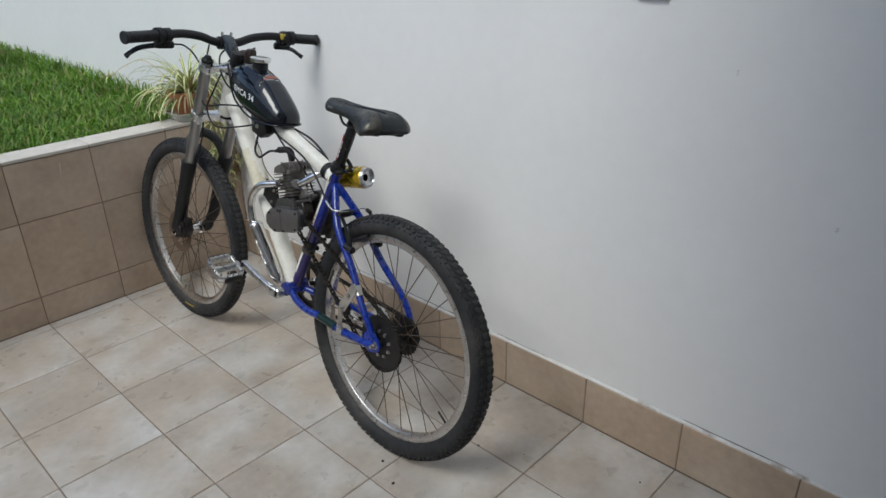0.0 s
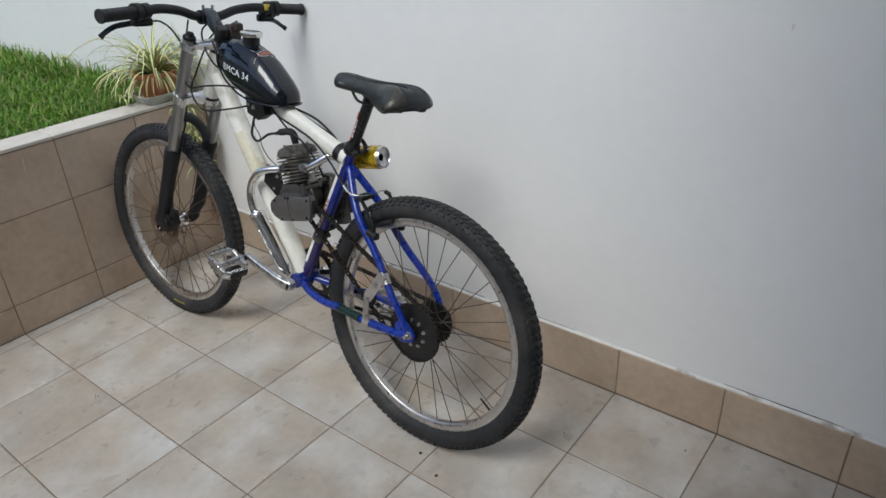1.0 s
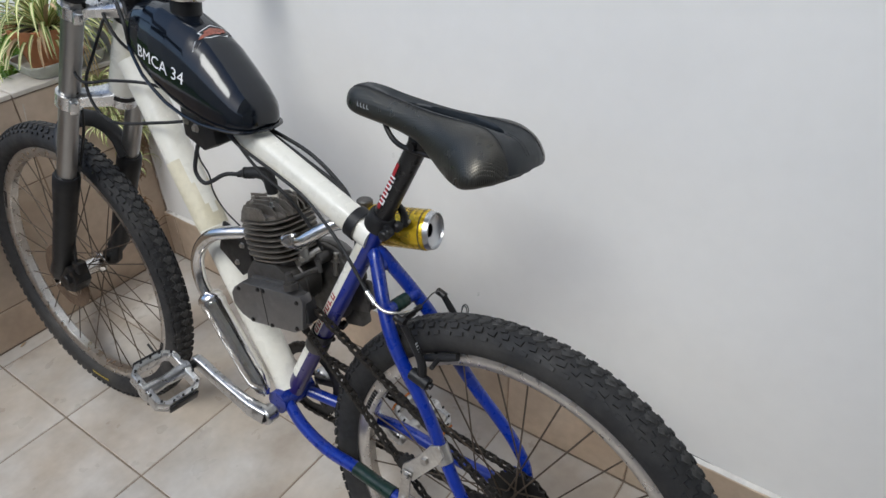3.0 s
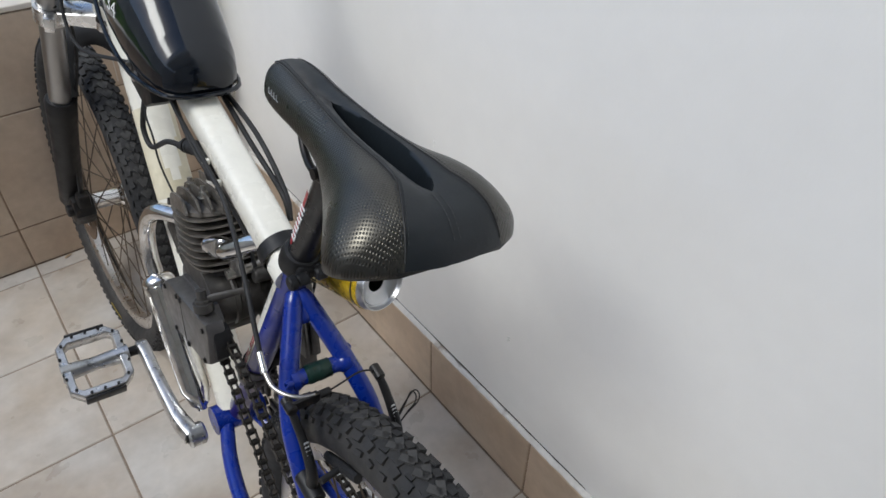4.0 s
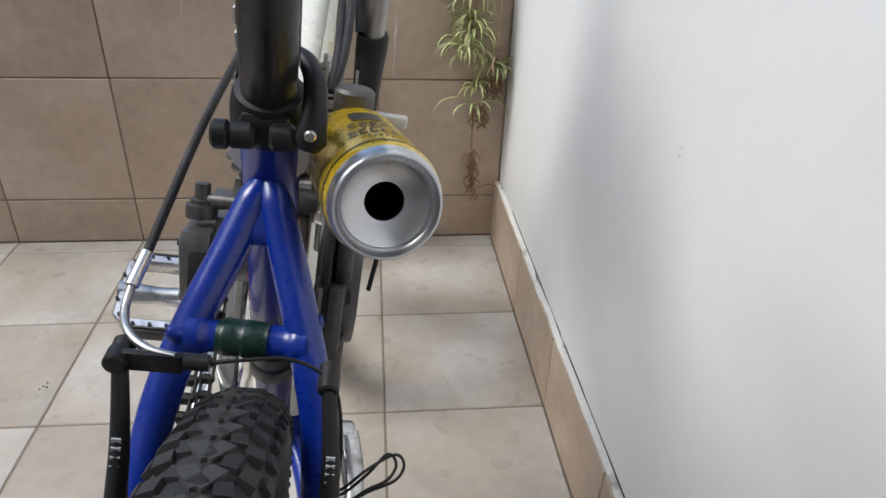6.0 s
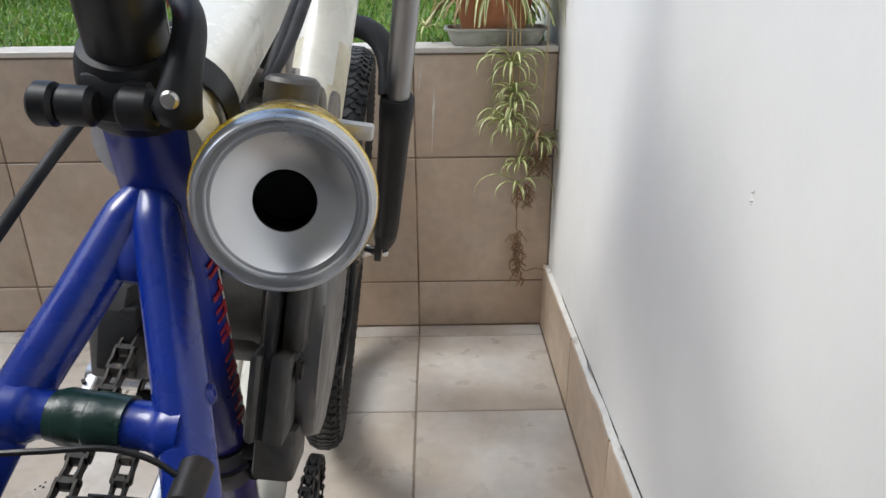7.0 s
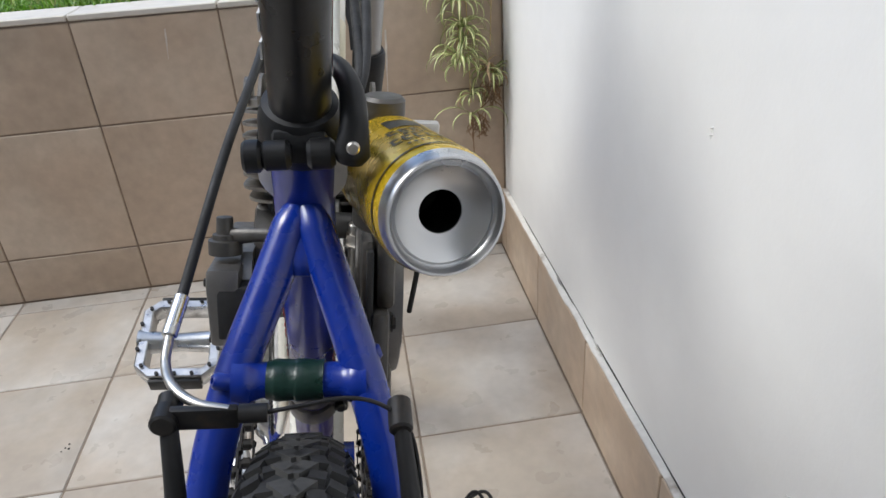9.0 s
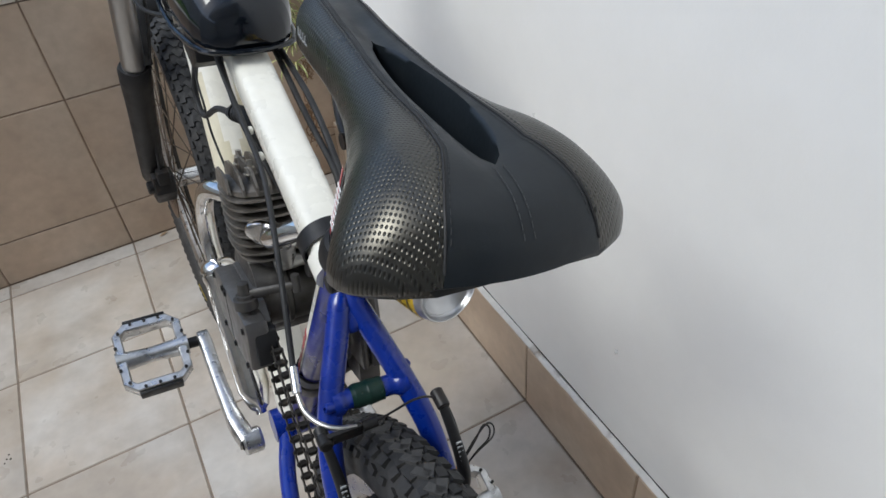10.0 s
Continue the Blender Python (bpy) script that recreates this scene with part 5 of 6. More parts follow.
bm = bmesh.new()
for y, z in ((0.545, 0.640), (0.515, 0.625), (0.530, 0.588)):
    hex_bolt(bm, (-0.034, y, z), (-1, 0, 0), 0.004, 0.004)
pieces("bolt", bm, "steel", plate)
# exhaust
ex = [CYL @ Vector((-0.014, 0.046, 0.046)), CYL @ Vector((-0.022, 0.062, 0.046)), (-0.046, 0.562, 0.634), (-0.050, 0.599, 0.602), (-0.052, 0.614, 0.564), (-0.052, 0.610, 0.526), (-0.051, 0.597, 0.502)]
pipe = tube_part("exhaust_pipe", ex, [0.0115, 0.0112, 0.0112, 0.0112, 0.0112, 0.0112, 0.0115], "chrome", "bent chrome exhaust pipe", sides=24)
bm = bmesh.new()
p = CYL @ Vector((-0.014, 0.047, 0.046))
q = CYL @ Vector((-0.020, 0.058, 0.046))
lathe(bm, [(-0.003, 0.012), (-0.003, 0.0165), (0.003, 0.0165), (0.003, 0.012)], axis(p, q), 20, closed=True)
box(bm, (-0.022, -0.002, -0.008), (0.022, 0.003, 0.008), 0.002, Matrix.Translation(p))
part("exhaust_flange", bm, "steel", pipe)
bm = bmesh.new()
m0, m1 = Vector((-0.051, 0.598, 0.508)), Vector((-0.046, 0.468, 0.345))
L = (m1 - m0).length
lathe(bm, [(0.0, 0.0125), (0.004, 0.019), (0.010, 0.0225), (0.014, 0.0225), (0.0145, 0.0205), (0.018, 0.0205), (0.0185, 0.0222), (0.024, 0.0222), (0.030, 0.0205), (L - 0.035, 0.0205), (L - 0.010, 0.014), (L - 0.004, 0.008), (L, 0.007), (L, 0.004)], axis(m0, m1), 28)
part("muffler", bm, "chrome", pipe, "long chrome muffler along the down tube")

# beverage can used as an air intake
c0, c1 = Vector((0.0645, 0.2070, 0.7229)), Vector((0.0450, 0.3215, 0.7026))
CAN_R = 0.0304
CAN = axis(c0, c1)
bm = bmesh.new()
lathe(bm, [(d, r * CAN_R / 0.0331) for d, r in [(0.0078, 0.0318), (0.0100, 0.0326), (0.0130, 0.0331), (0.104, 0.0331), (0.110, 0.030), (0.114, 0.026), (0.115, 0.0001)]], CAN, 56, caps=False)
can = part("beverage_can", bm, "can_yellow", bike, "yellow drink can with a hole cut in it", 50)
bm = bmesh.new()
lathe(bm, [(d, r * CAN_R / 0.0331) for d, r in [(0.0080, 0.0319), (0.0060, 0.0311), (0.0030, 0.0304), (0.0010, 0.0302), (0.0, 0.0294), (0.0, 0.0284), (0.0018, 0.0276), (0.0050, 0.0268), (0.0056, 0.0258), (0.0046, 0.0244), (0.0070, 0.0212), (0.0095, 0.0150), (0.0102, 0.0112), (0.0112, 0.0110), (0.0112, 0.0118)]], CAN, 64, caps=False)
part("can_end", bm, "can_metal", can, "bare aluminium can end with a round hole", 50)
# black cone behind the hole, painted in place of the shade inside the can
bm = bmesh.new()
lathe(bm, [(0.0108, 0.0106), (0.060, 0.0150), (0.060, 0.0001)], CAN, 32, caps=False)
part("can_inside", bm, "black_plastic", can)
bm = bmesh.new()


def on_can(d, a, lift=0.0004):
    return CAN @ Vector((d, (CAN_R + lift) * math.cos(a), (CAN_R + lift) * math.sin(a)))


def can_bar(bm, d0, d1, a0, a1, n=5):
    pv = None
    for k in range(n + 1):
        a = a0 + (a1 - a0) * k / n
        cur = (bm.verts.new(on_can(d0, a)), bm.verts.new(on_can(d1, a)))
        if pv:
            bm.faces.new((pv[0], pv[1], cur[1], cur[0]))
        pv = cur


UPA = math.pi / 2
for row, (d0, d1, widths) in enumerate(((0.050, 0.058, (0.15, 0.15, 0.15, 0.15)), (0.044, 0.0475, (0.08, 0.08, 0.08)), (0.032, 0.041, (0.14, 0.14, 0.14, 0.14, 0.14)), (0.024, 0.0265, (0.05, 0.05, 0.05, 0.05, 0.05, 0.05)))):
    total = sum(widths) + 0.05 * (len(widths) - 1)
    a = UPA - total / 2 - 0.10
    for w in widths:
        if row in (0, 2):
            can_bar(bm, d0, d0 + 0.0022, a, a + w, 3); can_bar(bm, d1 - 0.0022, d1, a, a + w, 3); can_bar(bm, d0, d1, a, a + 0.045, 2)
        else:
            can_bar(bm, d0, d1, a, a + w, 2)
        a += w + 0.05
can_bar(bm, 0.064, 0.084, UPA - 0.35, UPA + 0.25, 8)
for k in range(9):
    can_bar(bm, 0.024 + 0.006 * k, 0.0262 + 0.006 * k, UPA + 1.0, UPA + 1.9 - 0.12 * (k % 3), 6)
can_bar(bm, 0.0135, 0.0155, 0, 2 * math.pi, 48)
part("can_print", bm, "black_print", can)

# cranks, pedals, chainring
for s, cy, cz, out in ((-1, 0.601, 0.375, 0.004), (1, 0.274, 0.256, 0.014)):
    bm = bmesh.new()
    a, b = Vector((s * (0.066 + out * 0.5), 0.442, 0.330)), Vector((s * (0.081 + out), cy, cz))
    slab = [(math.copysign(abs(math.cos(k * math.pi / 8)) ** 0.5, math.cos(k * math.pi / 8)), math.copysign(abs(math.sin(k * math.pi / 8)) ** 0.5, math.sin(k * math.pi / 8)) * 0.72) for k in range(16)]
    line = [a.lerp(b, k) + Vector((s * off, 0, 0)) for k, off in ((0, 0.004), (0.09, 0.006), (0.20, 0.008), (0.28, 0.008), (0.5, 0.006), (0.75, 0.003), (0.93, 0), (1, 0))]
    sweep(bm, line, [0.0160, 0.0162, 0.0155, 0.0138, 0.0128, 0.0122, 0.0128, 0.0130], 16, up=(0, -0.3, 1), shape=slab)
    rod(bm, a + Vector((-s * 0.014, 0, 0)), a + Vector((s * 0.011, 0, 0)), 0.0165, sides=24, bevel=0.003)
    rod(bm, b + Vector((-s * 0.008, 0, 0)), b + Vector((s * 0.008, 0, 0)), 0.0125, sides=20, bevel=0.002)
    arm = part("crank_arm", bm, "worn_alloy", bike, "bare alloy crank arm")
    bm = bmesh.new()
    lathe(bm, [(0, 0.0085), (0.001, 0.0085), (0.001, 0.007), (-0.004, 0.006), (-0.004, 0.0001)], axis(a + Vector((s * 0.0112, 0, 0)), a + Vector((s, 0, 0))), 18)
    part("crank_bolt", bm, "black_plastic", arm)
    P = Matrix.Translation(b) @ Matrix.Rotation(0.42 if s < 0 else 0.3, 4, "X")
    bm = bmesh.new()
    x0, x1 = s * 0.022, s * 0.112
    lo, hi = min(x0, x1), max(x0, x1)
    ring = [(0.034, lo + 0.007), (0.0435, lo + 0.018), (0.0435, hi - 0.018), (0.034, hi - 0.007), (-0.034, hi - 0.007), (-0.0435, hi - 0.018), (-0.0435, lo + 0.018), (-0.034, lo + 0.007)]
    bar_shape = [(0.0120, 0.0040), (0.0105, 0.0055), (-0.0105, 0.0055), (-0.0120, 0.0040), (-0.0120, -0.0040), (-0.0105, -0.0055), (0.0105, -0.0055), (0.0120, -0.0040)]
    sweep(bm, [P @ Vector((x, y, 0)) for y, x in ring], 1.0, 8, closed=True, shape=bar_shape, up=P.to_3x3() @ Vector((0, 0, 1)))
    xm = (lo + hi) / 2
    sweep(bm, [P @ Vector((lo, 0, 0)), P @ Vector((lo + 0.015, 0, 0)), P @ Vector((xm, 0, 0)), P @ Vector((hi - 0.015, 0, 0)), P @ Vector((hi + 0.001, 0, 0))], [0.015, 0.0130, 0.0105, 0.0130, 0.015], 16, 0.9)
    pedal = part("pedal", bm, "worn_alloy", bike, "wide alloy platform pedal with pins")
    rod_part("pedal_axle", b, b + Vector((s * 0.026, 0, 0)), 0.0075, "black_steel", pedal)
    bm = bmesh.new()
    for y, x in ((0.046, xm - 0.018), (0.046, xm), (0.046, xm + 0.018), (-0.046, xm - 0.018), (-0.046, xm), (-0.046, xm + 0.018), (0.036, lo + 0.010), (0.036, hi - 0.010), (-0.036, lo + 0.010), (-0.036, hi - 0.010), (0.016, lo + 0.003), (-0.016, lo + 0.003), (0.016, hi - 0.003), (-0.016, hi - 0.003)):
        for z in (1, -1):
            rod(bm, P @ Vector((x, y, z * 0.010)), P @ Vector((x, y, z * 0.0155)), 0.0021, sides=8)
    pieces("pin", bm, "black_steel", pedal)
    bm = bmesh.new()
    for y in (0.052, -0.052):
        box(bm, (lo + 0.018, y - 0.002, -0.0095), (hi - 0.018, y + 0.002, 0.0095), 0.001, P)
    pieces("reflector", bm, "black_plastic" if s < 0 else "amber", pedal, "dark side plate" if s < 0 else "amber reflector")


def toothed(bm, x, y, z, r, teeth, depth, thick, inner=0.0):
    ring = []
    for k in range(teeth):
        a = 2 * math.pi * k / teeth
        d = math.pi / teeth
        for da, rr in ((-0.9, r - depth), (-0.35, r), (0.35, r), (0.9, r - depth)):
            ring.append((y + rr * math.cos(a + da * d), z + rr * math.sin(a + da * d)))
    if not inner:
        prism(bm, ring, x - thick / 2, x + thick / 2)
        return
    n = len(ring)
    hole = [(y + inner * math.cos(2 * math.pi * (k - 0.9 * 2) / n), z + inner * math.sin(2 * math.pi * (k - 1.8) / n)) for k in range(n)]
    v = [[bm.verts.new((xx, *p)) for p in o] for xx in (x - thick / 2, x + thick / 2) for o in (ring, hole)]
    for k in range(n):
        j = (k + 1) % n
        bm.faces.new((v[0][k], v[0][j], v[2][j], v[2][k]))
        bm.faces.new((v[1][j], v[1][k], v[3][k], v[3][j]))
        bm.faces.new((v[0][j], v[0][k], v[1][k], v[1][j]))
        bm.faces.new((v[2][k], v[2][j], v[3][j], v[3][k]))


bm = bmesh.new()
toothed(bm, 0.048, 0.452, 0.330, 0.077, 38, 0.005, 0.003, 0.056)
for k in range(5):
    t = Matrix.Translation((0.048, 0.452, 0.330)) @ Matrix.Rotation(2 * math.pi * k / 5, 4, "X")
    box(bm, (-0.003, -0.007, 0.012), (0.003, 0.007, 0.060), 0.001, t)
part("chainring", bm, "black_steel", bike, "black toothed chainring")
bm = bmesh.new()
for k, (x, r, n) in enumerate(((0.036, 0.058, 28), (0.041, 0.052, 24), (0.046, 0.046, 21), (0.050, 0.040, 18), (0.054, 0.034, 15))):
    toothed(bm, x, 0, 0.335, r, n, 0.004, 0.002, 0.020)
rod(bm, (0.034, 0, 0.335), (0.056, 0, 0.335), 0.022, sides=24)
part("cassette", bm, "black_steel", rear_wheel, "black rear gear cluster")
bm = bmesh.new()
toothed(bm, -0.0440, 0, 0.335, 0.0775, 44, 0.005, 0.0035, 0.026)
sprocket = part("drive_sprocket", bm, "black_steel", bike, "large black sprocket driven by the engine")
bm = bmesh.new()
for k in range(9):
    a = 2 * math.pi * k / 9
    hex_bolt(bm, (-0.0455, 0.034 * math.cos(a), 0.335 + 0.034 * math.sin(a)), (-1, 0, 0), 0.0045, 0.005)
pieces("bolt", bm, "steel", sprocket)
bm = bmesh.new()
lathe(bm, [(-0.0455, 0.0005), (-0.0475, 0.026), (-0.0455, 0.044)], Matrix.Translation((0, 0, 0.335)), 32)
part("clamp_ring", bm, "black_steel", sprocket)


def chain_loop(wheels, x):
    """Points one pitch apart along a chain that runs round (y, z, r) wheels in turn."""
    pts = []
    n = len(wheels)
    tang = []
    for i in range(n):
        (y0, z0, r0), (y1, z1, r1) = wheels[i], wheels[(i + 1) % n]
        d = Vector((y1 - y0, z1 - z0))
        L_ = d.length
        u_ = d / L_
        nrm = Vector((u_.y, -u_.x))
        k = (r0 - r1) / L_
        q = math.sqrt(1 - k * k)
        o = u_ * k + nrm * q
        tang.append((Vector((y0, z0)) + o * r0, Vector((y1, z1)) + o * r1))
    for i in range(n):
        p, q = tang[i]
        pts += [p, q]
        y1, z1, r1 = wheels[(i + 1) % n]
        nxt = tang[(i + 1) % n][0]
        a0, a1 = math.atan2(q.y - z1, q.x - y1), math.atan2(nxt.y - z1, nxt.x - y1)
        while a1 < a0:
            a1 += 2 * math.pi
        for k in range(1, 24):
            a = a0 + (a1 - a0) * k / 24
            pts.append(Vector((y1 + r1 * math.cos(a), z1 + r1 * math.sin(a))))
    pts.append(pts[0])
    length = [0.0]
    for a, b in zip(pts, pts[1:]):
        length.append(length[-1] + (b - a).length)
    count = round(length[-1] / 0.0127)
    out = []
    for k in range(count):
        s_ = length[-1] * k / count
        i = max(j for j in range(len(length)) if length[j] <= s_ + 1e-9)
        i = min(i, len(pts) - 2)
        f_ = (s_ - length[i]) / max(length[i + 1] - length[i], 1e-9)
        p = pts[i].lerp(pts[i + 1], f_)
        out.append(Vector((x, p.x, p.y)))
    return out


def build_chain(name, wheels, x, label):
    pts = chain_loop(wheels, x)
    bm = bmesh.new()
    for p in pts:
        rod(bm, p + Vector((-0.0062, 0, 0)), p + Vector((0.0062, 0, 0)), 0.0020, sides=6)
        rod(bm, p + Vector((-0.0026, 0, 0)), p + Vector((0.0026, 0, 0)), 0.0040, sides=8)
    chain = part(name, bm, "chain_metal", bike, label)
    meshes = []
    for off in (0.0046, 0.0034):
        bm = bmesh.new()
        for s in (-1, 1):
            prism(bm, [(-0.0092, 0), (-0.0075, -0.0036), (-0.004, -0.0040), (0, -0.0030), (0.004, -0.0040), (0.0075, -0.0036), (0.0092, 0), (0.0075, 0.0036), (0.004, 0.0040), (0, 0.0030), (-0.004, 0.0040), (-0.0075, 0.0036)], s * off - 0.0007, s * off + 0.0007)
        meshes.append(add_mesh("link", bm, "chain_metal"))
    for k, (a, b) in enumerate(zip(pts, pts[1:] + pts[:1])):
        ob = new("link", meshes[k % 2])
        ob.parent = chain
        d = b - a
        ob.matrix_local = Matrix.Translation((a + b) / 2) @ Matrix.Rotation(math.atan2(d.z, d.y), 4, "X")
    return chain


es = ENG @ Vector((-0.044, -0.046, -0.004))
build_chain("drive_chain", [(0.0, 0.335, 0.0745), (es.y, es.z, 0.022)], -0.0440, "oily drive chain from engine to rear wheel")
build_chain("pedal_chain", [(0.0, 0.335, 0.044), (0.452, 0.330, 0.0735)], 0.0475, "dark bicycle chain on the wall side")
bm = bmesh.new()
toothed(bm, -0.044, es.y, es.z, 0.024, 10, 0.004, 0.004)
part("engine_sprocket", bm, "black_steel", bike)

# chain tensioner bracket
bm = bmesh.new()
prism(bm, [(0.088, 0.480), (0.102, 0.472), (0.120, 0.438), (0.146, 0.408), (0.148, 0.394), (0.140, 0.384), (0.126, 0.386), (0.112, 0.408), (0.084, 0.448), (0.078, 0.466)], -0.0705, -0.0665, bevel=0.0008)
bracket = part("tensioner_bracket", bm, "worn_steel", bike, "bent bare steel chain tensioner bracket")
for a, b, r in ((Vector((-0.0543, 0.0955, 0.4670)), Vector((-0.0580, 0.0790, 0.4450)), 0.0115), (Vector((-0.062, 0.152, 0.3215)), Vector((-0.0622, 0.130, 0.3208)), 0.0128)):
    bm = bmesh.new()
    lathe(bm, [(0, r - 0.001), (0, r), ((b - a).length, r), ((b - a).length, r - 0.001)], axis(a, b), 20, closed=True)
    part("strap", bm, "worn_steel", bracket)
bm = bmesh.new()
bm_arm = bmesh.new()
prism(bm_arm, [(0.128, 0.402), (0.144, 0.402), (0.150, 0.336), (0.146, 0.328), (0.134, 0.328), (0.130, 0.336)], -0.0740, -0.0710, bevel=0.0008)
part("bracket_arm", bm_arm, "steel", bracket)
for y, z in ((0.108, 0.440), (0.136, 0.394), (0.140, 0.342)):
    hex_bolt(bm, (-0.0735 if z < 0.4 else -0.070, y, z), (-1, 0, 0), 0.0065, 0.005)
pieces("bolt", bm, "steel", bracket)
bm = bmesh.new()
toothed(bm, -0.047, 0.148, 0.384, 0.022, 12, 0.004, 0.006)
rod(bm, (-0.067, 0.146, 0.388), (-0.040, 0.148, 0.384), 0.006, sides=12)
part("idler_wheel", bm, "black_plastic", bracket)

# rear rim brake
for s in (-1, 1):
    a, b = Vector((s * 0.048 - 0.001, 0.140, 0.560)), Vector((s * 0.0475 - 0.004, 0.183, 0.641 - s * 0.003))
    bow = 0.0055 if s > 0 else 0.0015
    bm = bmesh.new()
    line = smooth_line([a + Vector((0, 0.0, -0.008)), a.lerp(b, 0.25) + Vector((bow, -0.012, 0)), a.lerp(b, 0.6) + Vector((bow, -0.012, 0)), b + Vector((s * 0.002, -0.008, 0))], 5)
    sweep(bm, line, list(np.linspace(0.0082, 0.0050, len(line))), 12, 0.75)
    rod(bm, a + Vector((0, -0.016, -0.004)), a + Vector((0, 0.016, 0.002)), 0.0095, sides=18, bevel=0.0015)
    arm = part("brake_arm", bm, "black_plastic", bike, "black rim brake arm")
    bm = bmesh.new()
    rod(bm, b + Vector((s * 0.002, -0.014, -0.002)), b + Vector((s * 0.002, 0.002, 0.002)), 0.0055, sides=14, bevel=0.001)
    rod(bm, a + Vector((0, -0.020, -0.005)), a + Vector((0, -0.015, -0.004)), 0.0050, sides=12)
    pieces("bolt", bm, "black_steel", arm)
    bm = bmesh.new()
    pad = Vector((s * 0.021, 0.128, 0.585))
    u_ = Vector((0, pad.z - 0.335, -pad.y)).normalized()
    sweep(bm, [pad - u_ * 0.032, pad - u_ * 0.012, pad + u_ * 0.012, pad + u_ * 0.032], [0.0055, 0.0062, 0.0062, 0.0055], 8, 0.9)
    rod(bm, pad, pad + Vector((s * 0.026, -0.004, 0.0)), 0.0035, sides=10)
    part("brake_pad", bm, "rubber", arm)
    bm = bmesh.new()
    for k in range(7):
        p = a.lerp(b, 0.38 + 0.045 * k) + Vector((bow, -0.0182, 0.0))
        box(bm, (-0.0022, -0.0005, -0.0014), (0.0022, 0.0005, 0.0014), 0, Matrix.Translation(p))
    part("lettering", bm, "pale_print", arm)
b = Vector((-0.050, 0.1725, 0.645))
bm = bmesh.new()
box(bm, (-0.006, -0.0022, -0.0058), (0.026, 0.0022, 0.0050), 0.0012, Matrix.Translation(b))
rod(bm, b + Vector((-0.004, -0.006, 0)), b + Vector((-0.004, 0.005, 0)), 0.0056, sides=16, bevel=0.001)
rod(bm, b + Vector((0.026, 0, 0.001)), b + Vector((0.038, 0, 0.001)), 0.0042, sides=12)
part("noodle_link", bm, "black_steel", bike)
tube_part("brake_noodle", [b + Vector((0.022, 0.0, 0.003)), b + Vector((0.008, 0.004, 0.004)), b + Vector((-0.003, 0.014, 0.005)), b + Vector((-0.009, 0.029, 0.006)), b + Vector((-0.0095, 0.044, 0.012))], 0.0023, "steel", "curved silver brake cable pipe", sides=12)
e = b + Vector((-0.0095, 0.044, 0.012))
way_ = Vector((0.012, 0.062, 0.036)).normalized()
rod_part("cable_end", e - way_ * 0.002, e + way_ * 0.020, 0.0036, "bright_alloy", bike)
tube_part("brake_cable", [e + way_ * 0.018, (-0.042, 0.300, 0.716), (-0.029, 0.372, 0.751), (-0.0265, 0.431, 0.770), (-0.025, 0.503, 0.789), (-0.024, 0.540, 0.803)], 0.0026, "rubber", "black brake cable along the top tube", sides=10)
tube_part("brake_wire", [b + Vector((0.036, 0, 0.001)), (0.002, 0.174, 0.648), (0.022, 0.177, 0.649), (0.038, 0.178, 0.643), (0.050, 0.174, 0.632), (0.055, 0.160, 0.610), (0.056, 0.150, 0.580), (0.062, 0.152, 0.540)], 0.0010, "black_steel", sides=8)
bm = bmesh.new()
for k in range(2):
    w = 0.004 * k
    loop = [Vector((0.052, 0.148, 0.592)), Vector((0.058, 0.150, 0.590 - w)), Vector((0.070, 0.155, 0.600 - w)), Vector((0.083 - w, 0.159, 0.607)), Vector((0.088 - w, 0.156, 0.603)), Vector((0.084 - w, 0.151, 0.597)), Vector((0.070, 0.149, 0.589 + w * 0.5)), Vector((0.058, 0.147, 0.579)), Vector((0.053, 0.147, 0.572))]
    sweep(bm, smooth_line(loop, 5), 0.0008, 6)
part("cable_tail", bm, "black_steel", bike, "coiled dark cable end")
bm = bmesh.new()
for d in (0.0, 0.030):
    box(bm, (-0.0275, 0.400 + d, 0.753 + d * 0.36), (-0.0195, 0.407 + d, 0.760 + d * 0.36), 0.002)
pieces("cable_clip", bm, "white_paint", bike)
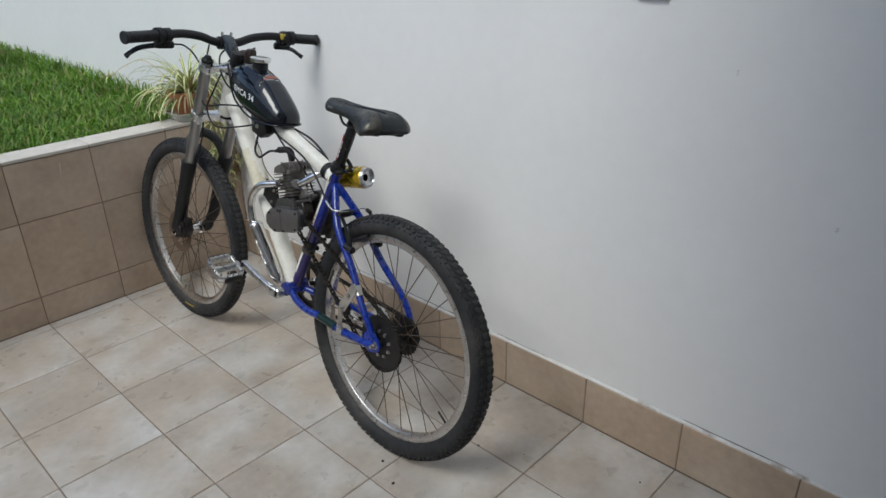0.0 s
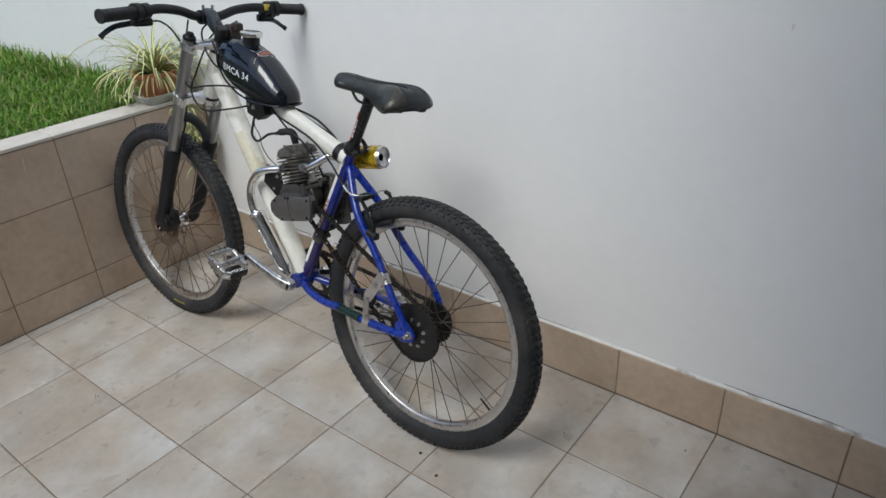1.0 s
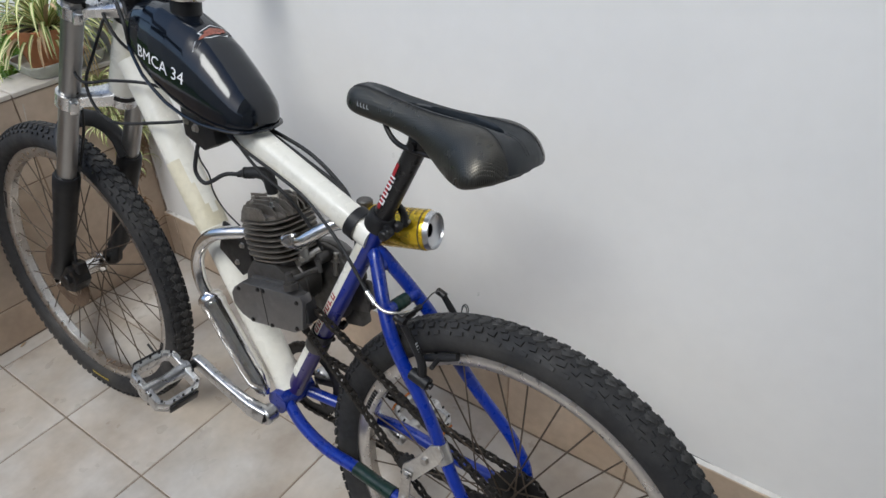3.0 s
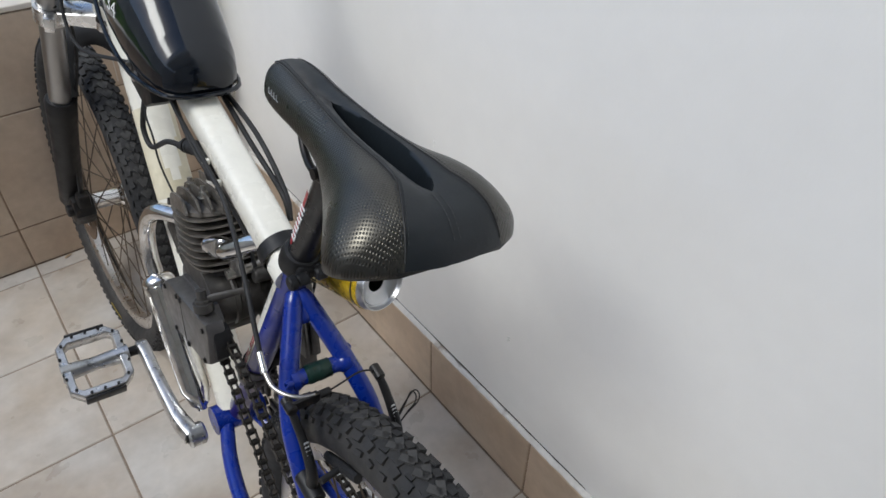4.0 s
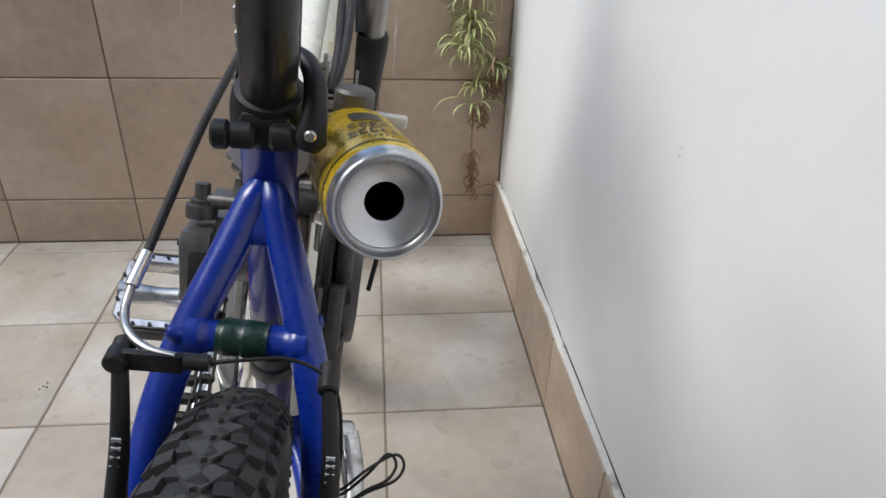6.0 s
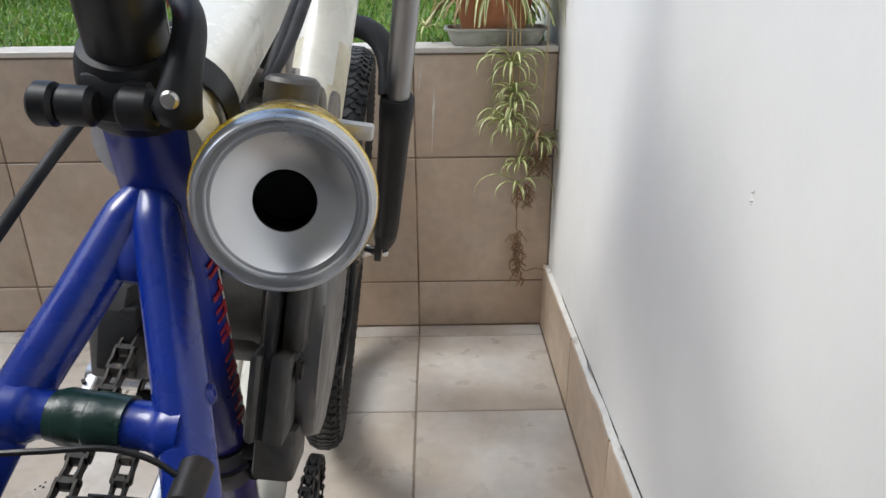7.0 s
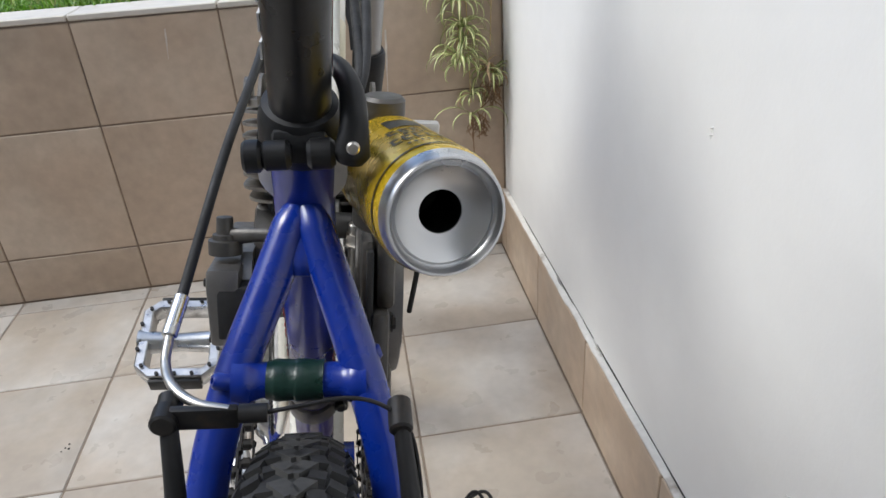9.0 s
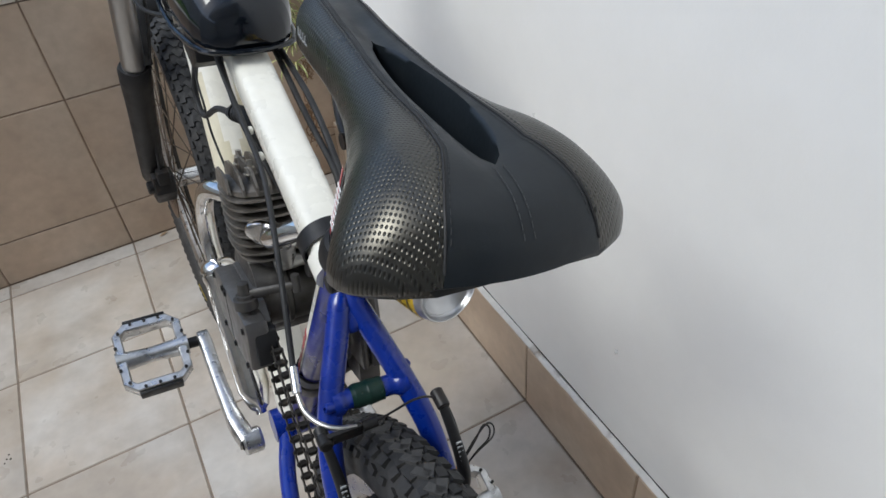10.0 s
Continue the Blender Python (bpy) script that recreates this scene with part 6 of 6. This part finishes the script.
# cables along the right of the top tube and round the head
for k in range(2):
    tube_part("throttle_cable", [(0.010 + 0.008 * k, 0.760, 0.935), (0.030, 0.700, 0.855), (0.030 + 0.004 * k, 0.540, 0.812), (0.028 + 0.007 * k, 0.430, 0.780 + 0.010 * k), (0.030 + 0.004 * k, 0.360, 0.755), (0.028, 0.335, 0.735)], 0.0031, "rubber", sides=10)
tube_part("clutch_cable", [(-0.022, 0.545, 0.812), (-0.022, 0.480, 0.764), (-0.014, 0.430, 0.735), (0.002, 0.400, 0.690), (0.002, 0.372, 0.655)], 0.0026, "rubber", sides=10)
for pts_ in ([(-0.150, 0.872, 1.010), (-0.110, 0.890, 1.005), (-0.080, 0.880, 0.975), (-0.050, 0.870, 0.900), (-0.046, 0.905, 0.800), (-0.040, 0.935, 0.700), (-0.058, 1.000, 0.520), (-0.062, 1.020, 0.405)],
             [(0.120, 0.862, 1.005), (0.080, 0.870, 0.985), (0.020, 0.860, 0.960), (-0.040, 0.850, 0.870), (-0.062, 0.850, 0.815), (-0.060, 0.800, 0.770), (-0.035, 0.700, 0.785), (-0.020, 0.600, 0.812)],
             [(-0.030, 0.885, 1.010), (-0.045, 0.880, 0.960), (-0.068, 0.868, 0.870), (-0.072, 0.845, 0.830), (-0.050, 0.790, 0.838), (-0.030, 0.710, 0.845), (-0.020, 0.620, 0.835)],
             [(0.040, 0.870, 1.010), (-0.010, 0.850, 0.985), (-0.042, 0.800, 0.950), (-0.044, 0.772, 0.915), (-0.030, 0.755, 0.890), (-0.016, 0.720, 0.880)]):
    tube_part("cable", pts_, 0.0026, "rubber", sides=10)
bm = bmesh.new()
for k in range(3):
    pts_ = [Vector((-0.030 + 0.012 * k, 0.775, 0.960)), Vector((-0.040 + 0.010 * k, 0.745, 0.930 - 0.006 * k)), Vector((-0.030 + 0.012 * k, 0.755, 0.895)), Vector((-0.006 + 0.01 * k, 0.775, 0.885))]
    sweep(bm, smooth_line(pts_, 6), 0.0034, 8)
part("wiring_loom", bm, "rubber", bike)


LITTER = [(-0.225, -1.428, 0.0045), (-0.262, -1.51, 0.0048), (0.001, -1.581, 0.003), (0.178, -1.985, 0.003), (-0.732, -0.866, 0.0022), (-0.603, -0.483, 0.002), (0.058, -1.697, 0.002), (-0.61, -0.48, 0.0018), (-0.606, -0.471, 0.0018), (-0.614, -0.488, 0.0018)]
DEAD_LEAF = (-0.224, 0.032, 0.0)


# ---- lawn and plants ----
def build_lawn():
    rng = np.random.default_rng(4)
    zones = [(-3.38, 0.285, BACK_Y + 0.13, 0.9, 9500, 0.050), (-3.38, 0.285, 0.9, 2.2, 4200, 0.055), (-3.38, 0.285, 2.2, 7.1, 700, 0.075), (0.16, 0.287, BACK_Y + 0.13, 3.5, 3500, 0.085)]
    verts, faces, mats = [], [], []
    for x0, x1, y0, y1, density, tall in zones:
        count = int((x1 - x0) * (y1 - y0) * density)
        px, py = rng.uniform(x0, x1, count), rng.uniform(y0, y1, count)
        turn, bend = rng.uniform(0, 2 * math.pi, count), rng.uniform(0.1, 0.8, count)
        high = tall * rng.uniform(0.55, 1.35, count)
        wide = rng.uniform(0.0020, 0.0046, count) * (1.6 if density < 1000 else 1)
        for i in range(count):
            c, s = math.cos(turn[i]), math.sin(turn[i])
            b = len(verts)
            h, w = high[i], wide[i]
            for k, (up, out, ww) in enumerate(((0, 0, 1.0), (0.55, 0.22, 0.9), (0.9, 0.62, 0.55))):
                ox, oy = px[i] + c * out * h * bend[i] * 1.6, py[i] + s * out * h * bend[i] * 1.6
                z = SOIL_Z - 0.004 + up * h
                verts += [(min(ox - s * w * ww, 0.288), oy + c * w * ww, z), (min(ox + s * w * ww, 0.288), oy - c * w * ww, z)]
            verts.append((min(px[i] + c * h * bend[i] * 1.7, 0.288), py[i] + s * h * bend[i] * 1.7, SOIL_Z + h * (1.0 - 0.35 * bend[i])))
            faces += [(b, b + 1, b + 3, b + 2), (b + 2, b + 3, b + 5, b + 4), (b + 4, b + 5, b + 6)]
    me = bpy.data.meshes.new("lawn")
    me.from_pydata(verts, [], faces)
    me.materials.append(grass_material())
    tagged(new("lawn", me), "bright green unmown lawn behind the low wall", "grass", kind="stuff")


def grass_material():
    m = bpy.data.materials.new("grass")
    m.use_nodes = True
    n, l = m.node_tree.nodes, m.node_tree.links
    b = n["Principled BSDF"]
    geo = n.new("ShaderNodeNewGeometry")
    ramp = n.new("ShaderNodeValToRGB")
    e = ramp.color_ramp.elements
    e[0].position, e[0].color = 0.0, (0.07, 0.16, 0.014, 1)
    e[1].position, e[1].color = 1.0, (0.29, 0.40, 0.06, 1)
    for at, c in ((0.35, (0.125, 0.27, 0.022, 1)), (0.75, (0.21, 0.37, 0.035, 1)), (0.96, (0.36, 0.33, 0.13, 1))):
        x = e.new(at)
        x.color = c
    l.new(geo.outputs["Random Per Island"], ramp.inputs[0])
    co = n.new("ShaderNodeTexCoord")
    big = n.new("ShaderNodeTexNoise")
    big.inputs["Scale"].default_value = 3.0
    l.new(co.outputs["Object"], big.inputs["Vector"])
    mr = n.new("ShaderNodeMapRange")
    mr.inputs[1].default_value, mr.inputs[2].default_value, mr.inputs[3].default_value, mr.inputs[4].default_value = 0.3, 0.7, 0.75, 1.2
    l.new(big.outputs["Fac"], mr.inputs[0])
    cc = n.new("ShaderNodeCombineColor")
    for i in range(3):
        l.new(mr.outputs[0], cc.inputs[i])
    mx = n.new("ShaderNodeMix")
    mx.data_type, mx.blend_type = "RGBA", "MULTIPLY"
    mx.inputs[0].default_value = 1.0
    l.new(ramp.outputs[0], mx.inputs[6])
    l.new(cc.outputs[0], mx.inputs[7])
    l.new(mx.outputs[2], b.inputs["Base Color"])
    b.inputs["Roughness"].default_value = 0.5
    tr = n.new("ShaderNodeBsdfTranslucent")
    l.new(mx.outputs[2], tr.inputs["Color"])
    mix = n.new("ShaderNodeMixShader")
    mix.inputs[0].default_value = 0.35
    l.new(b.outputs[0], mix.inputs[1])
    l.new(tr.outputs[0], mix.inputs[2])
    l.new(mix.outputs[0], n["Material Output"].inputs["Surface"])
    return m


def leaf(bm, base, way, length, width, droop, twist=0.0, lift=0.6, dry=False):
    """A long arching two-toned leaf with a folded middle."""
    way = Vector((way[0], way[1], 0)).normalized()
    side = Vector((-way.y, way.x, 0))
    rows = []
    n = 9
    p = Vector(base)
    pitch = lift
    for k in range(n + 1):
        u = k / n
        w = width * (math.sin(math.pi * min(u * 0.92 + 0.08, 1.0)) ** 0.55) * (1 - 0.55 * u)
        d = way * math.cos(pitch) + Vector((0, 0, math.sin(pitch)))
        up = way * -math.sin(pitch) + Vector((0, 0, math.cos(pitch)))
        s_ = (side * math.cos(twist * u) + up * math.sin(twist * u))
        rows.append([bm.verts.new(p + s_ * w * q + up * w * abs(q) * 0.45) for q in (-1, -0.5, 0, 0.5, 1)])
        p = p + d * (length / n)
        pitch -= droop * (0.5 + u) / n
    for a, b in zip(rows, rows[1:]):
        for k in range(4):
            f = bm.faces.new((a[k], a[k + 1], b[k + 1], b[k]))
            f.material_index = 2 if dry else (1 if k in (0, 3) else 0)


LEAF = ["leaf_green", "leaf_cream", "dry_leaf"]
LEAF_PALE = ["leaf_cream", "leaf_green", "dry_leaf"]


def rosette(parent, centre, count, length, rng, mats, name="leaf", face=None, lift=(0.1, 1.0), droop=(1.6, 2.8), dry=0.0, width=0.005):
    for k in range(count):
        a = 2 * math.pi * (k + rng.uniform(-0.4, 0.4)) / count
        way = (math.cos(a), math.sin(a) * (0.55 if face else 1.0) - (0.25 if face else 0.0))
        bm = bmesh.new()
        leaf(bm, centre, way, length * rng.uniform(0.6, 1.25), width * rng.uniform(0.8, 1.25), rng.uniform(*droop), rng.uniform(-0.6, 0.6), rng.uniform(*lift), rng.random() < dry)
        for v in bm.verts:
            v.co.x = min(v.co.x, WALL_X - 0.003)
            if v.co.z < TOP_Z + 0.01:
                v.co.y = min(v.co.y, BACK_Y - 0.006)
        part(name, bm, mats, parent)


POT = Vector((0.168, 0.125, 0.0))
COPE_Z = TOP_Z + 0.014


def build_pot():
    rng = random.Random(11)
    bm = bmesh.new()
    z0 = COPE_Z
    rings = []
    for hw, hd, z in ((0.088, 0.058, z0), (0.092, 0.062, z0 + 0.004), (0.101, 0.068, z0 + 0.028), (0.107, 0.074, z0 + 0.030), (0.107, 0.074, z0 + 0.034), (0.101, 0.069, z0 + 0.034), (0.096, 0.064, z0 + 0.012), (0.06, 0.04, z0 + 0.010)):
        rings.append([(POT.x + 0.003 + x * hw, POT.y - 0.008 + y * hd, z) for y, x in oval(0, 0, 1, 1, 32, 5.0)])
    loft(bm, rings)
    tagged(part("plant_tray", bm, "tray_plastic", None), "stained pale plastic tray on the coping", "tray")
    pot = thing("flower_pot", "terracotta pot standing in a stained plastic tray", "flower pot")
    pot.matrix_world = Matrix.Translation((POT.x, POT.y, z0 + 0.0105))
    bm = bmesh.new()
    lathe(bm, [(0.0, 0.0001), (0.0, 0.062), (0.075, 0.080), (0.077, 0.086), (0.100, 0.089), (0.101, 0.084), (0.090, 0.080), (0.085, 0.078), (0.084, 0.0001)], Matrix.Rotation(-math.pi / 2, 4, "Y"), 40)
    part("pot_body", bm, "terracotta", pot)
    bm = bmesh.new()
    lathe(bm, [(0.084, 0.079), (0.090, 0.070), (0.094, 0.0001)], Matrix.Rotation(-math.pi / 2, 4, "Y"), 32)
    part("potting_soil", bm, "soil", pot)
    plant = thing("spider_plant", "spider plant with arching cream edged leaves in a pot", "plant")
    plant.matrix_world = Matrix.Translation((POT.x, POT.y, z0 + 0.10))
    for count, length, lo, hi in ((34, 0.25, 0.85, 1.45), (46, 0.25, 0.4, 1.0), (40, 0.20, -0.1, 0.5)):
        for k in range(count):
            a = 2 * math.pi * (k + rng.uniform(-0.5, 0.5)) / count
            way = (math.cos(a), math.sin(a))
            bm = bmesh.new()
            leaf(bm, (way[0] * 0.012, way[1] * 0.012, -0.004), way, length * rng.uniform(0.75, 1.25), rng.uniform(0.0045, 0.0080), rng.uniform(1.6, 3.0), rng.uniform(-0.5, 0.5), rng.uniform(lo, hi), rng.random() < 0.18)
            for v in bm.verts:
                v.co.x = min(v.co.x, WALL_X - 0.004 - POT.x)
                v.co.z = max(v.co.z, -0.06)
            part("leaf", bm, LEAF if rng.random() < 0.4 else LEAF_PALE, plant)
    # offsets hanging on runners in front of the low wall
    hang = thing("hanging_plantlets", "spider plant offsets hanging on runners before the wall", "plant")
    hang.matrix_world = Matrix.Translation((0, 0, 0))
    for x, xb, zb in ((0.190, 0.196, 0.590), (0.199, 0.203, 0.530), (0.205, 0.186, 0.485), (0.214, 0.215, 0.380), (0.268, 0.262, 0.500)):
        bm = bmesh.new()
        y = 0.030
        line = smooth_line([(x - 0.006, POT.y - 0.02, z0 + 0.120), (x, POT.y - 0.075, z0 + 0.108), (x, y + 0.004, z0 + 0.06), (x, y - 0.002, z0 - 0.02), (xb, y - 0.006, zb)], 6)
        sweep(bm, line, 0.0012, 6)
        part("runner", bm, "runner_stem", hang)
    rr = random.Random(5)
    clumps = ((0.199, 0.018, 0.598, 26, 0.078, 0.03), (0.204, 0.018, 0.545, 24, 0.062, 0.0), (0.206, 0.016, 0.520, 24, 0.066, 0.0), (0.186, 0.016, 0.488, 22, 0.075, 0.05), (0.204, 0.016, 0.470, 24, 0.068, 0.05),
              (0.266, 0.018, 0.440, 22, 0.062, 0.25), (0.246, 0.020, 0.448, 12, 0.052, 0.2), (0.218, 0.018, 0.398, 18, 0.055, 0.15))
    for x, y, z, count, length, dry in clumps:
        rosette(hang, (x, y, z), count, length * 1.15, rr, LEAF_PALE if rr.random() < 0.7 else LEAF, face=True, dry=dry, lift=(0.1, 1.3), droop=(2.4, 4.4), width=0.0037)
    # the lowest offset: a few long leaves curling under
    for way, length, lift, droop, mats in (((-1, -0.2), 0.135, 0.75, 3.1, 0), ((-1, -0.5), 0.085, 0.55, 3.4, 1), ((1, -0.3), 0.130, 0.70, 3.9, 0), ((0.9, 0.1), 0.110, 0.55, 2.9, 0), ((0.2, -1), 0.060, 0.2, 2.2, 1), ((-0.3, -1), 0.07, 0.8, 3.2, 0), ((0.6, -0.8), 0.075, 0.9, 3.0, 1)):
        bm = bmesh.new()
        leaf(bm, (0.216, 0.018, 0.352), way, length, 0.0040, droop, 0.15, lift)
        for v in bm.verts:
            v.co.x, v.co.y = min(v.co.x, WALL_X - 0.004), min(v.co.y, BACK_Y - 0.006)
        part("leaf", bm, LEAF if mats else LEAF_PALE, hang)
    bm = bmesh.new()
    for cx, cz, count, spread in ((0.262, 0.415, 46, 0.020), (0.230, 0.345, 34, 0.016)):
        for k in range(count):
            p = Vector((cx + rr.uniform(-spread, spread), 0.020 + rr.uniform(-0.012, 0.008), cz + rr.uniform(-0.02, 0.016)))
            sweep(bm, smooth_line([p, p + Vector((rr.uniform(-0.012, 0.012), rr.uniform(-0.006, 0.006), -0.012)), p + Vector((rr.uniform(-0.018, 0.018), rr.uniform(-0.008, 0.008), -0.030))], 3), rr.uniform(0.0007, 0.0014), 4)
    tagged(part("dry_root", bm, "root_fibre", hang), kind="stuff")
    bm = bmesh.new()
    sweep(bm, smooth_line([(0.216, 0.016, 0.352), (0.216, 0.016, 0.30), (0.217, 0.018, 0.25)], 5), 0.0013, 6)
    for k in range(44):
        z = rr.uniform(0.135, 0.250)
        p = Vector((0.216 + (0.25 - z) * 0.10 + rr.uniform(-0.010, 0.010), 0.018 + rr.uniform(-0.008, 0.008), z))
        sweep(bm, smooth_line([p, p + Vector((rr.uniform(-0.012, 0.012), rr.uniform(-0.006, 0.006), -0.010)), p + Vector((rr.uniform(-0.014, 0.014), rr.uniform(-0.008, 0.008), -0.026))], 3), rr.uniform(0.0008, 0.0020), 4)
    for way in (-1, 1):
        sweep(bm, smooth_line([(0.216, 0.018, 0.235), (0.216 + way * 0.012, 0.014, 0.240), (0.216 + way * 0.024, 0.014, 0.222)], 4), 0.0011, 5)
    sweep(bm, smooth_line([(0.226, 0.018, 0.165), (0.240, 0.016, 0.152), (0.262, 0.018, 0.158), (0.284, 0.018, 0.152)], 5), 0.0011, 6)
    tagged(part("withered_stem", bm, "root_fibre", hang), kind="stuff")
    bm = bmesh.new()
    leaf(bm, (0.262, 0.066, 0.735), (0.28, -1), 0.20, 0.0065, 2.0, 0.2, 0.35)
    for v in bm.verts:
        v.co.x = min(v.co.x, WALL_X - 0.004)
    part("leaf", bm, LEAF, hang)
    # one offset rooted at the edge of the lawn, one on a long runner
    for name, c, stem, label in (("young_plant", (0.028, 0.150, COPE_Z + 0.030), [(0.10, 0.13, z0 + 0.12), (0.06, 0.14, z0 + 0.11), (0.028, 0.150, COPE_Z + 0.028)], "small spider plant offset lying on the coping"),
                                 ("runner_plant", (-0.045, 0.36, 0.795), [(0.13, 0.16, z0 + 0.13), (0.06, 0.24, 0.86), (0.0, 0.31, 0.84), (-0.045, 0.36, 0.795)], "small spider plant offset on a long runner")):
        t = thing(name, label, "plant")
        bm = bmesh.new()
        sweep(bm, smooth_line(stem, 6), 0.0012, 6)
        part("runner", bm, "runner_stem", t)
        for k in range(10):
            a = 2 * math.pi * (k + rr.uniform(-0.3, 0.3)) / 10
            bm = bmesh.new()
            leaf(bm, c, (math.cos(a), math.sin(a)), rr.uniform(0.04, 0.065), 0.0042, rr.uniform(2.0, 3.2), 0.2, rr.uniform(0.3, 1.2))
            part("leaf", bm, LEAF_PALE, t)


build_lawn()
build_pot()


def build_litter():
    rng = random.Random(3)
    for x, y, r in LITTER:
        bm = bmesh.new()
        bmesh.ops.create_icosphere(bm, subdivisions=1, radius=r)
        for v in bm.verts:
            v.co = Vector((v.co.x * rng.uniform(0.7, 1.3), v.co.y * rng.uniform(0.7, 1.3), v.co.z * 0.5 * rng.uniform(0.7, 1.3)))
        ob = tagged(part("crumb", bm, "debris", None), "small dark crumb of dirt on the tiles", "debris", "crumbs on the floor")
        ob.location = (x, y, r * 0.45)
    bm = bmesh.new()
    leaf(bm, (0, 0, 0.002), (1, 0.4), 0.022, 0.004, 0.4, 0.5, 0.15, True)
    ob = tagged(part("dead_leaf", bm, LEAF, None), "small curled brown leaf on the floor", "leaf")
    ob.location = DEAD_LEAF
    bm = bmesh.new()
    box(bm, (WALL_X - 0.009, -1.853, 1.178), (WALL_X, -1.780, 1.296), 0.003)
    plate = tagged(part("outlet_plate", bm, "tray_plastic", None), "pale plastic socket plate on the white wall", "socket")
    for y, z, h in ((-2.021, 1.044, 0.012), (-2.267, 0.763, 0.010), (-0.859, 0.602, 0.012), (-1.069, 0.332, 0.010)):
        bm = bmesh.new()
        pts = [(-0.0008, y + 0.003 * math.sin(k * 2.1), z + h * (k / 5 - 0.5)) for k in range(6)]
        sweep(bm, [Vector((WALL_X + p[0] * 0.4, p[1], p[2])) for p in pts], 0.0010, 5)
        tagged(part("paint_chip", bm, "grime", None), "small grey chip in the wall paint", "mark", "chips in the wall paint")


def build_paint_edge():
    """Uneven paint along the top of the skirting."""
    ys = np.arange(-4.15, BACK_Y - 0.004, 0.012)
    rows = []
    bm = bmesh.new()
    for y in ys:
        a = noise.noise(Vector((0, y * 9, 0))) * 0.0020 + noise.noise(Vector((5, y * 45, 0))) * 0.0014
        gap = max(0.0, 0.0017 + noise.noise(Vector((9, y * 3.5, 2))) * 0.0034 + noise.noise(Vector((3, y * 60, 2))) * 0.0006)
        gap += 0.0048 * math.exp(-((y + 0.405) / 0.022) ** 2)
        a -= 0.0030 * (1 if -0.47 < y < -0.425 else 0)
        z = SKIRT_TOP + 0.0022
        lip, inner = SKIRT_X + 0.0018 + max(a, -0.0016), WALL_X - gap
        rows.append([bm.verts.new(p) for p in ((lip, y, z - 0.0022), (lip, y, z), (lip + 0.003, y, z + 0.0016 + a * 0.4), (inner, y, z + 0.0028 + a * 0.5), (inner, y, z - 0.008))])
    for p, q in zip(rows, rows[1:]):
        for k in range(4):
            bm.faces.new((p[k], p[k + 1], q[k + 1], q[k]))
    structure("trim", bm, "old_paint", "uneven line of white paint above the skirting", "paint edge")


def build_crack():
    """Open joint between the skirting and the wall paint."""
    bm = bmesh.new()
    for y0, y1, r in ((-1.28, -0.60, 0.0018), (-0.585, -0.12, 0.0015), (-1.62, -1.40, 0.0012), (-2.30, -2.02, 0.0013)):
        n = int((y1 - y0) / 0.012)
        line, rad = [], []
        for k in range(n + 1):
            y = y0 + (y1 - y0) * k / n
            line.append(Vector((WALL_X - 0.0006, y, SKIRT_TOP + 0.0050 + 0.0016 * noise.noise(Vector((2, y * 14, 7))))))
            rad.append(r * (0.35 + 0.65 * abs(noise.noise(Vector((4, y * 8, 1)))) ** 0.5) * (0.3 if k in (0, n) else 1))
        sweep(bm, line, rad, 6)
    structure("trim", bm, "debris", "dark open crack between skirting and wall", "crack")
    # flaking joint up the inner corner of the two walls
    for r, x, y, mat, label, kind in ((0.0021, WALL_X - 0.0006, BACK_Y - 0.0004, "wall_grout", "brown flaking joint in the corner of the walls", "joint"), (0.0016, WALL_X - 0.0004, BACK_Y - 0.0050, "old_paint", "ragged edge of white paint beside the corner", "paint edge")):
        bm = bmesh.new()
        line, rad = [], []
        for k in range(76):
            z = SKIRT_TOP + 0.006 * k
            line.append(Vector((x + 0.0008 * noise.noise(Vector((r * 900, z * 30, 3))), y + 0.0022 * noise.noise(Vector((1, z * 22, r * 700))), z)))
            rad.append(r * (0.25 + 1.3 * abs(noise.noise(Vector((8, z * 26, r * 500)))) ** 0.7))
        sweep(bm, line, rad, 6)
        structure("trim", bm, mat, label, kind)


def build_drips():
    """Dried white paint runs on the low wall."""
    for x, z0, z1, r in ((0.043, 0.548, 0.416, 0.0024), (0.018, 0.600, 0.545, 0.0016), (-0.40, 0.590, 0.53, 0.0018)):
        bm = bmesh.new()
        line = [Vector((x - 0.008 * k / 14 + 0.0012 * noise.noise(Vector((x * 50, k * 0.5, 1))), BACK_Y - 0.0001, z0 + (z1 - z0) * k / 14)) for k in range(15)]
        sweep(bm, line, [r * (0.35 + 0.65 * math.sin(math.pi * min(1, k / 12 + 0.15)) + 0.25 * noise.noise(Vector((x, k * 0.9, 4)))) for k in range(15)], 8, 0.18, up=(1, 0, 0))
        structure("trim", bm, "paint_run", "thin dried run of whitish paint on tile", "paint run")


build_paint_edge()
build_crack()
build_drips()
build_litter()


build_tiles()
